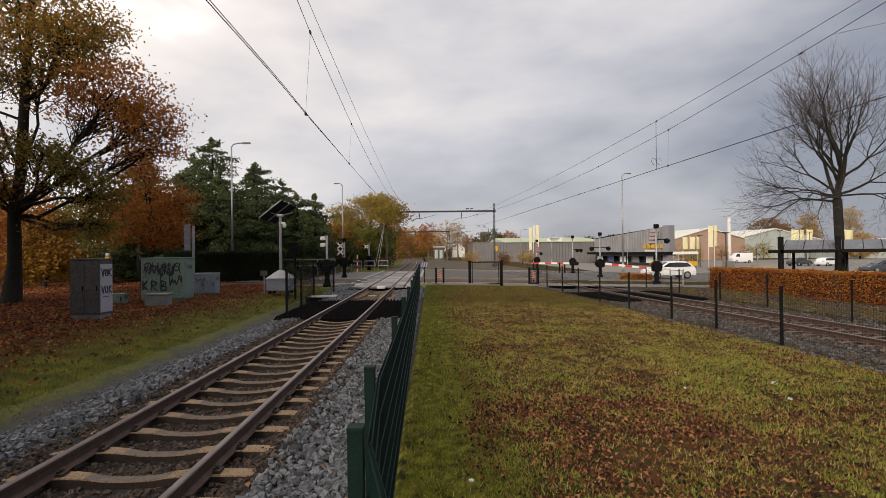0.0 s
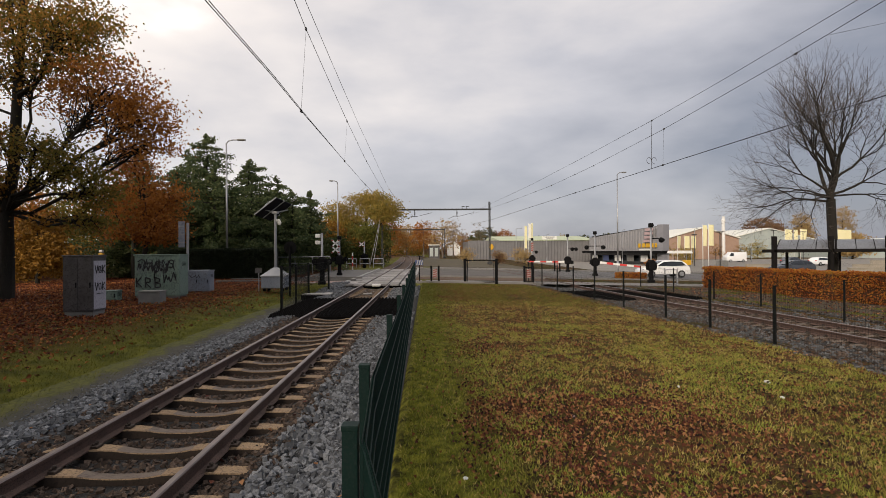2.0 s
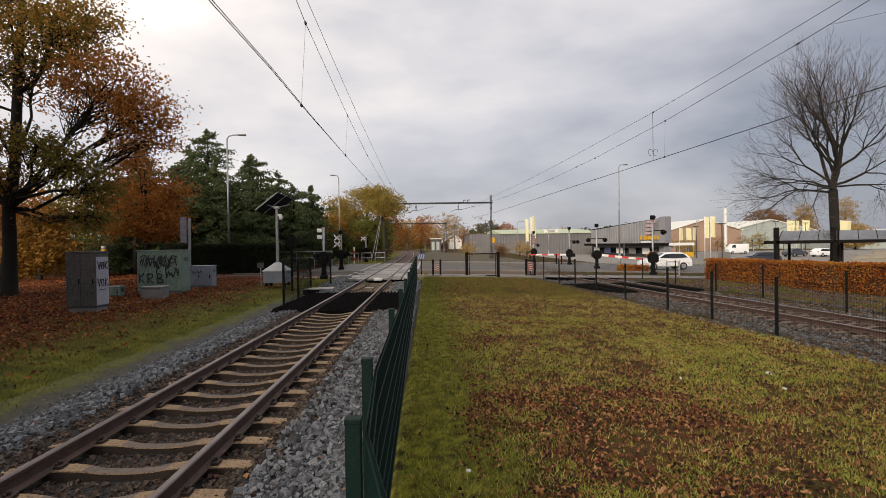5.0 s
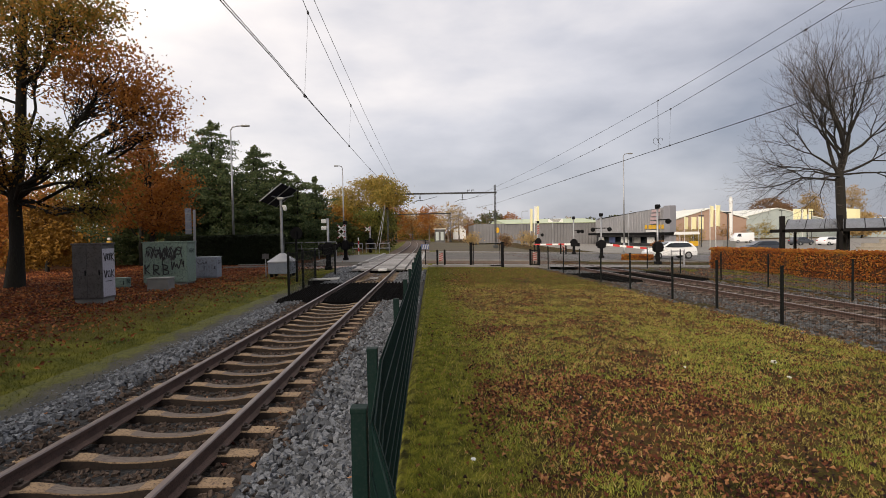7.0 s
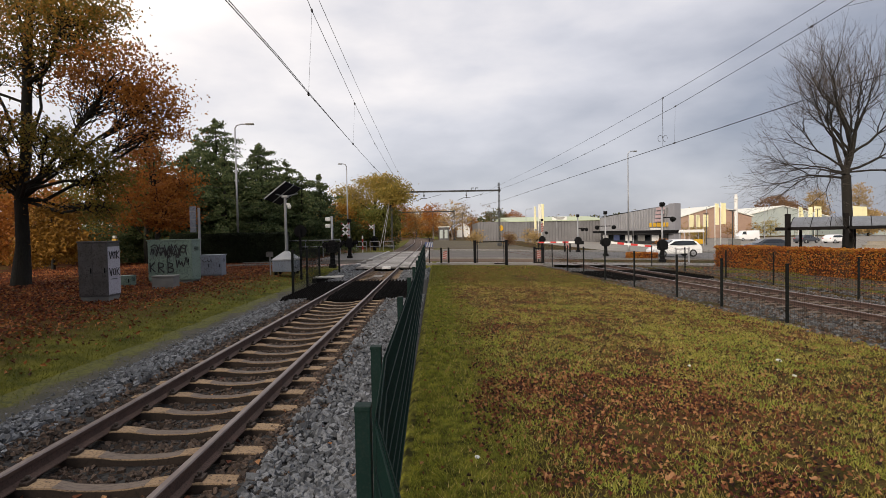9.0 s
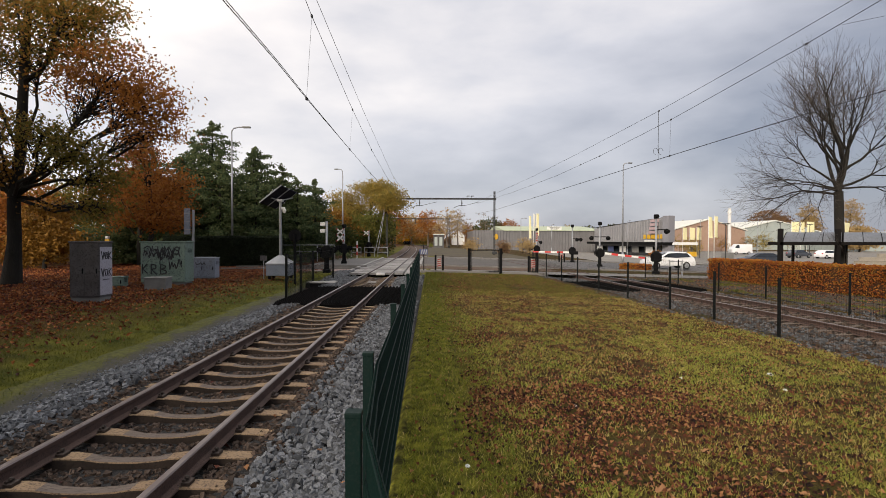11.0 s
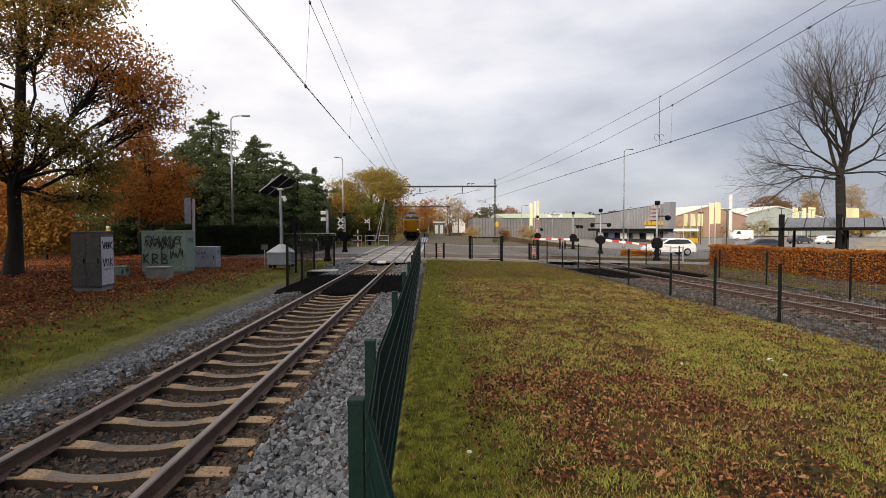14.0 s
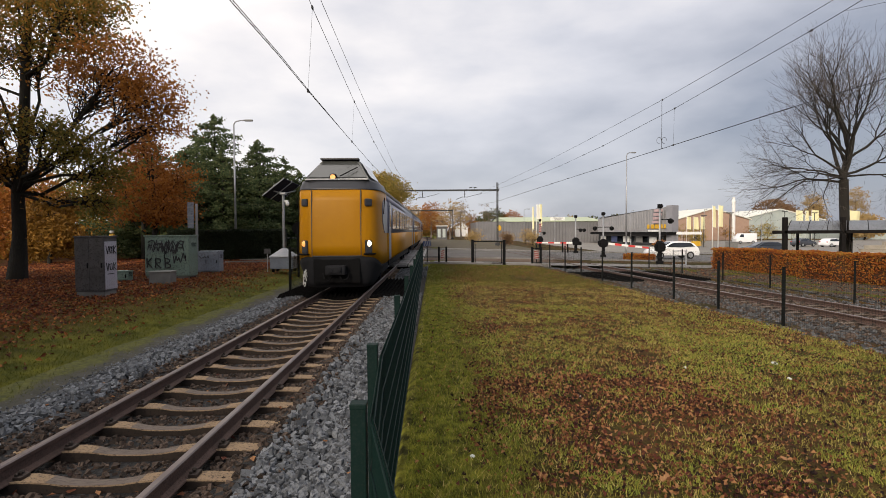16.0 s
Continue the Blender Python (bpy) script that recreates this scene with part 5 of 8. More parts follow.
def bare_tree(base, height, trunk_r, label):
    """A leafless tree grown by repeated forking; the twigs turn upwards."""
    t = thing("bare_tree", label, "tree", *base)
    thick, thin, fine = [], [], []
    rng = np.random.default_rng(21)

    def fork(p, d, L, r, lvl, pull=0.09):
        n = 3
        q = p
        for i in range(n):
            d2 = d + rng.normal(size=3) * 0.11 + np.array([0, 0, pull])
            d2 /= np.linalg.norm(d2)
            q2 = q + d2 * L / n
            ra, rb = r * (1 - 0.25 * i / n), r * (1 - 0.25 * (i + 1) / n)
            (thick if lvl < 2 else thin if lvl < 4 else fine).append((q, q2, ra, rb))
            if lvl >= 2 and i < n - 1 and rng.random() < 0.75:
                s = rng.normal(size=3)
                s -= d2 * s.dot(d2)
                s /= np.linalg.norm(s)
                e = d2 * 0.6 + s * 0.8
                if lvl < 5:
                    fork(q2, e / np.linalg.norm(e), L * rng.uniform(0.4, 0.62), rb * 0.5, max(lvl + 1, 3), pull)
            q, d = q2, d2
        if lvl >= 6:
            return
        k = 3 if lvl in (1, 2) else 2
        a0 = rng.uniform(0, 6.28)
        u = np.cross(d, [0.3, 0.2, 1.0])
        u /= np.linalg.norm(u)
        v = np.cross(d, u)
        for j in range(k):
            a = a0 + 2 * math.pi * j / k
            sp = rng.uniform(0.3, 0.62)
            e = d + (u * math.cos(a) + v * math.sin(a)) * sp
            e /= np.linalg.norm(e)
            fork(q, e, L * rng.uniform(0.66, 0.86), r * 0.70 * (0.72 if k == 3 else 0.78), lvl + 1, pull)

    z0 = 6.0
    strands("trunk", [((0, 0, -0.3), (0, 0, 0.5), trunk_r * 1.5, trunk_r * 1.1), ((0, 0, 0.5), (0.05, 0, 2.4), trunk_r * 1.1, trunk_r), ((0.05, 0, 2.4), (-0.1, 0, z0), trunk_r, trunk_r * 0.95)], M["bark_bare"], t, 12)
    strands("leader", bend((-0.1, 0, z0), (0.25, 0.1, z0 + 2.4), trunk_r * 0.75, trunk_r * 0.35, 4, 0.06), M["bark_bare"], t, 10)
    for dz, az, el, L, r in ((-0.2, 178, 20, 2.2, 0.14), (0.4, 166, 38, 2.1, 0.13), (0.0, 150, 64, 2.6, 0.2), (0.2, 20, 62, 2.7, 0.21), (0.3, 2, 22, 2.6, 0.15), (0.6, 270, 52, 2.3, 0.16), (0.9, 90, 56, 2.2, 0.16), (2.2, 200, 76, 2.5, 0.2), (1.3, 195, 50, 2.15, 0.14), (1.2, 335, 46, 2.4, 0.15), (1.8, 50, 54, 2.3, 0.15), (1.7, 140, 54, 2.2, 0.14), (2.3, 20, 72, 2.5, 0.19), (0.0, 190, 5, 2.0, 0.11), (0.2, 356, 8, 2.4, 0.12), (0.1, 222, 8, 2.2, 0.11), (0.2, 150, 10, 2.0, 0.11)):
        start = np.array([-0.1 + 0.12 * dz, 0.03 * dz, z0 + dz])
        a, b = radians(az), radians(el)
        thick.clear()
        fork(start, np.array([math.cos(a) * math.cos(b), math.sin(a) * math.cos(b), math.sin(b)]), L * height / 12, r * 0.62, 1, 0.09 if el > 45 else 0.015 if el > 15 else -0.02)
        strands("limb", thick, M["bark_bare"], t, 6)
    tagged(strands("branchwork", thin, M["bark_bare"], t, 4), kind="stuff")
    tagged(strands("twig_mass", [(a, b, max(c, 0.005), max(d, 0.0035)) for a, b, c, d in fine], M["twig"], t, 3), kind="stuff")
    return t


bare_tree((27.2, 36.0, -0.8), 11.9, 0.29, "large bare tree with fine upswept twigs beside the shelter")


def thicket(label, x0, x1, y, depth, h, n, size, leaf, z=0.0):
    """Loose undergrowth that closes the view below the crowns."""
    x = rng.uniform(x0, x1, n)
    top = h * (0.75 + 0.25 * np.sin(x * 0.31 + y) + 0.2 * np.sin(x * 0.83 + 1.0))
    P = np.stack([x, y + rng.uniform(-0.5, 0.5, n) * depth, z + top * rng.uniform(0, 1, n) ** 0.8], 1)
    return tagged(leaves("undergrowth", P, size, leaf), label, "bushes", kind="stuff")


thicket("brown undergrowth beyond the railway curve", -60, -1, 205, 14, 5.5, 9000, 0.55, M["oak_leaf"])
thicket("russet undergrowth behind the far houses", -8, 32, 235, 14, 5.0, 7000, 0.6, M["far_brown"])
thicket("dark undergrowth under the roadside trees", -40, -5.8, 86, 10, 4.2, 14000, 0.3, M["dark_leaf"])
thicket("low distant woods on the horizon", 20, 120, 290, 20, 9.0, 9000, 0.9, M["dark_leaf"], -1.2)
thicket("golden undergrowth in the woodland edge", -48, -27.5, 46, 8, 3.4, 9000, 0.24, M["gold_leaf"])
thicket("golden undergrowth beside the dark hedge", -22.8, -19.5, 46, 6, 2.6, 1500, 0.24, M["oak_orange"])
thicket("dim leafy wall of the woodland behind the cabinets", -60, -22, 58, 10, 7.5, 16000, 0.3, M["dim_leaf"])


# clipped hedges
def hedge(name, label, p0, p1, w, h, z, n, size, leaf, core):
    t = thing(name, label, "hedge")
    p0, p1 = np.array(p0, float), np.array(p1, float)
    d = p1 - p0
    L = np.linalg.norm(d)
    d /= L
    nrm = np.array([d[1], -d[0]])
    bm = NB()
    c = (p0 + p1) / 2
    bx(bm, (c[0], c[1], z + h / 2 - 0.04), (L - 0.1, w - 0.16, h - 0.1), rz=math.degrees(math.atan2(d[1], d[0])), bevel=0.05)
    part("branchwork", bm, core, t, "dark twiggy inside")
    u, s, k = rng.uniform(0, L, n), rng.uniform(-0.5, 0.5, n) * w, rng.uniform(0, h, n)
    face = rng.random(n)
    s = np.where(face < 0.42, -w / 2 + rng.normal(size=n) * 0.04, np.where(face < 0.62, w / 2 + rng.normal(size=n) * 0.04, s))
    k = np.where(face > 0.62, h + rng.normal(size=n) * 0.035 - 0.02, k)
    wob = 0.05 * np.sin(u * 1.7) + 0.03 * np.sin(u * 4.3)
    P = np.stack([p0[0] + d[0] * u + nrm[0] * -(s + wob * np.sign(s)), p0[1] + d[1] * u + nrm[1] * -(s + wob * np.sign(s)), z + k + wob * 0.4], 1)
    leaves("foliage", P, size, leaf, t)
    return t


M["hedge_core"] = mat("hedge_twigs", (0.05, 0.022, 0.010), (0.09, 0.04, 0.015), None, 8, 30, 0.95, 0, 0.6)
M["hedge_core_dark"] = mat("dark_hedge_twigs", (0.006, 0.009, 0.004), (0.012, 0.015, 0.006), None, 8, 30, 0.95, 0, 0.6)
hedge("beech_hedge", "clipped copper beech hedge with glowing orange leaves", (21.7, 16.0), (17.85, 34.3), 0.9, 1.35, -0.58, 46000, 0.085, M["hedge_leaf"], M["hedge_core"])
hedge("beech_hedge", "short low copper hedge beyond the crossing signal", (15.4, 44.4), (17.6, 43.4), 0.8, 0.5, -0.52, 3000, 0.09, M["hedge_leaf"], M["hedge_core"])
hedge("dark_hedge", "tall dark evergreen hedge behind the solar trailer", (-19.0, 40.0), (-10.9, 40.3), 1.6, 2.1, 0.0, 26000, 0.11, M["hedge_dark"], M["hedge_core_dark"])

# ---- cabinets and trailer beside the trees ----
M["cab_grey"] = mat("cabinet_grey_paint", (0.055, 0.052, 0.052), (0.10, 0.096, 0.098), (0.035, 0.032, 0.03), 2.5, 22, 0.6, 0, 0.15)
M["cab_green"] = mat("cabinet_green_paint", (0.13, 0.20, 0.165), (0.19, 0.26, 0.22), (0.08, 0.11, 0.09), 2.0, 18, 0.6, 0, 0.15)
M["cab_blue"] = mat("cabinet_bluegrey_paint", (0.19, 0.22, 0.27), (0.25, 0.28, 0.33), (0.13, 0.14, 0.17), 2.5, 20, 0.6, 0, 0.15)
M["plinth"] = mat("cabinet_plinth", (0.20, 0.20, 0.19), (0.13, 0.13, 0.125), None, 3, 25, 0.9, 0, 0.4)
M["spray"] = mat("black_spray_paint", (0.012, 0.012, 0.014), (0.03, 0.03, 0.034), None, 9, 60, 0.6, 0, 0.0)
M["spray_pale"] = mat("pale_spray_paint", (0.20, 0.25, 0.24), (0.15, 0.19, 0.18), None, 9, 60, 0.6, 0, 0.0)


def cabinet(name, label, x0, y0, w, d, h, paint, doors, plinth=0.18, roof=0.05, rz=0):
    c = thing(name, label, "cabinet", x0, y0, -0.02, rz)
    bm = NB()
    bx(bm, (w / 2, d / 2, plinth / 2 - 0.05), (w * 0.95, d * 0.92, plinth + 0.1), bevel=0.015)
    part("plinth", bm, M["plinth"], c, "stained concrete plinth")
    bm = NB()
    bx(bm, (w / 2, d / 2, plinth + (h - plinth - roof) / 2), (w, d, h - plinth - roof), bevel=0.018)
    part("body", bm, paint, c)
    bm = NB()
    bx(bm, (w / 2, d / 2, h - roof / 2), (w * 1.05, d * 1.08, roof), bevel=0.015)
    part("roof", bm, paint, c)
    dw = (w - 0.06) / doors
    for i in range(doors):
        bm = NB()
        bx(bm, (0.03 + dw * (i + 0.5), -0.008, plinth + (h - plinth - roof) / 2), (dw - 0.02, 0.022, h - plinth - roof - 0.09), bevel=0.006)
        dr = part("door", bm, paint, c)
        bm = NB()
        bx(bm, (0.03 + dw * (i + 0.88), -0.03, h * 0.52), (0.03, 0.03, 0.16), bevel=0.006)
        part("handle", bm, M["black"], dr, "black swing handle")
    bm = NB()
    for k in range(5):
        bx(bm, (w + 0.006, d * 0.5, h * 0.82 - k * 0.035), (0.012, d * 0.5, 0.012))
    part("vent", bm, M["black"], c, "dark louvre slots")
    return c


def scrawl(parent, place, strokes, r, material, name="graffiti"):
    """Sprayed strokes lying on a face; place maps the (x, z) of a stroke onto it."""
    segs = []
    for st in strokes:
        pts = [place @ Vector((a, 0, b)) for a, b in st]
        segs += [(p, q, r, r) for p, q in zip(pts, pts[1:])]
    return strands(name, segs, material, parent, 5)


def squiggle(x0, z0, w, h, n, seed):
    rr = random.Random(seed)
    return [(x0 + w * i / n + rr.uniform(-0.3, 0.3) * w / n, z0 + rr.uniform(0, h)) for i in range(n + 1)]


a = cabinet("signal_cabinet", "tall grey relay cabinet with black tags on its side", -11.18, 17.2, 0.92, 0.68, 1.92, M["cab_grey"], 2)
bm = NB()
bx(bm, (0.922, 0.34, 0.99), (0.012, 0.64, 1.5), bevel=0.004)
part("side_panel", bm, mat("pale_side_panel", (0.42, 0.41, 0.47), (0.34, 0.33, 0.38), (0.26, 0.25, 0.28), 3, 25, 0.6, 0, 0.1), a, "pale grey-white side panel")
# tags on the lit side: the same short word twice, one above the other
side = Matrix.Translation((0.932, 0.05, 0)) @ Matrix.Rotation(math.pi / 2, 4, "Z")
WORD = [[(0.02, 0.26), (0.10, 0.0), (0.16, 0.24)], [(0.24, 0.02), (0.20, 0.2), (0.32, 0.22), (0.34, 0.03), (0.24, 0.02)], [(0.42, 0.26), (0.41, 0.0)], [(0.55, 0.24), (0.42, 0.12), (0.56, 0.0)]]
for z, k in ((1.35, 1.0), (0.82, 1.0)):
    scrawl(a, side @ Matrix.Translation((0.0, 0, z)), [[(p * k, q * k) for p, q in s] for s in WORD], 0.014, M["spray"])
scrawl(a, side @ Matrix.Translation((0, 0, 0.72)), [[(0.08, 0.0), (0.42, 0.0)]], 0.012, M["spray"])
b = cabinet("signal_cabinet", "wide green cabinet covered in black graffiti", -12.36, 23.6, 1.88, 0.85, 1.9, M["cab_green"], 2, 0.14)
front = Matrix.Translation((0, -0.03, 0))
KRB = [[(0.10, 0.52), (0.10, 0.92)], [(0.30, 0.94), (0.11, 0.72), (0.32, 0.52)], [(0.46, 0.50), (0.46, 0.92), (0.66, 0.88), (0.66, 0.74), (0.47, 0.70), (0.70, 0.48)], [(0.86, 0.50), (0.86, 0.92), (1.06, 0.86), (1.04, 0.74), (0.87, 0.71), (1.10, 0.64), (1.08, 0.52), (0.86, 0.50)]]
scrawl(b, front, KRB, 0.026, M["spray"])
scrawl(b, front, [squiggle(0.2, 1.15, 1.45, 0.55, 16, 3), squiggle(0.15, 1.3, 1.55, 0.4, 13, 5), squiggle(0.6, 1.05, 1.1, 0.6, 12, 9), squiggle(1.2, 0.65, 0.55, 0.5, 9, 2)], 0.024, M["spray"])
scrawl(b, front, [squiggle(0.12, 0.95, 1.2, 0.75, 14, 12), squiggle(0.1, 1.1, 0.6, 0.6, 9, 4)], 0.018, M["spray_pale"])
scrawl(b, front, [squiggle(0.15, 1.2, 1.2, 0.5, 22, 31), squiggle(0.7, 1.0, 0.7, 0.6, 14, 17)], 0.02, M["spray"])
c = cabinet("signal_cabinet", "low blue-grey cabinet with a small scribble", -11.62, 26.9, 1.1, 0.6, 1.1, M["cab_blue"], 2, 0.1)
scrawl(c, front, [squiggle(0.15, 0.72, 0.5, 0.16, 10, 8)], 0.014, M["spray"])
cabinet("cable_box", "low green cable box on the leaves", -13.05, 22.6, 0.5, 0.4, 0.46, M["cab_green"], 1, 0.06)
bm = NB()
bx(bm, (0.4, 0.3, 0.22), (0.8, 0.6, 0.5), bevel=0.03)
bx(bm, (0.4, 0.3, 0.49), (0.84, 0.64, 0.05), bevel=0.015)
ob = mesh_ob("concrete_block", bm, M["plinth"])
ob.matrix_basis = pose(-10.98, 21.2, -0.02, 0, 0, 4)
tagged(ob, "stained grey concrete block beside the green cabinet", "block")

# solar-powered camera trailer
t = thing("solar_mast", "grey ballast box with a mast, solar panels and camera", "solar mast", -7.75, 28.4, 0.0)
bm = NB()
bx(bm, (0, 0, 0.40), (1.18, 1.1, 0.58), bevel=0.03)
part("ballast_box", bm, M["cab_blue"], t)
bm = NB()
prism(bm, ((-0.62, -0.03), (0.62, -0.03), (0.62, 0.02), (-0.62, 0.02)), -0.58, 0.58, "y")
vs = [bm.verts.new(p) for p in ((-0.62, -0.58, 0.02), (0.62, -0.58, 0.02), (0.62, 0.58, 0.02), (-0.62, 0.58, 0.02), (-0.1, -0.1, 0.42), (0.1, -0.1, 0.42), (0.1, 0.1, 0.42), (-0.1, 0.1, 0.42))]
for f in ((0, 1, 5, 4), (1, 2, 6, 5), (2, 3, 7, 6), (3, 0, 4, 7), (4, 5, 6, 7)):
    bm.faces.new([vs[i] for i in f])
o = part("lid", bm, M["galv"], t, "pyramid-shaped pale steel lid")
o.location.z = 0.72
for sx in (-0.45, 0.45):
    for sy in (-0.4, 0.4):
        bm = NB()
        bx(bm, (sx, sy, 0.05), (0.14, 0.14, 0.2), bevel=0.01)
        part("foot", bm, M["black"], t)
bm = NB()
tube(bm, (0, 0, 1.1), (0, 0, 3.95), 0.068, n=14)
bx(bm, (0, 0, 3.95), (0.3, 0.3, 0.12), bevel=0.02)
part("mast", bm, M["galv"], t, smooth=False)
M["solar"] = mat("solar_cell", (0.018, 0.02, 0.03), (0.03, 0.03, 0.04), None, 3, 30, 0.7, 0, 0.0, spec=0.1)
_u = Vector((1.176, -0.322, 0.83)).normalized()
_v = Vector((0.48, 1.168, -0.26))
_v = (_v - _u * _v.dot(_u)).normalized()
tilt = Matrix((_u, _v, _u.cross(_v))).transposed().to_4x4()
for off in (-0.335, 0.335):
    bm = NB()
    bx(bm, (0, 0, 0), (1.48, 0.62, 0.045), bevel=0.006)
    for k in range(1, 4):
        bx(bm, (-0.74 + 1.48 * k / 4, 0, 0), (0.02, 0.6, 0.05), mi=0)
    for e_ in (-0.31, 0.31):
        bx(bm, (0, e_, 0), (1.5, 0.02, 0.06), mi=1)
    pnl = part("solar_panel", bm, [M["solar"], M["galv"]], t, "dark solar panel seen from below")
    pnl.matrix_basis = Matrix.Translation((-0.1, 0, 4.12)) @ tilt @ pose(0, off, 0)
for s in (-1, 1):
    bm = NB()
    tube(bm, (0, 0, 3.95), (s * 0.55, s * 0.4, 4.12), 0.03, n=8)
    part("strut", bm, M["galv"], t)
bm = NB()
bx(bm, (0.18, -0.12, 3.55), (0.2, 0.12, 0.12), bevel=0.03)
ball(bm, (0.26, -0.2, 3.42), (0.10, 0.10, 0.13))
part("camera_dome", bm, M["white"], t, "white dome camera", True)
# small square notice on a stake beside the trailer
t = thing("notice_sign", "small grey square notice on a stake beside the mast", "sign", -8.55, 28.2, 0)
bm = NB()
tube(bm, (0, 0, -0.1), (0, 0, 0.95), 0.025, n=8)
part("stake", bm, M["galv"], t)
bm = NB()
bx(bm, (0, -0.03, 1.0), (0.34, 0.02, 0.26), bevel=0.006)
part("sign_plate", bm, M["cab_grey"], t)
# round sign seen from behind
t = thing("road_sign", "round road sign seen from its dark back", "sign", -6.75, 27.3, -0.1)
bm = NB()
tube(bm, (0, 0, -0.2), (0, 0, 2.35), 0.06, n=10)
part("pole", bm, M["black"], t)
bm = NB()
tube(bm, (0, 0.05, 2.25), (0, 0.08, 2.25), 0.31, n=28)
part("sign_plate", bm, M["black"], t)
# tall sign board seen from behind, between the trees
t = thing("sign_board", "tall grey sign board seen edge-on between trees", "sign", -13.5, 31.0, 0)
bm = NB()
tube(bm, (0.12, 0.1, -0.2), (0.16, 0.1, 3.6), 0.07, n=10)
part("pole", bm, M["galv"], t)
bm = NB()
bx(bm, (-0.14, 0, 2.95), (0.34, 0.05, 1.45), bevel=0.01)
part("board", bm, M["cab_blue"], t)
for k in range(3):
    bm = NB()
    bx(bm, (-0.14, -0.032, 2.5 + k * 0.45), (0.33, 0.012, 0.05))
    part("brace", bm, M["galv"], t)
t = thing("marker_post", "yellow marker post with a white cap by the cabinets", "post", -19.2, 33.0, 0)
bm = NB()
M["yellow"] = mat("yellow_paint", (0.62, 0.36, 0.02), (0.5, 0.28, 0.02), None, 3, 30, 0.5, 0, 0.0)
bx(bm, (0, 0, 0.95), (0.26, 0.2, 2.0), bevel=0.04)
part("post", bm, M["yellow"], t)
bm = NB()
bx(bm, (0, 0, 2.05), (0.2, 0.2, 0.16), bevel=0.05)
part("cap", bm, M["white"], t)


# ---- street lamps ----
def street_lamp(x, y, z, h, arm, label, r=0.09):
    t = thing("street_lamp", label, "street lamp", x, y, z)
    bm = NB()
    tube(bm, (0, 0, -0.2), (0, 0, 1.2), r * 1.3, n=10)
    tube(bm, (0, 0, 1.2), (0, 0, h - 0.25), r, r * 0.6, n=10)
    pts = [(arm * 0.02, 0, h - 0.25), (arm * 0.12, 0, h - 0.06), (arm * 0.4, 0, h + 0.02), (arm * 0.75, 0, h + 0.04)]
    pts = [(0, 0, h - 0.3)] + pts
    for p, q in zip(pts, pts[1:]):
        tube(bm, p, q, r * 0.55, n=8)
    part("pole", bm, M["galv"], t, "tapered grey steel pole", True)
    bm = NB()
    bx(bm, (arm * 0.9, 0, h + 0.02), (abs(arm) * 0.5, 0.24, 0.13), bevel=0.05)
    part("lantern", bm, M["plinth"], t, "flat grey lantern head")
    return t


street_lamp(-15.1, 42.0, 0, 10.4, 1.25, "tall street lamp with a curved arm above the hedge")
street_lamp(-9.95, 62.0, 0, 9.8, -0.8, "tall street lamp beside the wooded road")
street_lamp(21.8, 62.0, -0.65, 11.3, 0.9, "tall pale street lamp beyond the second track")
for x, y, h in ((36.0, 100, 6.4), (52.0, 105, 6.8), (71.0, 118, 7.0), (26.0, 118, 6.2)):
    street_lamp(x, y, -1.0, h, 0.5, "thin dark lamp post at the car park", 0.07)
street_lamp(20.5, 125, -0.6, 7.4, 1.2, "curved lamp post before the grey hall")

# ---- halls and houses beyond the second track ----
def siding(name, a, b):
    return mat(name, a, b, tuple(x * 0.8 for x in a), 0.35, 6, 0.55, 0.15, 0.1)


M["siding"] = siding("grey_corrugated_cladding", (0.145, 0.143, 0.148), (0.19, 0.187, 0.192))
# the same grey cladding with light painted in, for a wall turned from the sun
M["siding_lit"] = siding("grey_cladding_light_added", (0.22, 0.22, 0.23), (0.28, 0.28, 0.29))
M["tower"] = mat("pale_grey_panel", (0.24, 0.24, 0.26), (0.20, 0.20, 0.22), None, 0.6, 5, 0.5, 0.1, 0.0)
M["roof_green"] = mat("pale_green_roof", (0.36, 0.42, 0.26), (0.43, 0.48, 0.32), None, 0.3, 5, 0.5, 0, 0.0)
M["roof_pale"] = mat("pale_sheet_roof", (0.70, 0.70, 0.62), (0.60, 0.61, 0.56), None, 0.3, 5, 0.5, 0.0, 0.0)
M["brick_far"] = mat("red_brown_brick", (0.34, 0.225, 0.17), (0.29, 0.19, 0.142), (0.36, 0.265, 0.20), 1.0, 9, 0.85, 0, 0.1)
M["wall_pale"] = mat("pale_green_cladding", (0.36, 0.40, 0.38), (0.30, 0.345, 0.33), None, 0.5, 8, 0.6, 0, 0.0)
M["glass_dark"] = glass_mat("dark_window_glass", (0.02, 0.025, 0.03))
M["timber"] = mat("black_stained_timber", (0.006, 0.005, 0.005), (0.011, 0.01, 0.009), None, 3, 30, 0.85, 0, 0.2, spec=0.15)


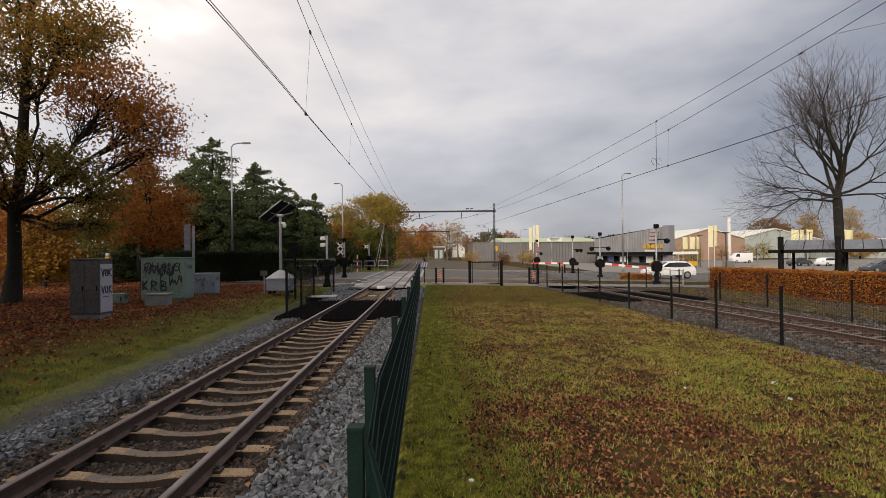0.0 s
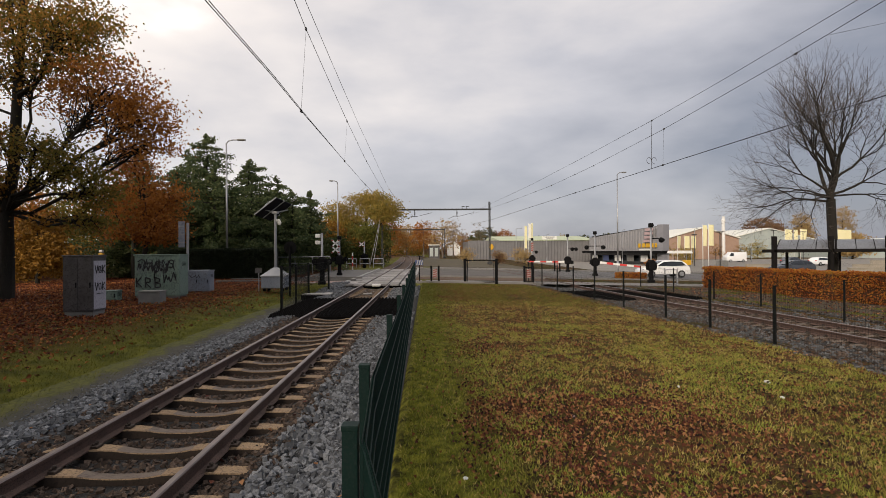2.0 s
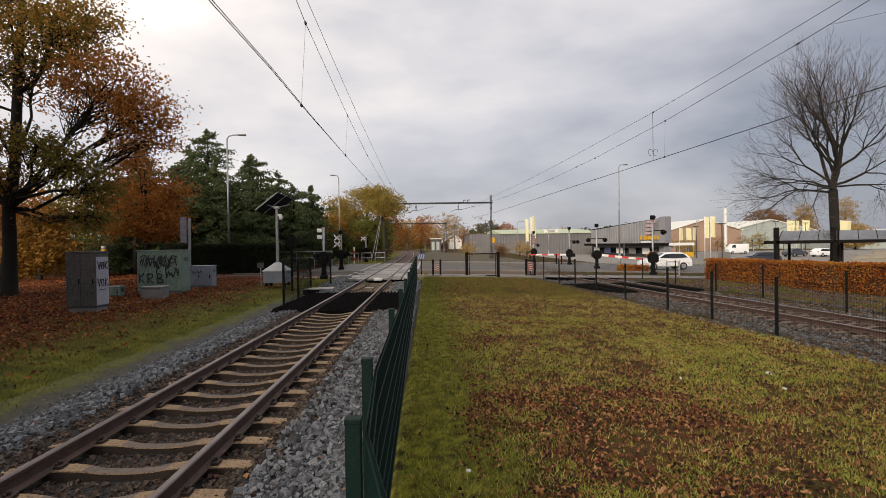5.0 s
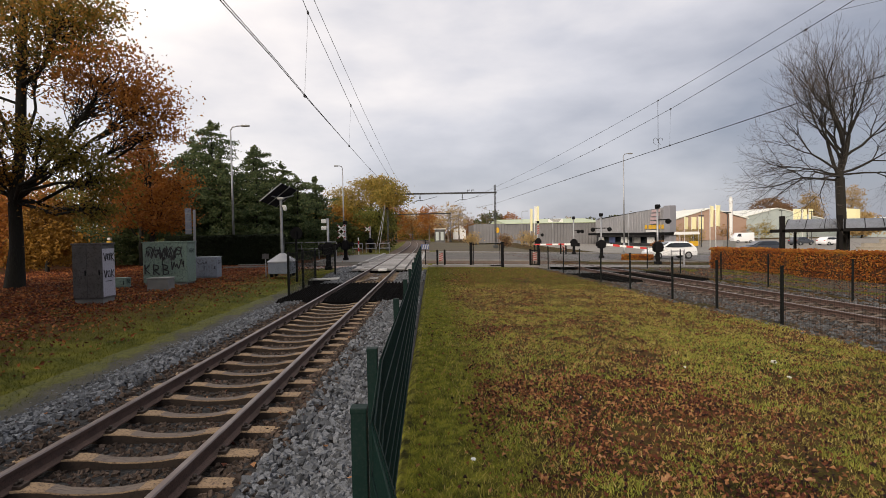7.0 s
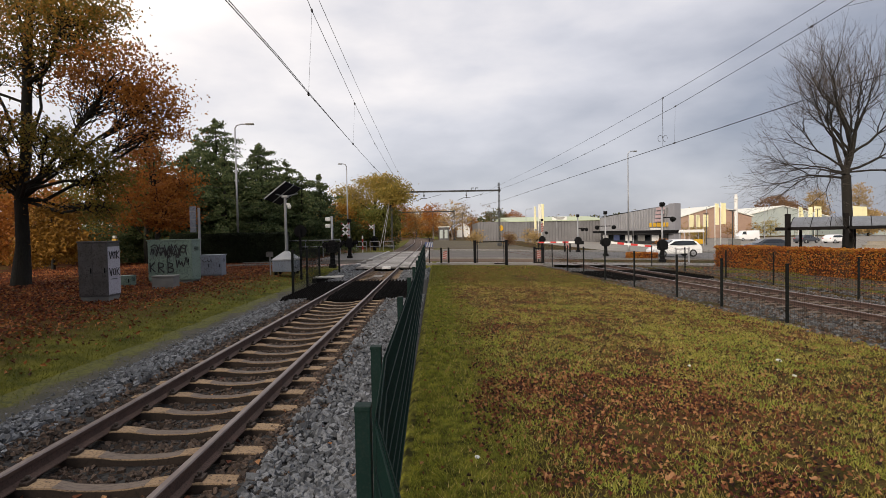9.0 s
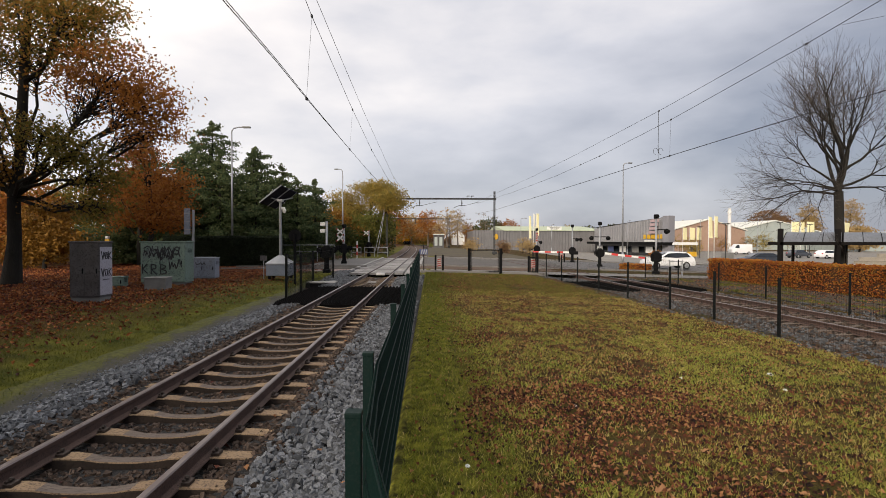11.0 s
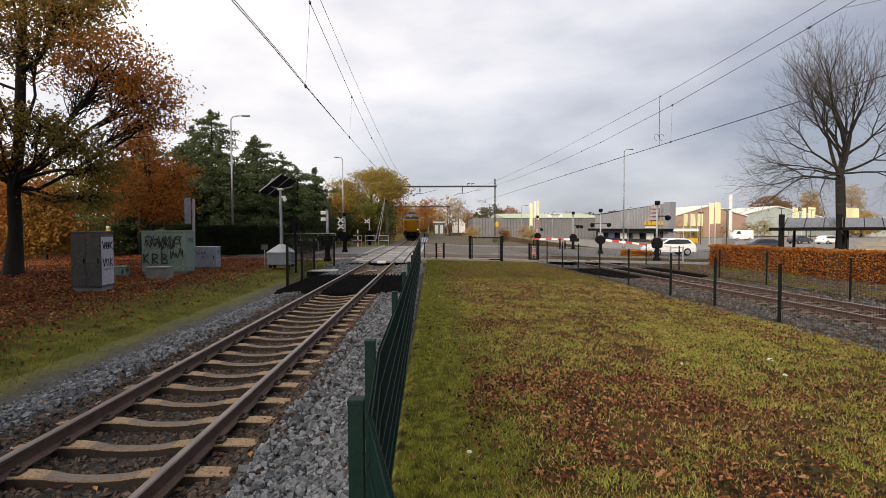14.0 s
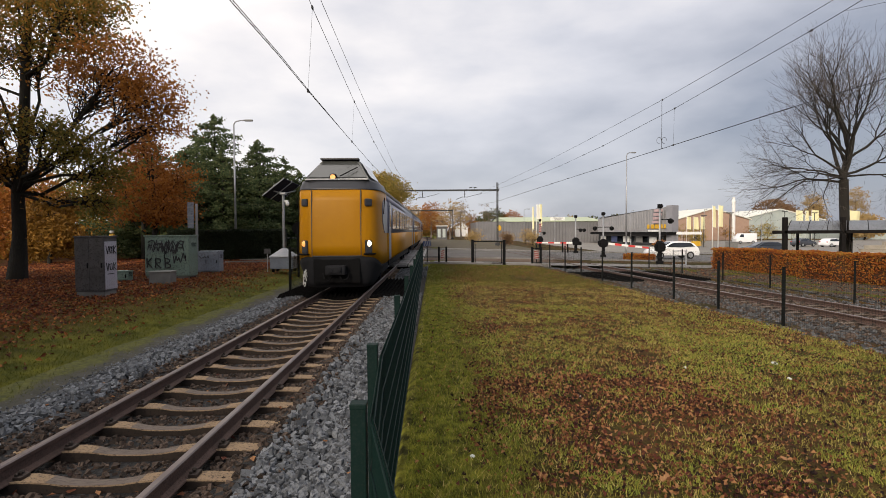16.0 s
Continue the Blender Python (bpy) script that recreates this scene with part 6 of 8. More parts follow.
def ribbed_wall(name, p0, p1, z0, z1, pitch, depth, material, parent, z2=None):
    """A wall of trapezoid ribs between two ground points."""
    p0, p1 = Vector((*p0, 0)), Vector((*p1, 0))
    d = p1 - p0
    L = d.length
    d.normalize()
    nrm = Vector((d.y, -d.x, 0))
    z2 = z1 if z2 is None else z2
    V, F = [], []
    n = int(L / pitch)
    for i in range(n):
        for u, o in ((0, 0), (0.35, 0), (0.5, depth), (0.85, depth)):
            p = p0 + d * (L * (i + u) / n) + nrm * o
            V += [(p.x, p.y, z0), (p.x, p.y, z1 + (z2 - z1) * (i + u) / n)]
    V += [(p1.x, p1.y, z0), (p1.x, p1.y, z2)]
    for i in range(len(V) // 2 - 1):
        F.append((2 * i, 2 * i + 2, 2 * i + 3, 2 * i + 1))
    return raw(name, V, F, material, parent)


h = thing("warehouse", "long low grey corrugated hall with a pale green roof", "building")
ribbed_wall("wall", (10.0, 132), (41.5, 132), -1.6, 4.15, 0.75, 0.12, M["siding"], h)
bm = NB()
bx(bm, (24.5, 142.2, 1.2), (28.9, 20, 5.6))
part("wall", bm, M["siding"], h)
bm = NB()
prism(bm, ((131.6, 4.15), (152, 5.6), (172, 4.2), (172, 4.1), (131.6, 4.05)), 17.5, 42.0, "x")
part("roof", bm, M["roof_green"], h, "pale green pitched roof")
bm = NB()
bx(bm, (30.3, 134.5, 4.75), (3.6, 0.2, 0.8), bevel=0.03)
p = part("sign_panel", bm, M["white"], h, "white sign panel with dark bars of writing")
for k in range(3):
    bm = NB()
    bx(bm, (30.3 + k * 0.05, 134.38, 4.97 - k * 0.22), (2.6 - k * 0.5, 0.03, 0.1))
    part("lettering_bar", bm, M["cab_grey"], p)
for x in (15.6,):
    bm = NB()
    ball(bm, (x, 131.75, 2.6), (0.55, 0.05, 0.7), 10, 8)
    part("mural_patch", bm, M["yellow"], h, "yellow painted patch")

h = thing("supermarket", "tall grey panelled supermarket with a dark canopy", "building")
P0, P1 = (37.7, 126.0), (43.8, 100.0)
# this left-facing wall gets the lightened copy to offset its shade
ribbed_wall("wall", P0, P1, 1.5, 4.45, 0.9, 0.1, M["siding_lit"], h, 6.3)
ribbed_wall("wall", P1, (57.0, 136.0), -1.5, 6.3, 0.9, 0.1, M["siding"], h)
bm = NB()
v = [bm.verts.new(p) for p in ((37.6, 126, 4.7), (43.8, 99.9, 6.3), (57, 136, 6.25), (48, 150, 4.7))]
bm.faces.new(v)
part("roof", bm, M["plinth"], h)
d = (Vector(P1) - Vector(P0)).normalized()
ang = math.degrees(math.atan2(d.y, d.x))
bm = NB()
bx(bm, (40.3, 112.6, 1.25), (27.5, 2.6, 0.5), rz=ang, bevel=0.05)
part("canopy", bm, M["black"], h, "dark flat entrance canopy")
bm = NB()
bx(bm, (41.1, 113.2, 0.0), (26.5, 0.3, 2.4), rz=ang)
part("shopfront", bm, M["glass_dark"], h, "dark glazed shop front")
for k, c in ((0, "white"), (1, "blue"), (2, "white"), (3, "plinth"), (4, "white")):
    bm = NB()
    q = Vector(P0).lerp(Vector(P1), 0.12 + 0.17 * k)
    bx(bm, (q.x - 0.4, q.y, 0.0), (2.2, 0.1, 1.2), rz=ang)
    part("poster", bm, M[c], h)
for k, w in enumerate((0.55, 0.75, 0.95, 0.7, 0.8)):
    bm = NB()
    q = Vector(P0).lerp(Vector(P1), 0.735 + 0.05 * k)
    bx(bm, (q.x - 0.28, q.y, 2.55), (w * 1.25, 0.12, 0.8), rz=ang, bevel=0.05)
    part("logo_shape", bm, M["yellow"], h, "plain yellow logo shape")
bm = NB()
q = Vector(P0).lerp(Vector(P1), 0.8)
bx(bm, (q.x - 0.3, q.y, 1.75), (3.4, 0.1, 0.35), rz=ang)
part("logo_bar", bm, M["white"], h)
bm = NB()
bx(bm, (43.9, 100.6, 2.45), (1.5, 1.5, 7.9), rz=20, bevel=0.05)
part("corner_tower", bm, M["tower"], h, "grey corner tower with pink panels")
M["pink"] = mat("faded_pink_panel", (0.42, 0.30, 0.30), (0.36, 0.26, 0.27), None, 1, 9, 0.6, 0, 0.0)
for k in range(4):
    bm = NB()
    bx(bm, (42.3, 104.0 - 0.3 * k, 3.4 + k * 0.72), (2.4, 0.12, 0.5), rz=ang)
    part("panel", bm, M["pink"], h)


def shed(name, label, x0, x1, y, depth, z0, eave, ridge, wall, roof, windows=0):
    """A gabled hall, its ridge running away from the road."""
    h = thing(name, label, "building")
    xm = (x0 + x1) / 2
    bm = NB()
    prism(bm, ((x0, z0), (x1, z0), (x1, eave), (xm, ridge), (x0, eave)), y, y + depth, "y")
    part("wall", bm, wall, h)
    for a, b in ((x0, xm), (xm, x1)):
        bm = NB()
        za, zb = (eave, ridge) if a == x0 else (ridge, eave)
        prism(bm, ((a - (0.5 if a == x0 else 0), za), (b + (0.5 if b == x1 else 0), zb), (b + (0.5 if b == x1 else 0), zb + 0.25), (a - (0.5 if a == x0 else 0), za + 0.25)), y - 0.5, y + depth + 0.5, "y")
        part("roof", bm, roof, h)
    for i in range(windows):
        wx = x0 + (x1 - x0) * (i + 0.5) / windows
        bm = NB()
        bx(bm, (wx, y - 0.04, eave * 0.45), ((x1 - x0) / windows * 0.4, 0.1, eave * 0.5), bevel=0.02)
        part("window", bm, M["glass_dark"], h)
    return h


shed("hall", "brick hall with a pale pitched roof", 67.4, 87.9, 152, 30, -1.3, 4.5, 7.6, M["brick_far"], M["roof_pale"], 0)
shed("hall", "pale green hall with a white pitched roof", 95, 123.6, 172, 40, -1.3, 4.4, 8.0, M["wall_pale"], M["roof_pale"], 0)
shed("hall", "low pale hall at the end of the car park", 118, 150, 150, 20, -1.3, 2.6, 4.2, M["wall_pale"], M["roof_pale"], 6)
t = thing("chimney", "slim white chimney between the halls", "chimney", 82.6, 150.3, -1.2)
bm = NB()
tube(bm, (0, 0, 0), (0, 0, 10.6), 0.46, n=14)
tube(bm, (0, 0, 10.6), (0, 0, 11.2), 0.62, 0.4, n=14)
tube(bm, (0, 0, 11.2), (0, 0, 11.9), 0.4, n=14)
part("shaft", bm, M["white"], t)
# relay hut and white house beyond the crossing
h = thing("relay_hut", "small brick relay hut with a flat roof by the track", "hut", 0.6, 130, 0)
bm = NB()
bx(bm, (1.2, 1, 1.5), (2.5, 2.2, 3.2), bevel=0.03)
part("wall", bm, M["cab_grey"], h)
bm = NB()
bx(bm, (1.2, 1, 3.15), (2.9, 2.6, 0.18), bevel=0.02)
part("roof", bm, M["roof_pale"], h)
for x in (0.55, 1.7):
    bm = NB()
    bx(bm, (x, -0.13, 1.45), (0.7, 0.06, 2.0), bevel=0.01)
    part("door", bm, M["wall_pale"], h)
shed("white_house", "white gabled house behind the far trees", 7.4, 11.6, 190, 9, 0, 3.2, 5.0, M["white"], M["brick_far"], 0)


# ---- flags ----
M["flag"] = leaf_mat("pale_yellow_flag_cloth", ((0.80, 0.73, 0.36), (0.86, 0.82, 0.55), (0.84, 0.79, 0.48)), 0.7, 0.35)
M["flag_white"] = leaf_mat("white_flag_cloth", ((0.82, 0.80, 0.70), (0.84, 0.83, 0.74), (0.8, 0.8, 0.72)), 0.7, 0.35)
flags = []


def flag(x, y, z, top, hgt, wid, label, phase, white=False):
    f = thing("flag_pole", label, "flag", x, y, z)
    bm = NB()
    tube(bm, (0, 0, -0.2), (0, 0, top), 0.06, 0.04, n=8)
    part("pole", bm, M["white"], f, smooth=True)
    V, F = [], []
    nx, nz = 8, 6
    for j in range(nz + 1):
        for i in range(nx + 1):
            u, w = i / nx, j / nz
            V.append((0.06 + wid * u, 0.16 * wid * math.sin(u * 5 + w * 2 + phase) * u, -hgt * w - 0.1 * u * wid))
    k = nx + 1
    for j in range(nz):
        for i in range(nx):
            F.append((j * k + i, j * k + i + 1, (j + 1) * k + i + 1, (j + 1) * k + i))
    V += [(a, b + 0.012, c) for a, b, c in V]
    n0 = (nx + 1) * (nz + 1)
    F += [tuple(n0 + q for q in f_[::-1]) for f_ in F]
    cloth = raw("flag_cloth", V, F, M["flag_white"] if white else M["flag"], f, True)
    cloth.location = (0, 0, top - 0.1)
    flags.append((cloth, top - 0.1, phase))
    return f


for i, (x, y, top, hh, ww, wh) in enumerate(((38.3, 75, 6.4, 2.9, 0.5, False), (39.1, 75, 6.5, 2.9, 0.6, False), (50.0, 108, 5.7, 2.4, 0.8, False), (51.4, 108, 5.7, 2.4, 0.9, False), (52.8, 108, 5.7, 2.4, 0.9, False),
                                             (17.9, 100, 6.9, 4.1, 0.45, False), (18.7, 100, 7.3, 2.6, 0.4, True), (19.2, 100, 7.4, 4.0, 0.45, False), (73.2, 110, 7.0, 2.5, 1.3, False), (75.1, 110, 6.9, 2.4, 0.7, False), (76.4, 110, 7.0, 2.5, 1.2, False), (56.6, 74, 5.7, 2.3, 1.5, False))):
    flag(x, y, -0.03 * min(x, 40), top, hh, ww, "pale yellow banner flag on a white pole" if not wh else "white banner flag on a white pole", i * 1.3, wh)


# ---- timber bicycle shelter beside the bare tree ----
s = thing("bicycle_shelter", "black timber shelter with curved translucent roof sheets", "shelter", 0, 0, 0)
SY, SZ = 33.4, -0.75
for x in (21.55, 25.15, 28.8):
    bm = NB()
    bx(bm, (x, SY, SZ + 1.7), (0.24, 0.24, 3.45), bevel=0.02)
    part("post", bm, M["timber"], s)
    bm = NB()
    bx(bm, (x + 2.6, SY + 2.7, SZ + 1.5), (0.14, 0.14, 3.1), bevel=0.02)
    part("post", bm, M["timber"], s)
bm = NB()
bx(bm, (25.2, SY - 0.02, 1.76), (8.8, 0.2, 0.2), bevel=0.015)
part("beam", bm, M["timber"], s)
bm = NB()
bx(bm, (28.2, SY + 2.7, 2.40), (8.6, 0.12, 0.12), bevel=0.015)
part("beam", bm, M["timber"], s)
M["poly"] = mat("grey_translucent_sheet", (0.11, 0.118, 0.128), (0.20, 0.21, 0.222), (0.06, 0.06, 0.06), 1.2, 9, 0.35, 0, 0.05)
for x0 in (21.7, 25.5):
    n, m = 8, 8
    V, F = [], []
    for lift in (0.0, 0.012):
        for b in range(m + 1):
            v = b / m
            for a in range(n + 1):
                V.append((x0 + 3.7 * a / n + 2.0 * v, SY + 2.6 * v, 1.86 + 0.62 * math.sin(math.pi / 2 * v) + lift))
    q = (n + 1) * (m + 1)
    for b in range(m):
        for a in range(n):
            k = b * (n + 1) + a
            F += [(k, k + n + 1, k + n + 2, k + 1), (q + k, q + k + 1, q + k + n + 2, q + k + n + 1)]
    raw("roof_sheet", V, F, M["poly"], s, True)
    for u in (0.0, 0.34, 0.67, 1.0):
        bm = NB()
        for b in range(m):
            p0, p1 = [(x0 + 3.7 * u + 2.0 * v, SY + 2.6 * v, 1.885 + 0.62 * math.sin(math.pi / 2 * v)) for v in (b / m, (b + 1) / m)]
            tube(bm, p0, p1, 0.022, n=6)
        part("rib", bm, M["timber"], s)
bm = NB()
bx(bm, (26.5, SY + 1.2, SZ + 0.45), (4.6, 0.25, 0.9), bevel=0.02)
part("low_wall", bm, M["timber"], s)
for x, y, w, hh in ((29.3, 36.5, 1.25, 0.5),):
    bm = NB()
    bx(bm, (0, 0, 0.75), (w, 0.06, hh), bevel=0.01)
    for sx in (-0.35, 0.35):
        bx(bm, (sx, 0.02, 0.3), (0.05, 0.05, 0.7))
    ob = mesh_ob("sign_board", bm, M["white"])
    ob.matrix_basis = pose(x, y, -0.65)
    tagged(ob, "blank white board on two short legs", "sign")


# ---- cars ----
M["tyre"] = mat("tyre_rubber", (0.012, 0.012, 0.012), (0.02, 0.02, 0.02), None, 8, 60, 0.85, 0, 0.1)
M["car_white"] = mat("white_car_paint", (0.72, 0.73, 0.74), (0.66, 0.67, 0.68), None, 1, 20, 0.25, 0, 0.0, spec=0.6)
M["car_dark"] = mat("dark_blue_grey_car_paint", (0.06, 0.065, 0.078), (0.075, 0.082, 0.095), None, 1, 20, 0.2, 0.3, 0.0, spec=0.6)
M["tail"] = mat("tail_light_red", (0.35, 0.02, 0.02), (0.3, 0.02, 0.02), None, 5, 30, 0.3, 0, 0.0)


def car(name, label, paint, x, y, z, rz, L=4.3, H=1.48, W=1.78, van=False):
    """A car facing +x: lofted body, greenhouse with glass, four wheels, lights."""
    c = thing(name, label, "van" if van else "car", x, y, z, rz)
    if van:
        prof = [(-L / 2, 0.3), (-L / 2, H), (L * 0.28, H), (L * 0.4, H * 0.62), (L * 0.5, H * 0.5), (L / 2, 0.3)]
        win = [(L * 0.14, H * 0.62), (L * 0.14, H * 0.92), (L * 0.27, H * 0.92), (L * 0.365, H * 0.64)]
    else:
        prof = [(-L / 2, 0.28), (-L * 0.5, 0.62), (-L * 0.48, 0.92), (-L * 0.40, H * 0.86), (-L * 0.30, H * 0.985), (-L * 0.1, H), (L * 0.06, H * 0.97), (L * 0.24, H * 0.66), (L * 0.42, H * 0.57), (L * 0.485, H * 0.44), (L * 0.5, 0.30)]
        win = [(-L * 0.40, H * 0.70), (-L * 0.33, H * 0.91), (-L * 0.1, H * 0.93), (L * 0.05, H * 0.90), (L * 0.19, H * 0.68), (-L * 0.1, H * 0.655)]
    bm = NB()
    prism(bm, prof, -W / 2, W / 2, "y")
    for v in bm.verts:
        if v.co.z > H * 0.66:
            v.co.y *= 1 - 0.22 * min(1, (v.co.z / H - 0.66) / 0.34)
        elif v.co.z < 0.4:
            v.co.y *= 0.97
    es = [e for e in bm.edges]
    bmesh.ops.bevel(bm, geom=es, offset=0.045, segments=2, affect="EDGES", profile=0.6)
    part("body", bm, paint, c, smooth=True)
    for s in (-1, 1):
        bm = NB()
        prism(bm, win, s * W / 2 * 0.995, s * W / 2 * 0.90, "y")
        for v in bm.verts:
            k = 1 - 0.22 * max(0, min(1, (v.co.z / H - 0.66) / 0.34))
            v.co.y *= k
            if abs(v.co.y) > W / 2 * 0.9 * k:
                v.co.y += s * 0.01
        part("side_window", bm, M["glass_dark"], c)
        for wx in (-L * 0.31, L * 0.31):
            bm = NB()
            tube(bm, (wx, s * (W / 2 - 0.2), 0.31), (wx, s * (W / 2 + 0.015), 0.31), 0.32, n=22)
            w = part("wheel", bm, M["tyre"], c)
            bm = NB()
            tube(bm, (wx, s * (W / 2 + 0.01), 0.31), (wx, s * (W / 2 + 0.025), 0.31), 0.21, n=18)
            for k in range(5):
                a = 2 * math.pi * k / 5
                bx(bm, (wx + 0.1 * math.cos(a), s * (W / 2 + 0.028), 0.31 + 0.1 * math.sin(a)), (0.18, 0.012, 0.045), ry=-math.degrees(a))
            part("rim", bm, M["galv"], w)
        bm = NB()
        bx(bm, (-L * 0.475, s * W * 0.38, 0.85), (0.12, 0.3, 0.2), bevel=0.03)
        part("tail_light", bm, M["tail"], c)
        bm = NB()
        bx(bm, (L * 0.455, s * W * 0.36, 0.68), (0.16, 0.34, 0.14), bevel=0.04)
        part("headlight", bm, M["galv"], c)
        if not van:
            bm = NB()
            bx(bm, (L * 0.16, s * (W / 2 + 0.06), H * 0.64), (0.16, 0.16, 0.12), bevel=0.03)
            part("mirror", bm, paint, c)
    if not van:
        bm = NB()
        prism(bm, ((L * 0.075, H * 0.95), (L * 0.235, H * 0.69), (L * 0.25, H * 0.70), (L * 0.09, H * 0.965)), -W * 0.36, W * 0.36, "y")
        part("windscreen", bm, M["glass_dark"], c)
    return c


car("parked_car", "white hatchback waiting at the crossing", M["car_white"], 21.05, 48.5, -0.60, 182, 4.35, 1.52)
moving_car = car("moving_car", "dark estate car driving up to the crossing queue", M["car_dark"], 38.6, 64.0, -1.05, 180, 4.7, 1.5)
car("parked_car", "dark car on the car park", M["car_dark"], 64.6, 95.0, -1.18, 20, 4.3, 1.45)
car("parked_car", "white car on the car park", M["car_white"], 67.6, 92.0, -1.18, 15, 4.3, 1.45)
car("camper_van", "white box van with grey patterned side", M["car_white"], 67.3, 118.0, -1.2, 178, 4.4, 2.2, 1.9, True)
car("white_van", "white van parked behind the cabinets", M["car_white"], -31.5, 58.0, 0.0, 4, 5.2, 2.1, 1.9, True)
# sales stall with a white awning beside the flags
t = thing("market_stall", "small stall with a white awning and yellow front", "stall", 43.0, 92, -1.2)
bm = NB()
prism(bm, ((-1.8, 2.3), (1.8, 2.3), (1.6, 2.75), (-1.6, 2.75)), -1, 1, "y")
part("awning", bm, M["white"], t)
bm = NB()
bx(bm, (0.9, -0.6, 0.75), (1.4, 0.5, 0.8), bevel=0.04)
part("counter", bm, M["yellow"], t)
for sx in (-1.6, 1.6):
    for sy in (-0.9, 0.9):
        bm = NB()
        tube(bm, (sx, sy, 0), (sx, sy, 2.4), 0.05, n=8)
        part("post", bm, M["galv"], t)
for x, y, c_ in ((47.0, 86, "plinth"), (37.0, 88, "white")):
    bm = NB()
    bx(bm, (0, 0, 0.55), (1.6, 0.9, 1.1), bevel=0.05)
    bx(bm, (0, 0, 1.13), (1.7, 1.0, 0.06), bevel=0.02)
    ob = mesh_ob("container", bm, M[c_])
    ob.matrix_basis = pose(x, y, -1.2, 0, 0, 12)
    tagged(ob, {"plinth": "grey lidded container at the car park", "white": "white lidded container at the car park"}[c_], "container")
# soil between the second track and the hedge
V, F = [], []
ys = [10 + 1.5 * i for i in range(17)]
for y in ys:
    a, b = right_x(y) + 2.75, 21.7 - (y - 16.0) * 0.2104 - 0.3
    for k in range(7):
        x = a + (b - a) * k / 6
        V.append((x, y, -0.03 * x + 0.02 + 0.03 * noise.noise((x, y, 0))))
for j in range(len(ys) - 1):
    for k in range(6):
        F.append((j * 7 + k, j * 7 + k + 1, j * 7 + k + 8, j * 7 + k + 7))
tagged(raw("verge_3", V, F, M["soil_verge"], smooth=True), "mossy brown soil strip in front of the hedge", "verge", kind="structure")
# low clutter about the car park
M["sand_wall"] = mat("pale_sand_wall", (0.34, 0.30, 0.24), (0.27, 0.24, 0.19), (0.2, 0.18, 0.15), 1.2, 14, 0.85, 0, 0.2)
for x, y, w, hh in ((42.0, 56.5, 5.5, 0.5), (55.0, 66, 7.0, 0.55), (66.0, 78, 9.0, 0.6), (84.0, 95, 12.0, 0.7), (52.0, 84, 5.0, 0.5)):
    bm = NB()
    bx(bm, (0, 0, hh / 2), (w, 0.5, hh), bevel=0.04)
    bx(bm, (0, 0, hh + 0.04), (w + 0.1, 0.6, 0.08), bevel=0.02)
    ob = mesh_ob("planter_wall", bm, M["sand_wall"])
    ob.matrix_basis = pose(x, y, -1.17, 0, 0, 8)
    tagged(ob, "low sand-coloured wall at the car park", "wall", "walls about the car park")
for x, y, hh in ((38.0, 70, 4.2), (58.0, 90, 5.0), (70.0, 100, 5.0), (47.0, 95, 4.5), (90.0, 118, 5.2)):
    t = thing("lamp_post", "thin dark lamp post on the car park", "lamp post", x, y, -1.2, group="lamp posts on the car park")
    bm = NB()
    tube(bm, (0, 0, -0.1), (0, 0, hh + 1.0), 0.07, 0.05, n=8)
    part("pole", bm, M["gantry"], t)
    bm = NB()
    bx(bm, (0, 0, hh + 1.05), (0.9, 0.3, 0.12), bevel=0.03)
    part("lamp_head", bm, M["gantry"], t)
# car park surface
tagged(sheet("car_park", [20, 24, 28, 32, 36, 40, 60, 100, 150], [66, 90, 120, 148], lambda x, y: -0.03 * min(x, 40), mat("sandy_paving", (0.24, 0.22, 0.19), (0.165, 0.155, 0.14), (0.13, 0.12, 0.11), 0.25, 8, 0.85, 0, 0.1), 0.014), "pale paved car park in front of the halls", "car park", kind="structure")
# shrubs before the grey hall
for x, y, hh, lm in ((13.5, 100, 2.0, "far_gold"), (6.0, 88, 2.0, "far_gold"), (11.0, 84, 2.3, "far_brown"), (16.5, 92, 2.6, "far_gold"), (46, 96, 3.0, "olive_leaf"), (54, 118, 4.5, "olive_leaf"), (62, 130, 4.0, "olive_leaf"), (84, 140, 5.0, "olive_leaf"), (33, 80, 1.4, "rust_leaf"), (8.9, 118, 3.0, "far_gold"), (16.0, 96, 3.0, "far_gold"), (78, 146, 4.5, "gold_leaf"), (92, 150, 5.5, "olive_leaf"), (98, 160, 5.0, "olive_leaf"), (104, 158, 5.5, "olive_leaf"), (71, 146, 4.0, "olive_leaf"), (86, 148, 4.5, "gold_leaf")):
    tree("shrub", "loose autumn shrub on the rough grass", (x, y, -0.03 * min(x, 40)), hh * 0.5, 0.06, [((0, 0, hh * 0.6), (hh * 0.4, hh * 0.4, hh * 0.36), 500), ((hh * 0.2, 0, hh * 0.35), (hh * 0.4, hh * 0.3, hh * 0.3), 300)], 0.17, M[lm], M["bark"], twigs=14, spread=0.25, group="roadside shrubs")

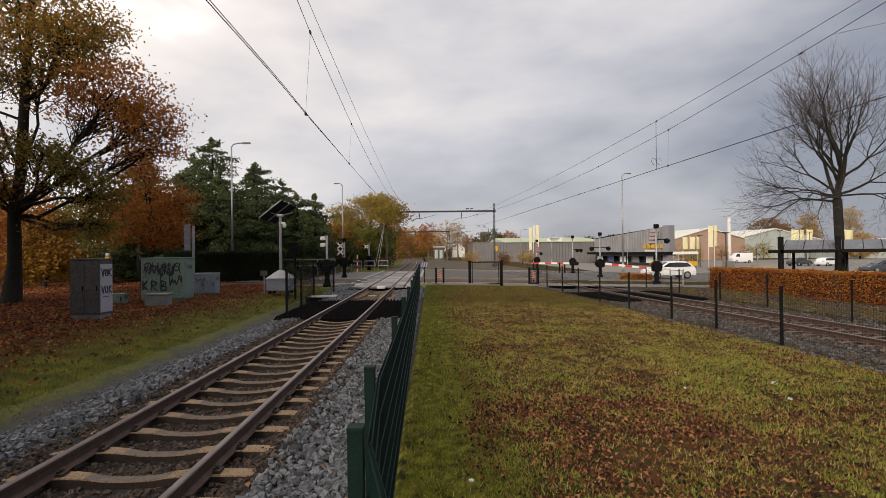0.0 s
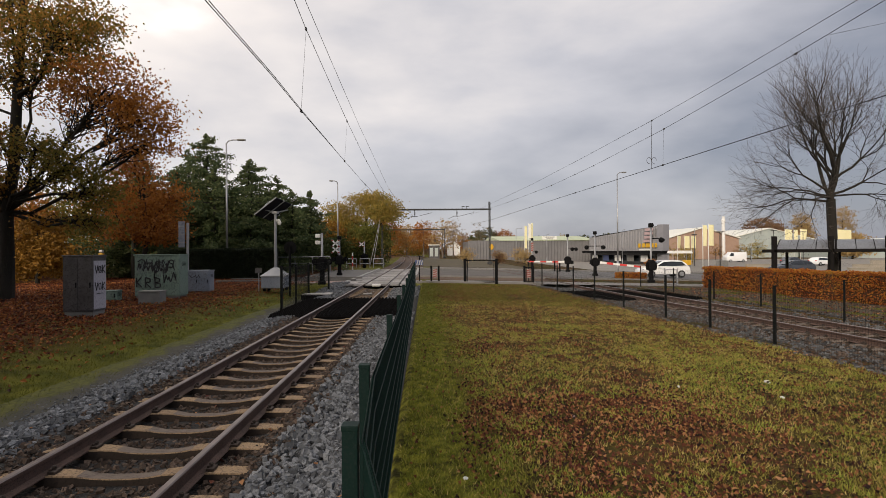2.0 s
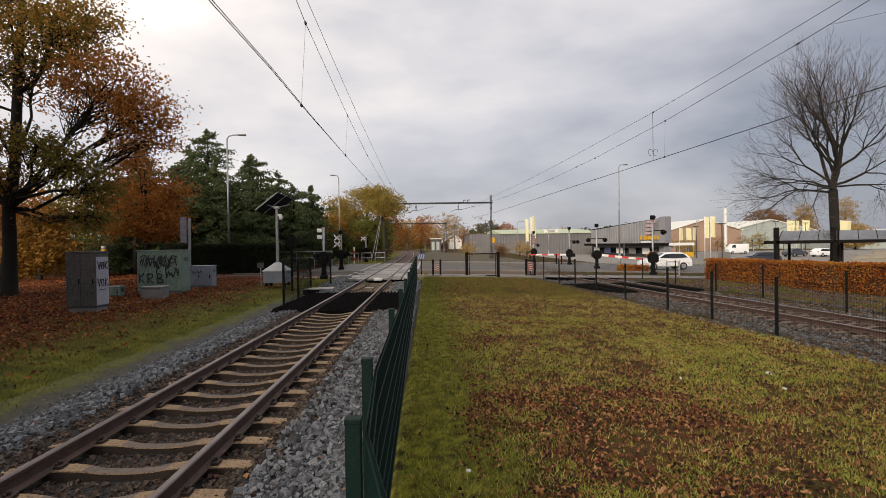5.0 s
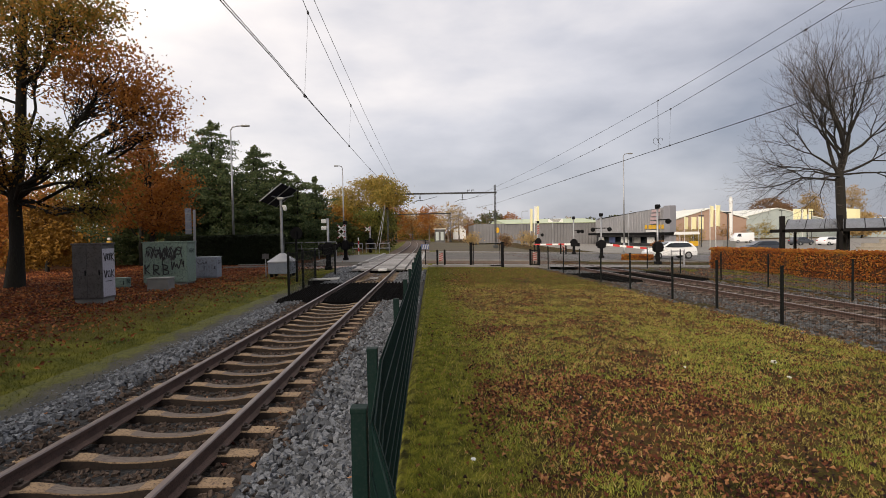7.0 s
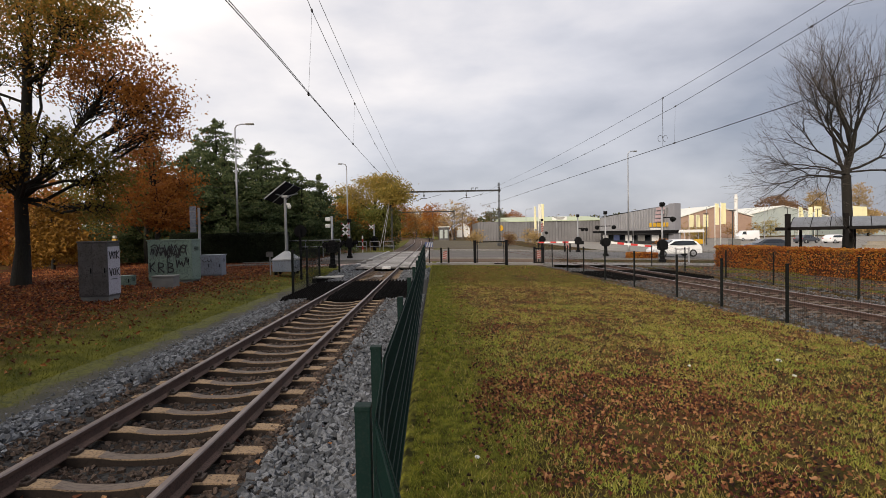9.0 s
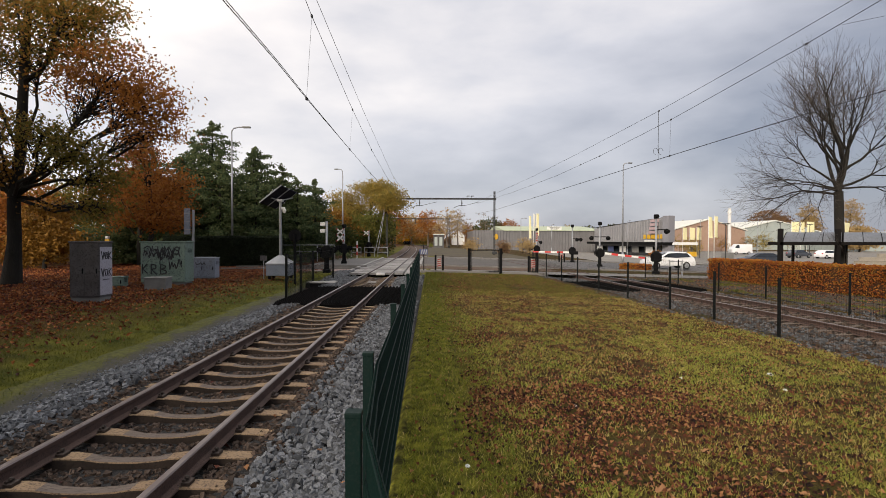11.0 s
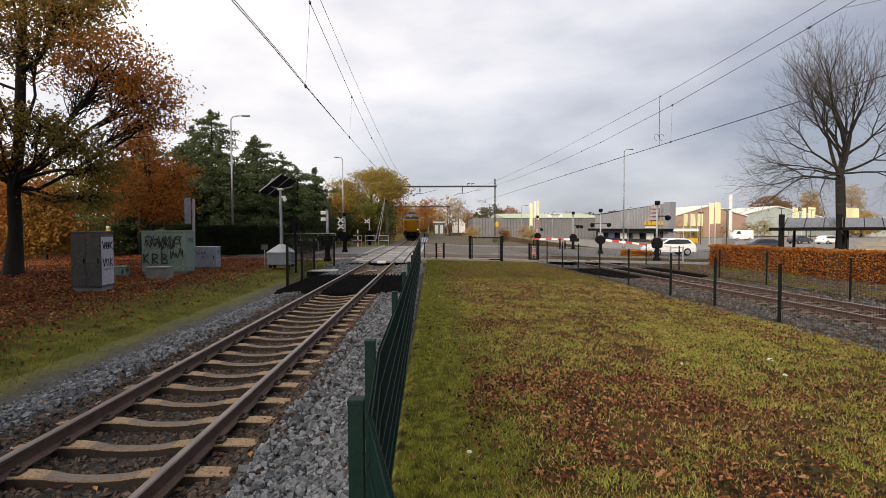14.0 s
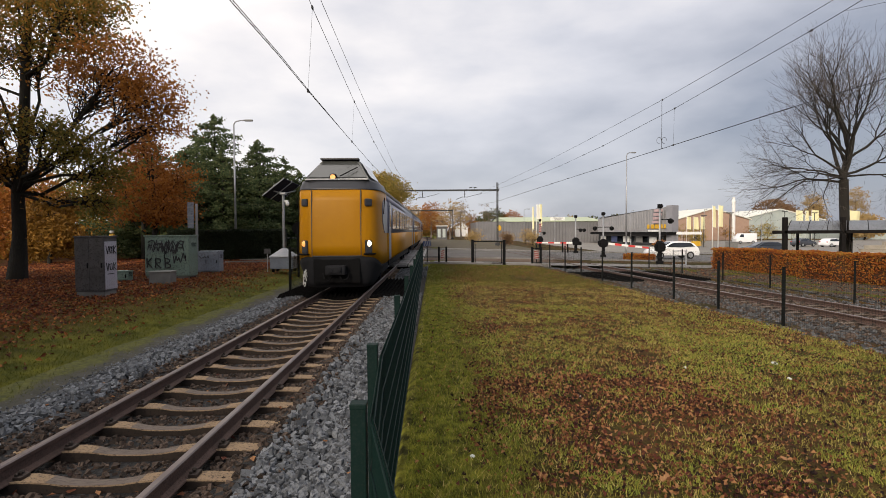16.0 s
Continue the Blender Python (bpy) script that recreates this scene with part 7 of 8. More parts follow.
# ---- electric train ----
M["train_yellow"] = mat("train_yellow_paint", (0.40, 0.178, 0.004), (0.32, 0.138, 0.004), (0.36, 0.160, 0.008), 0.9, 7, 0.42, 0, 0.02, spec=0.15)
M["train_blue"] = mat("train_greyblue_band", (0.19, 0.20, 0.26), (0.16, 0.17, 0.22), None, 0.6, 9, 0.35, 0, 0.0, spec=0.5)
M["train_roof"] = mat("train_roof_grey", (0.11, 0.115, 0.11), (0.15, 0.15, 0.145), (0.07, 0.07, 0.066), 1.0, 12, 0.6, 0, 0.1)
M["train_black"] = mat("train_black_band", (0.026, 0.028, 0.034), (0.036, 0.038, 0.046), None, 2, 20, 0.4, 0, 0.02)
M["train_skirt"] = mat("train_dark_skirt", (0.013, 0.0138, 0.016), (0.024, 0.024, 0.027), None, 2, 20, 0.75, 0, 0.1, spec=0.1)
M["train_glass"] = glass_mat("train_window_glass", (0.03, 0.033, 0.04), 0.08)
M["screen_glass"] = glass_mat("windscreen_glass", (0.06, 0.064, 0.063), 0.2)
M["headlight"] = glow_mat("lit_headlight", (1.0, 0.84, 0.5), 5.0)
M["headlight_dim"] = glow_mat("dim_headlight", (1.0, 0.45, 0.14), 0.5)


def loft(name, rings, material, parent, close=True, caps=(True, True), smooth=True, label=""):
    bm = NB()
    R = [[bm.verts.new(p) for p in r] for r in rings]
    k = len(R[0])
    for a, b in zip(R, R[1:]):
        for i in range(k if close else k - 1):
            bm.faces.new((a[i], a[(i + 1) % k], b[(i + 1) % k], b[i]))
    if close:
        if caps[0]:
            bm.faces.new(R[0][::-1])
        if caps[1]:
            bm.faces.new(R[-1])
    bmesh.ops.recalc_face_normals(bm, faces=bm.faces)
    return part(name, bm, material, parent, label, smooth)


# plan of the nose: half width at each distance behind the front
NOSE = ((0.0, 0.45), (0.015, 0.72), (0.05, 0.90), (0.12, 1.05), (0.24, 1.17), (0.45, 1.27), (0.8, 1.345), (1.3, 1.39), (2.4, 1.40))


def sweep(y):
    """How far the lower edge of the yellow drops from the front to the sides."""
    u = min(1.0, max(0.0, y / 0.9))
    return 0.30 * u * u * (3 - 2 * u)


def nose_shell(name, low, high, material, parent, label="", rows=6, bulge=0.0, grow_=0.0):
    """A band of the rounded nose. low and high give (height, setback, narrowing) at a distance behind the front."""
    bm = NB()
    outline = [(-w, y) for y, w in NOSE[::-1]] + [(w, y) for y, w in NOSE]
    V = []
    for j in range(rows + 1):
        u = j / rows
        ring = []
        for x, y in outline:
            (z0, b0, n0), (z1, b1, n1) = low(y), high(y)
            back = b0 + (b1 - b0) * u - bulge * math.sin(math.pi * u)
            nar = n0 + (n1 - n0) * u
            ring.append(bm.verts.new((x * (1 - nar) * (1 + grow_), y + back * max(0.0, 1 - y / 2.4) - grow_, z0 + (z1 - z0) * u)))
        V.append(ring)
    for a, b in zip(V, V[1:]):
        for i in range(len(outline) - 1):
            bm.faces.new((a[i], a[i + 1], b[i + 1], b[i]))
    bm.faces.new(V[0])
    bm.faces.new(V[-1][::-1])
    bmesh.ops.recalc_face_normals(bm, faces=bm.faces)
    return part(name, bm, material, parent, label, True)


def train_car(name, label, front, L=26.4):
    """Local +y runs back along the train; the front end is at y = 0."""
    c = thing(name, label, "train")
    y0 = 2.4 if front else 0.25
    # lower side, window band, upper side, roof
    def shell(nm, pts, material, lab=""):
        rings = []
        for y in (y0, L):
            rings.append([(x, y, z) for x, z in pts])
        return loft(nm, rings, material, c, label=lab)
    low = [(-1.36, 0.9), (-1.40, 1.0), (-1.415, 1.5), (-1.41, 1.92), (1.41, 1.92), (1.415, 1.5), (1.40, 1.0), (1.36, 0.9)]
    band = [(-1.41, 1.92), (-1.40, 2.5), (-1.37, 3.05), (1.37, 3.05), (1.40, 2.5), (1.41, 1.92)]
    top = [(-1.37, 3.05), (-1.33, 3.3), (1.33, 3.3), (1.37, 3.05)]
    roof = [(-1.33, 3.3), (-1.18, 3.58), (-0.85, 3.74), (-0.4, 3.8), (0.4, 3.8), (0.85, 3.74), (1.18, 3.58), (1.33, 3.3)]
    shell("lower_side", low, M["train_yellow"], "yellow lower body side")
    shell("window_band", band, M["train_blue"], "blue-grey window band")
    shell("upper_side", top, M["train_blue"])
    shell("roof", roof, M["train_roof"], "dirty grey roof")
    for s in (-1, 1):
        for i in range(9):
            yy = (4.8 if front else 3.0) + i * 2.25
            if yy > L - 3.2:
                continue
            bm = NB()
            bx(bm, (s * 1.40, yy + 0.85, 2.5), (0.03, 1.75, 0.86), bevel=0.01)
            part("window", bm, M["train_glass"], c)
        for yy in ((3.35, L - 2.0) if front else (1.6, L - 1.8)):
            bm = NB()
            bx(bm, (s * 1.415, yy, 2.0), (0.025, 0.95, 2.1), bevel=0.01)
            d = part("door", bm, M["train_blue"], c)
            bm = NB()
            bx(bm, (s * 1.432, yy, 2.55), (0.02, 0.5, 0.8), bevel=0.01)
            part("door_window", bm, M["train_glass"], d)
    bm = NB()
    bx(bm, (0, (y0 + L) / 2, 0.72), (2.3, L - y0 - 7.5, 0.42), bevel=0.04)
    part("underframe", bm, M["train_skirt"], c, "dark underfloor equipment")
    for yb in (4.2, L - 4.0):
        bm = NB()
        for s in (-1, 1):
            bx(bm, (s * 1.05, yb, 0.55), (0.16, 3.2, 0.26), bevel=0.04)
        bx(bm, (0, yb, 0.55), (2.0, 0.6, 0.25), bevel=0.04)
        b = part("bogie", bm, M["train_skirt"], c)
        for dy in (-1.25, 1.25):
            for s in (-1, 1):
                bm = NB()
                tube(bm, (s * 0.70, yb + dy, 0.46), (s * 0.83, yb + dy, 0.46), 0.46, n=24)
                part("wheel", bm, M["train_skirt"], b)
    if not front:
        bm = NB()
        bx(bm, (0, 0.1, 2.2), (2.2, 0.4, 2.6), bevel=0.05)
        part("gangway", bm, M["train_skirt"], c)
        return c
    # the nose
    nose_shell("nose", lambda y: (1.20 - sweep(y), 0.0, 0.0), lambda y: (3.3, 0.05, 0.02), M["train_yellow"], c, "rounded yellow nose with worn paint", bulge=0.03)
    nose_shell("black_band", lambda y: (3.3, 0.05, 0.015), lambda y: (3.62 - 0.05 * min(1, y), 0.22, 0.075), M["train_black"], c, "dark band above the nose", grow_=0.004)
    nose_shell("skirt", lambda y: (0.2 + 0.42 * (y / 2.4) ** 1.3, 0.22, 0.17), lambda y: (1.2 - sweep(y), 0.02, 0.0), M["train_skirt"], c, "dark curved skirt and snow plough", bulge=0.05)
    # door seams of the front gangway
    for x in (-0.77, 0.77):
        bm = NB()
        bx(bm, (x, 0.028, 2.25), (0.022, 0.05, 2.08))
        part("door_seam", bm, M["train_black"], c)
    bm = NB()
    bx(bm, (0, 0.004, 1.21), (1.52, 0.03, 0.03))
    part("door_seam", bm, M["train_black"], c)
    # cab on the roof
    bm = NB()
    fr = [(-1.04, 0.30, 3.6), (1.04, 0.30, 3.6), (0.58, 0.98, 4.34), (-0.58, 0.98, 4.34)]
    bk = [(-1.16, 3.2, 3.6), (1.16, 3.2, 3.6), (0.70, 3.4, 4.30), (-0.70, 3.4, 4.30)]
    f = [bm.verts.new(p) for p in fr]
    k = [bm.verts.new(p) for p in bk]
    e_ = [bm.verts.new(p) for p in ((-1.0, 6.2, 3.68), (1.0, 6.2, 3.68))]
    for q in ((f[0], f[1], f[2], f[3]), (f[1], k[1], k[2], f[2]), (k[0], f[0], f[3], k[3]), (f[3], f[2], k[2], k[3]), (k[3], k[2], e_[1], e_[0]), (k[1], e_[1], k[2]), (k[0], k[3], e_[0])):
        bm.faces.new(q)
    bmesh.ops.recalc_face_normals(bm, faces=bm.faces)
    part("cab", bm, M["train_roof"], c, "grey raised driving cab")
    bm = NB()
    vs = [bm.verts.new(p) for p in ((-0.92, 0.37, 3.70), (0.92, 0.37, 3.70), (0.55, 0.91, 4.27), (-0.55, 0.91, 4.27))]
    bm.faces.new(vs)
    r = bmesh.ops.extrude_face_region(bm, geom=bm.faces[:])
    for v in [g for g in r["geom"] if isinstance(g, bmesh.types.BMVert)]:
        v.co += Vector((0, -0.02, 0.025))
    bmesh.ops.recalc_face_normals(bm, faces=bm.faces)
    part("windscreen", bm, M["screen_glass"], c, "grey reflecting windscreen")
    for s in (-1, 1):
        bm = NB()
        vs = [bm.verts.new(p) for p in ((s * 1.03, 0.55, 3.72), (s * 1.11, 2.4, 3.70), (s * 0.775, 2.5, 4.22), (s * 0.67, 1.10, 4.24))]
        bm.faces.new(vs)
        r = bmesh.ops.extrude_face_region(bm, geom=bm.faces[:])
        for v in [g for g in r["geom"] if isinstance(g, bmesh.types.BMVert)]:
            v.co += Vector((s * 0.02, 0, 0.012))
        bmesh.ops.recalc_face_normals(bm, faces=bm.faces)
        part("cab_side_window", bm, M["train_glass"], c)
    bm = NB()
    bx(bm, (0, 0.92, 4.36), (1.26, 0.3, 0.06), bevel=0.02)
    part("cab_visor", bm, M["train_black"], c)
    bm = NB()
    tube(bm, (0.1, 0.22, 3.74), (0.62, 0.55, 4.06), 0.018, n=6)
    part("wiper", bm, M["black"], c)
    bm = NB()
    bx(bm, (0, 0.27, 3.635), (2.0, 0.22, 0.05), bevel=0.02)
    part("cab_ledge", bm, M["galv"], c, "pale ledge under the windscreen")
    bm = NB()
    tube(bm, (-0.12, 0.42, 3.73), (-0.12, 0.20, 3.71), 0.11, n=14)
    h = part("top_light", bm, M["black"], c)
    bm = NB()
    tube(bm, (-0.12, 0.20, 3.71), (-0.12, 0.185, 3.71), 0.085, n=14)
    part("lens", bm, M["headlight_dim"], h, "lit amber lamp")
    for s in (-1, 1):
        bm = NB()
        bx(bm, (s * 1.0, 0.10, 2.9), (0.25, 0.09, 0.24), rz=s * 40, bevel=0.04)
        part("upper_light", bm, M["train_black"], c, "dark upper lamp housing")
        bm = NB()
        bx(bm, (s * 1.0, 0.075, 1.50), (0.24, 0.09, 0.42), rz=s * 40, bevel=0.04)
        hl = part("headlight", bm, M["train_black"], c, "headlight housing")
        bm = NB()
        ball(bm, (s * 1.0, 0.045, 1.60), (0.10, 0.05, 0.10), 14, 10)
        part("lens", bm, M["headlight"] if s > 0 else M["headlight_dim"], hl, "lit headlight lens")
        bm = NB()
        bx(bm, (s * 1.04, 0.09, 1.27), (0.40, 0.14, 0.05), rz=s * 40, bevel=0.02)
        part("step", bm, M["black"], c)
        # the window band starts in a curve behind the nose
        bm = NB()
        edge = [(2.42, 1.92), (1.45, 1.93), (1.22, 2.05), (1.08, 2.25), (1.02, 2.5), (1.05, 2.75), (1.16, 2.95), (1.36, 3.05), (2.42, 3.05)]
        prism(bm, edge, s * 1.25, s * 1.39, "x")
        for v in bm.verts:
            if abs(v.co.x) > 1.3:
                v.co.x = s * (1.378 + 0.028 * min(1, (v.co.y - 1.0) / 0.7) - 0.012 * max(0, v.co.z - 2.5))
        part("band_end", bm, M["train_blue"], c)
        bm = NB()
        tube(bm, (s * 1.4, 1.0, 2.55), (s * 1.44, 1.0, 3.1), 0.016, n=6)
        part("grab_rail", bm, M["black"], c)
    # coupler in its recess
    bm = NB()
    bx(bm, (0, 0.12, 0.74), (1.5, 0.2, 0.82), bevel=0.06)
    part("coupler_recess", bm, M["black"], c, "black coupler opening")
    bm = NB()
    bx(bm, (0, -0.12, 0.78), (0.62, 0.4, 0.3), bevel=0.05)
    bx(bm, (0, -0.30, 0.78), (0.42, 0.12, 0.22), bevel=0.04)
    tube(bm, (-0.12, -0.36, 0.8), (-0.12, -0.40, 0.8), 0.07, n=10)
    tube(bm, (0.12, -0.36, 0.8), (0.12, -0.40, 0.8), 0.07, n=10)
    part("coupler", bm, M["train_skirt"], c, "dark automatic coupler")
    for s in (-1, 1):
        pts = [(s * 0.42, -0.1, 0.68), (s * 0.36, -0.22, 0.5), (s * 0.2, -0.24, 0.45), (s * 0.12, -0.15, 0.6)]
        strands("hose", [(a, b, 0.022, 0.022) for a, b in zip(pts, pts[1:])], M["black"], c, 6)
    rr = random.Random(4)
    sp = []
    for i in range(12):
        a = Vector((-1.08 + rr.uniform(-0.05, 0.14), 0.20 + rr.uniform(0.0, 0.02), 0.50 + rr.uniform(-0.2, 0.3)))
        sp.append((a, a + Vector((rr.uniform(-0.05, 0.14), -0.02, rr.uniform(-0.25, 0.2))), 0.014, 0.014))
    strands("graffiti", sp, M["white"], c, 4)
    return c


train = [train_car("train_car", "yellow electric train car with a rounded driving nose", True)] + [train_car("train_car", "yellow and blue-grey coupled train car", False) for _ in range(2)]

# ---- loose stones, grass and fallen leaves ----
def stones(name, P, size, material, parent=None):
    """Angular crushed stones, a skewed block of twelve facets at each point."""
    n = len(P)
    P = np.asarray(P, float)
    base = np.array([(x_, y_, z_) for x_ in (-1, 1) for y_ in (-1, 1) for z_ in (-1, 1)], float) * np.array([0.72, 0.58, 0.48])
    q = rng.normal(size=(n, 4))
    q /= np.linalg.norm(q, axis=1, keepdims=True)
    w, x, y, z = q.T
    Rm = np.stack([np.stack([1 - 2 * (y * y + z * z), 2 * (x * y - z * w), 2 * (x * z + y * w)], 1), np.stack([2 * (x * y + z * w), 1 - 2 * (x * x + z * z), 2 * (y * z - x * w)], 1), np.stack([2 * (x * z - y * w), 2 * (y * z + x * w), 1 - 2 * (x * x + y * y)], 1)], 1)
    s = size * rng.uniform(0.55, 1.3, (n, 1, 1)) * rng.uniform(0.75, 1.15, (n, 1, 3))
    off = rng.uniform(-1, 1, size=(n, 8, 3)) * 0.34 * s * np.array([0.9, 0.8, 0.7])
    V = P[:, None, :] + np.einsum("nij,nkj->nki", Rm, base[None] * s + off)
    f = np.array([(0, 1, 3), (0, 3, 2), (4, 6, 7), (4, 7, 5), (0, 4, 5), (0, 5, 1), (2, 3, 7), (2, 7, 6), (0, 2, 6), (0, 6, 4), (1, 5, 7), (1, 7, 3)])
    F = (f[None] + np.arange(n)[:, None, None] * 8).reshape(-1, 3)
    return raw(name, V.reshape(-1, 3).tolist(), F.tolist(), material, parent)


def bed_height(bed, o):
    return np.interp(o, [b[0] for b in bed], [b[1] for b in bed])


def bed_points(bed, cx, zoff, y0, y1, o0, o1, n, clear, power=1.0, step=0.6):
    y = y0 + (y1 - y0) * rng.uniform(0, 1, n) ** power
    o = rng.uniform(o0, o1, n)
    k = ((y - clear) / step) % 1.0
    on_sleeper = ((k < 0.125 / step) | (k > 1 - 0.125 / step)) & (o < 1.08) & (o > -0.86)
    on_rail = np.abs(np.abs(o) - 0.753) < 0.06
    ok = ~(on_sleeper | on_rail)
    y, o = y[ok], o[ok]
    x = np.array([cx(v) for v in y]) + o
    return np.stack([x, y, bed_height(bed, o) + zoff + rng.uniform(-0.03, 0.036, len(o))], 1), o


P, o = bed_points(LEFT_BED, left_x, 0.0, 3.4, 17.85, -2.75, 2.55, 47000, 4.80, 1.3, SLEEPER_STEP)
mid = (np.abs(o) < 1.32) | ((o < 0) & (o > -1.55) & (rng.uniform(size=len(o)) < 0.6)) | ((o > 0) & (o < 1.6) & (rng.uniform(size=len(o)) < 0.5))
tagged(stones("loose_ballast", P[~mid], 0.043, M["stone"]), "loose grey crushed ballast stones beside the rails", "stones", kind="stuff")
tagged(stones("loose_ballast", P[mid] - np.array([0, 0, 0.022]), 0.036, M["stone_rust"]), "rust-stained ballast stones between the sleepers", "stones", kind="stuff")
P, o = bed_points(LEFT_BED, left_x, 0.0, -5.8, 3.4, -2.75, 2.55, 3500, 4.80, 1.0, SLEEPER_STEP)
tagged(stones("loose_ballast", P, 0.052, M["stone"]), "grey ballast stones further along the track", "stones", kind="stuff")
P, o = bed_points(LEFT_BED, left_x, 0.0, 24.0, 31.4, -2.75, 2.6, 5500, 24.3, 1.0, SLEEPER_STEP)
tagged(stones("loose_ballast", P, 0.045, M["stone"]), "grey ballast stones before the crossing deck", "stones", kind="stuff")
P = [(x, y, gravel_z(x, y) + random.uniform(0.0, 0.03)) for x, y in zip(rng.uniform(-5.85, -4.75, 2600), rng.uniform(27.2, 34.3, 2600))]
tagged(stones("loose_ballast", P, 0.045, M["stone"]), "grey gravel stones beside the crossing deck", "stones", kind="stuff")
P, o = bed_points(RIGHT_BED, right_x, RIGHT_Z, 7.5, 25.4, -4.15, 2.9, 19000, 8.5)
far_rust = (np.abs(o) <= 1.2) | (rng.uniform(size=len(o)) < 0.5)
tagged(stones("loose_ballast", P[~far_rust], 0.05, M["stone_dark"]), "grey ballast stones along the second track", "stones", kind="stuff")
tagged(stones("loose_ballast", P[far_rust], 0.045, M["stone_rust"]), "rusty ballast stones between the second rails", "stones", kind="stuff")
P, o = bed_points(RIGHT_BED, right_x, RIGHT_Z, 30.4, 34.0, -4.1, 2.9, 4000, 8.5)
tagged(stones("loose_ballast", P, 0.055, M["stone_dark"]), "grey ballast stones by the far crossing edge", "stones", kind="stuff")


def blades(name, P, h, w, material):
    n = len(P)
    P = np.asarray(P, float)
    a = rng.uniform(0, 6.283, n)
    d = np.stack([np.cos(a), np.sin(a), np.zeros(n)], 1)
    lean = rng.normal(size=(n, 3)) * np.array([0.55, 0.55, 0])
    hh = h * rng.uniform(0.5, 1.4, (n, 1))
    up = np.array([0, 0, 1.0])
    V = np.stack([P - d * w, P + d * w, P + lean * hh + up * hh], 1).reshape(-1, 3)
    F = (np.arange(n)[:, None] * 3 + np.arange(3)[None]).tolist()
    return raw(name, V.tolist(), F, material)


M["blade"] = leaf_mat("grass_blades", ((0.05, 0.047, 0.011), (0.17, 0.155, 0.030), (0.33, 0.285, 0.062), (0.55, 0.43, 0.19)), 0.7, 0.3, 2.2, 0.5)
M["blade_green"] = leaf_mat("fresh_grass_blades", ((0.10, 0.135, 0.021), (0.22, 0.265, 0.043), (0.38, 0.385, 0.075)), 0.7, 0.3, 2.5)
M["blade_moss"] = leaf_mat("mossy_grass_blades", ((0.04, 0.05, 0.008), (0.105, 0.115, 0.016), (0.20, 0.175, 0.034)), 0.7, 0.3, 2.5)
M["moss"] = leaf_mat("yellow_green_moss", ((0.034, 0.042, 0.007), (0.15, 0.17, 0.022), (0.34, 0.32, 0.046)), 0.8, 0.2, 6.0, 0.35)
M["fallen"] = leaf_mat("fallen_oak_leaves", ((0.016, 0.007, 0.006), (0.055, 0.016, 0.012), (0.105, 0.028, 0.018), (0.13, 0.050, 0.022), (0.19, 0.076, 0.030), (0.33, 0.165, 0.075)), 0.8, 0.1, 1.5, 0.8)
M["fallen_red"] = leaf_mat("fallen_red_leaves", ((0.03, 0.009, 0.008), (0.11, 0.027, 0.012), (0.24, 0.072, 0.022), (0.42, 0.18, 0.055)), 0.7, 0.1, 0.5, 0.5)


def field(n, x0, x1, y0, y1, keep, power=1.6):
    y = y0 + (y1 - y0) * rng.uniform(0, 1, n) ** power
    x = rng.uniform(x0, x1, n)
    out = []
    for a, b in zip(x, y):
        if keep(a, b):
            out.append((a, b, wavy(a, b)))
    return out


def in_grass(x, y):
    return -0.28 < x < right_x(y) - 4.0


def leafy(x, y):
    """How thick the leaves lie on the middle verge."""
    v = 0.40 + 0.85 * noise.noise((x * 0.5, y * 0.36, 7.0)) + 0.6 * noise.noise((x * 1.7, y * 1.2, 2.0)) + 0.5 * noise.noise((x * 4.5, y * 3.4, 12.0))
    v += 0.55 * math.exp(-((x - 1.05 - 0.06 * (y - 4)) / 0.95) ** 2) * math.exp(-((y - 5.5) / 4.2) ** 2)
    v += 0.4 * math.exp(-((x - 2.6) / 0.9) ** 2 - ((y - 4.2) / 0.6) ** 2)
    v += 0.10 * (y < 9)
    v -= 0.09 * max(0, x - 2.6) + 0.008 * max(0, y - 8)
    return v * min(1, max(0.15, (x - 0.05 + 0.25 * noise.noise((x * 2, y * 0.8, 61))) / 0.5))


def tuft(x, y):
    """Grass stands in tufts with bare soil between them."""
    return 0.55 + 1.1 * noise.noise((x * 5.5, y * 4.5, 40)) + 0.9 * noise.noise((x * 1.3, y * 1.0, 41))


tagged(blades("grass_blades", field(330000, -0.28, 9.0, 3.6, 22, lambda x, y: in_grass(x, y) and random.random() < tuft(x, y) * (1.15 - 0.7 * max(0, leafy(x, y))) * min(1, max(0.3, (x - 0.1) * 1.2))), 0.042, 0.005, M["blade"]), "short yellow-green grass blades on the verge", "grass", kind="stuff")
tagged(blades("grass_blades", field(90000, 0.6, 9.0, 3.6, 15, lambda x, y: in_grass(x, y) and noise.noise((x * 0.5, y * 0.45, 20)) + 0.9 * noise.noise((x * 2.6, y * 2.0, 23)) > 0.06 + 0.2 * (x < 2.2)), 0.05, 0.0055, M["blade_green"]), "patches of fresh green grass on the verge", "grass", kind="stuff")
tagged(blades("grass_blades", field(60000, -14.5, -5.85, 7.0, 30, lambda x, y: random.random() < (x + 14.5) / 7.5 * (1 if x < -6.45 else 0.35 + noise.noise((x * 1.6, y * 1.2, 5)))), 0.05, 0.006, M["blade_moss"]), "mossy grass blades beside the gravel path", "grass", kind="stuff")
tagged(blades("grass_blades", field(70000, -0.28, 8.0, 20, 33, lambda x, y: in_grass(x, y) and random.random() < 0.75 - noise.noise((x * 0.9, y * 0.5, 31)), 1.0), 0.05, 0.008, M["blade_moss"]), "rough grass towards the crossing", "grass", kind="stuff")
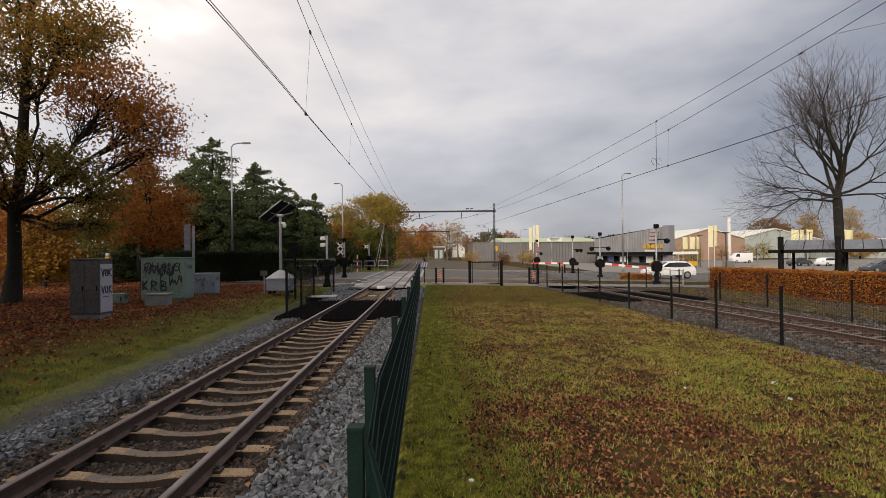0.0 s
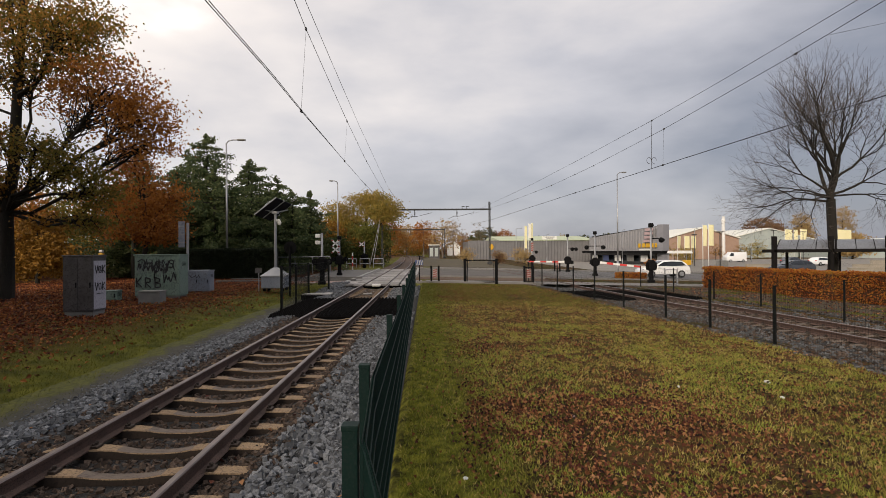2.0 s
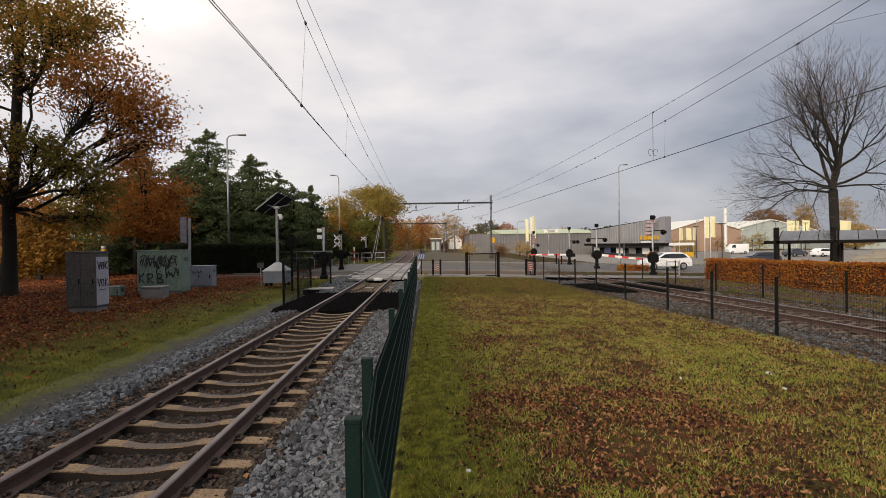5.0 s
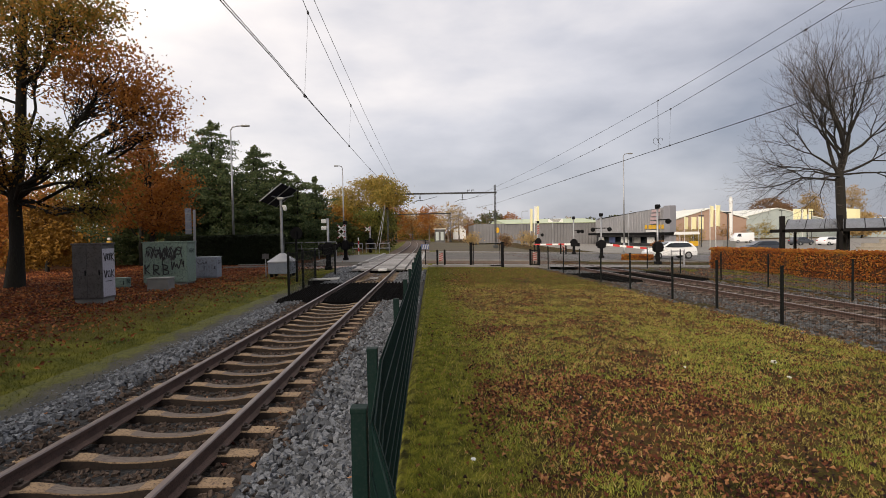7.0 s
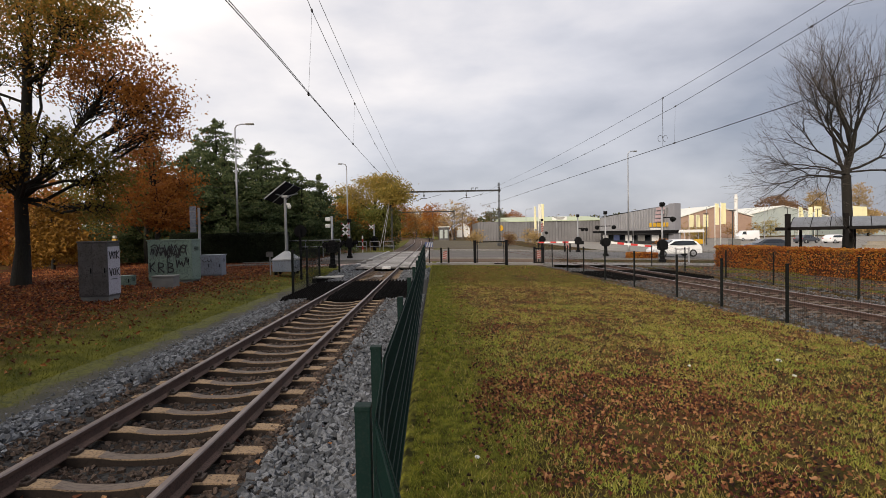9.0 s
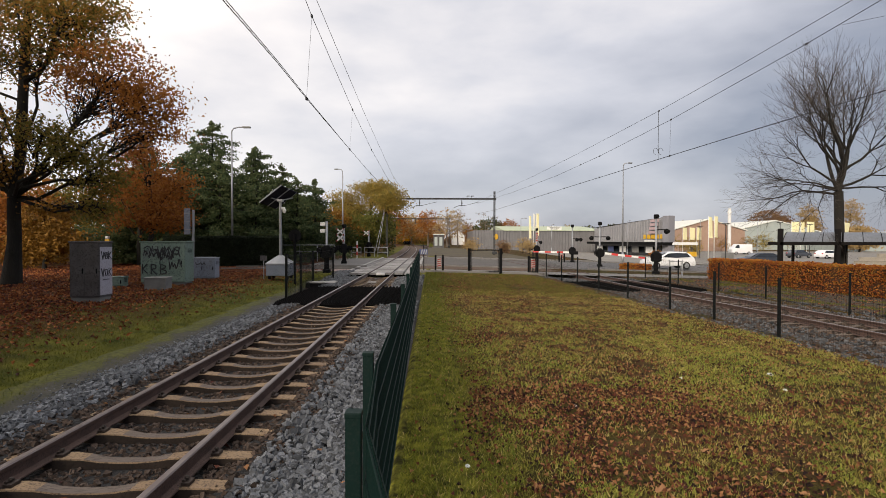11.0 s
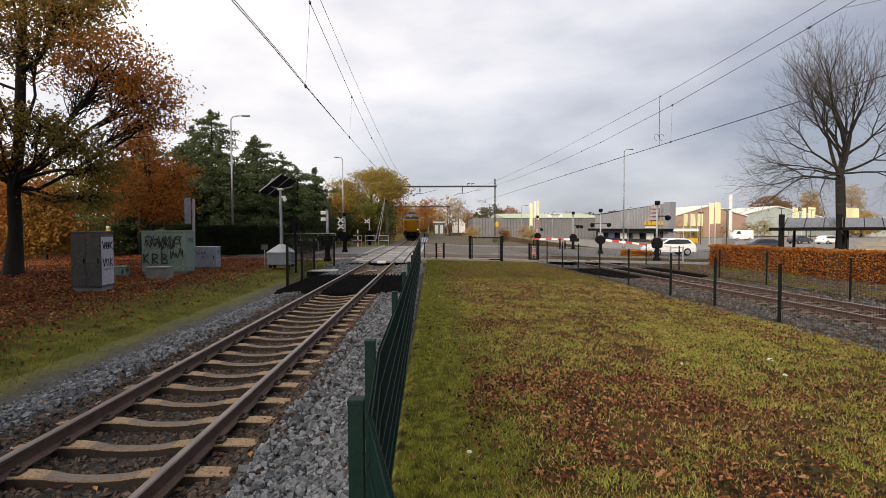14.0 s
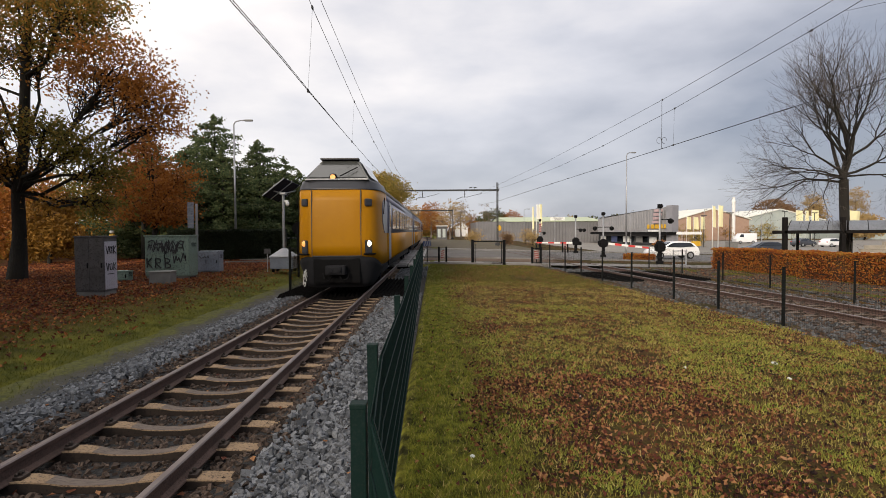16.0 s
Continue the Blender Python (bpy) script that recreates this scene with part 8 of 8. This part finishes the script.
tagged(blades("grass_blades", field(60000, -0.28, 9.0, -6, 3.7, lambda x, y: -0.28 < x, 1.0), 0.06, 0.007, M["blade"]), "short grass around the viewpoint", "grass", kind="stuff")
tagged(blades("moss_tufts", field(75000, -0.25, 1.3, 3.6, 20, lambda x, y: random.random() < 1.05 - 0.95 * x + 0.8 * noise.noise((x * 2.4, y * 1.5, 62))), 0.03, 0.005, M["moss"]), "low yellow-green moss along the fence foot", "moss", kind="stuff")
pts = [(x, y, z + 0.006 + random.uniform(0, 0.035)) for x, y, z in field(300000, -0.2, 8.6, 3.7, 32, lambda x, y: in_grass(x, y) and random.random() < max(0.17 * min(1, max(0.15, x - 0.2)), leafy(x, y) - 0.29) * 0.50, 1.3)]
tagged(leaves("leaf_litter", pts, 0.037, M["fallen"], flat=0.1, curl=0.6), "curled brown oak leaves scattered on the grass", "leaves", kind="stuff")
pts = [(x, y, z + 0.02 + random.uniform(0, 0.03)) for x, y, z in field(60000, -26, -6.7, 8.0, 42, lambda x, y: random.random() < min(1, max(0.09, (-x - 7.2 + 1.2 * noise.noise((x * 0.8, y * 0.8, 4))) / 2.5)), 1.3)]
tagged(leaves("leaf_litter", pts, 0.08, M["fallen_red"], flat=0.5, curl=0.35), "thick fall of red-brown leaves under the trees", "leaves", kind="stuff")
P = [(LEFT_X - 2.65 - 0.5 * random.random() ** 2, y, -0.365 + random.uniform(0, 0.012)) for y in rng.uniform(7, 24, 1500)]
tagged(stones("loose_ballast", P, 0.022, M["stone"]), "few ballast stones strayed onto the gravel path", "stones", kind="stuff")
pts = [(LEFT_X + o_, y, float(bed_height(LEFT_BED, o_)) + 0.03) for o_, y in zip(rng.uniform(-2.6, 2.5, 260), 3.6 + 13 * rng.uniform(0, 1, 260) ** 1.4)]
tagged(leaves("leaf_litter", pts, 0.06, M["fallen"], flat=0.7, curl=0.2), "few brown leaves caught between the sleepers", "leaves", kind="stuff")

verge = [(x, y, -0.03 * x + 0.03) for x, y in zip(rng.uniform(12, 19.5, 60000), rng.uniform(11, 33, 60000)) if right_x(y) + 2.9 < x < 21.3 - (y - 16.0) * 0.2104]
tagged(blades("grass_blades", [p for p in verge[:40000] if noise.noise((p[0] * 0.9, p[1] * 0.5, 44)) > 0.14], 0.06, 0.008, M["blade_moss"]), "thin grass and moss before the hedge", "grass", kind="stuff")
tagged(leaves("leaf_litter", verge[40000:52000], 0.07, M["fallen"], flat=0.5, curl=0.3), "brown hedge leaves fallen on the soil strip", "leaves", kind="stuff")


def big_leaf(x, y, size, rz):
    """A single lobed oak leaf, curled at its edge."""
    bm = NB()
    n = 18
    cv = bm.verts.new((0, 0, 0.012))
    ring = []
    for i in range(n):
        a = 2 * math.pi * i / n
        r = size * (0.62 + 0.38 * abs(math.cos(a * 0.5)) ** 0.5) * (1 + 0.16 * math.cos(7 * a))
        ring.append(bm.verts.new((r * math.cos(a), r * 0.62 * math.sin(a), 0.02 * math.sin(a * 2) ** 2 + 0.25 * r * abs(math.sin(a)))))
    for i in range(n):
        bm.faces.new((cv, ring[i], ring[(i + 1) % n]))
    ob = mesh_ob("oak_leaf", bm, M["fallen"], smooth=True)
    ob.matrix_basis = pose(x, y, wavy(x, y) + 0.02, 0, 0, rz)
    return tagged(ob, "large curled brown oak leaf on the grass", "leaf")


for x, y, s, r in ((1.86, 4.33, 0.085, 30), (2.62, 5.15, 0.06, 100), (1.2, 5.6, 0.05, 200), (3.1, 4.75, 0.06, 320), (0.85, 4.3, 0.05, 60), (1.45, 4.75, 0.045, 140), (2.3, 4.6, 0.05, 250), (2.05, 6.3, 0.045, 10), (3.0, 4.3, 0.055, 200)):
    big_leaf(x, y, s, r)
M["litter"] = mat("crumpled_white_film", (0.62, 0.64, 0.64), (0.5, 0.52, 0.53), None, 9, 50, 0.35, 0, 0.3)
for x, y, s in ((5.35, 8.5, 0.045), (5.0, 7.6, 0.03), (0.32, 4.75, 0.025), (3.8, 8.2, 0.03), (1.75, 6.6, 0.025)):
    bm = NB()
    bmesh.ops.create_icosphere(bm, subdivisions=2, radius=s)
    for v in bm.verts:
        v.co *= 1 + 0.5 * noise.noise(v.co * 30)
        v.co.z *= 0.55
    ob = mesh_ob("crumpled_litter", bm, M["litter"])
    ob.matrix_basis = pose(x, y, wavy(x, y) + s * 0.45)
    tagged(ob, "crumpled bit of white litter in the grass", "litter")

# the nearest ballast stones, each by itself
stone_meshes = []
for k in range(8):
    bm = NB()
    rr = random.Random(k)
    bx(bm, (0, 0, 0), (0.062 * rr.uniform(0.8, 1.2), 0.05, 0.04))
    for v in bm.verts:
        v.co += Vector((rr.uniform(-0.013, 0.013), rr.uniform(-0.012, 0.012), rr.uniform(-0.01, 0.01)))
    bmesh.ops.bevel(bm, geom=bm.edges[:], offset=0.004, segments=1, affect="EDGES")
    stone_meshes.append(part("stone", bm, M["stone_piece"], bpy.data.objects["ballast_bed_1"]))
    stone_meshes[-1].matrix_basis = pose(LEFT_X + rr.uniform(1.5, 2.45), rr.uniform(4.1, 5.5), -0.14)
for k in range(292):
    o_ = random.uniform(1.35, 2.5)
    y = random.uniform(4.0, 5.6)
    share("stone", stone_meshes[k % 8], pose(LEFT_X + o_, y, float(bed_height(LEFT_BED, o_)) + 0.012, random.uniform(0, 360), random.uniform(0, 360), random.uniform(0, 360)), bpy.data.objects["ballast_bed_1"])

SPEED = 36.0          # metres a second
NOSE_AT_END = 17.3    # where the nose stands at the end of the clip


def on_track(s):
    """Place and heading on the curving track, s metres along it from the camera."""
    x = left_x(s)
    slope = -max(0.0, s - CURVE_Y) / CURVE_R
    return x, slope


def motions():
    for i, c in enumerate(train):
        rows = []
        for k in range(17):
            t = float(k)
            s = NOSE_AT_END + SPEED * (16.0 - t) + i * 26.7
            xa, _ = on_track(s + 4.2)
            xb, _ = on_track(s + 22.4)
            a = math.atan2(xb - xa, 18.2)
            x = xa - 4.2 * math.tan(a)
            rows.append((t, pose(x - 0.1, s, 0.0, 0, 0, -math.degrees(a))))
        walk(c, rows)
    walk(moving_car, [(t, pose(x, 64.0, -1.05, 0, 0, 180)) for t, x in ((0, 53.6), (0.5, 50.6), (1.0, 47.4), (1.5, 44.6), (2.0, 43.4), (2.5, 42.7), (3.0, 41.7), (3.5, 40.7), (4.2, 39.7), (6.3, 38.7), (8.0, 38.6), (16.0, 38.6))])
    for cloth, z, phase in flags:
        walk(cloth, [(t, pose(0, 0, z, 0, 0, -25 + 38 * math.sin(t * 1.1 + phase) + 16 * math.sin(t * 2.7 + phase * 2))) for t in [0.5 * k for k in range(33)]])


motions()
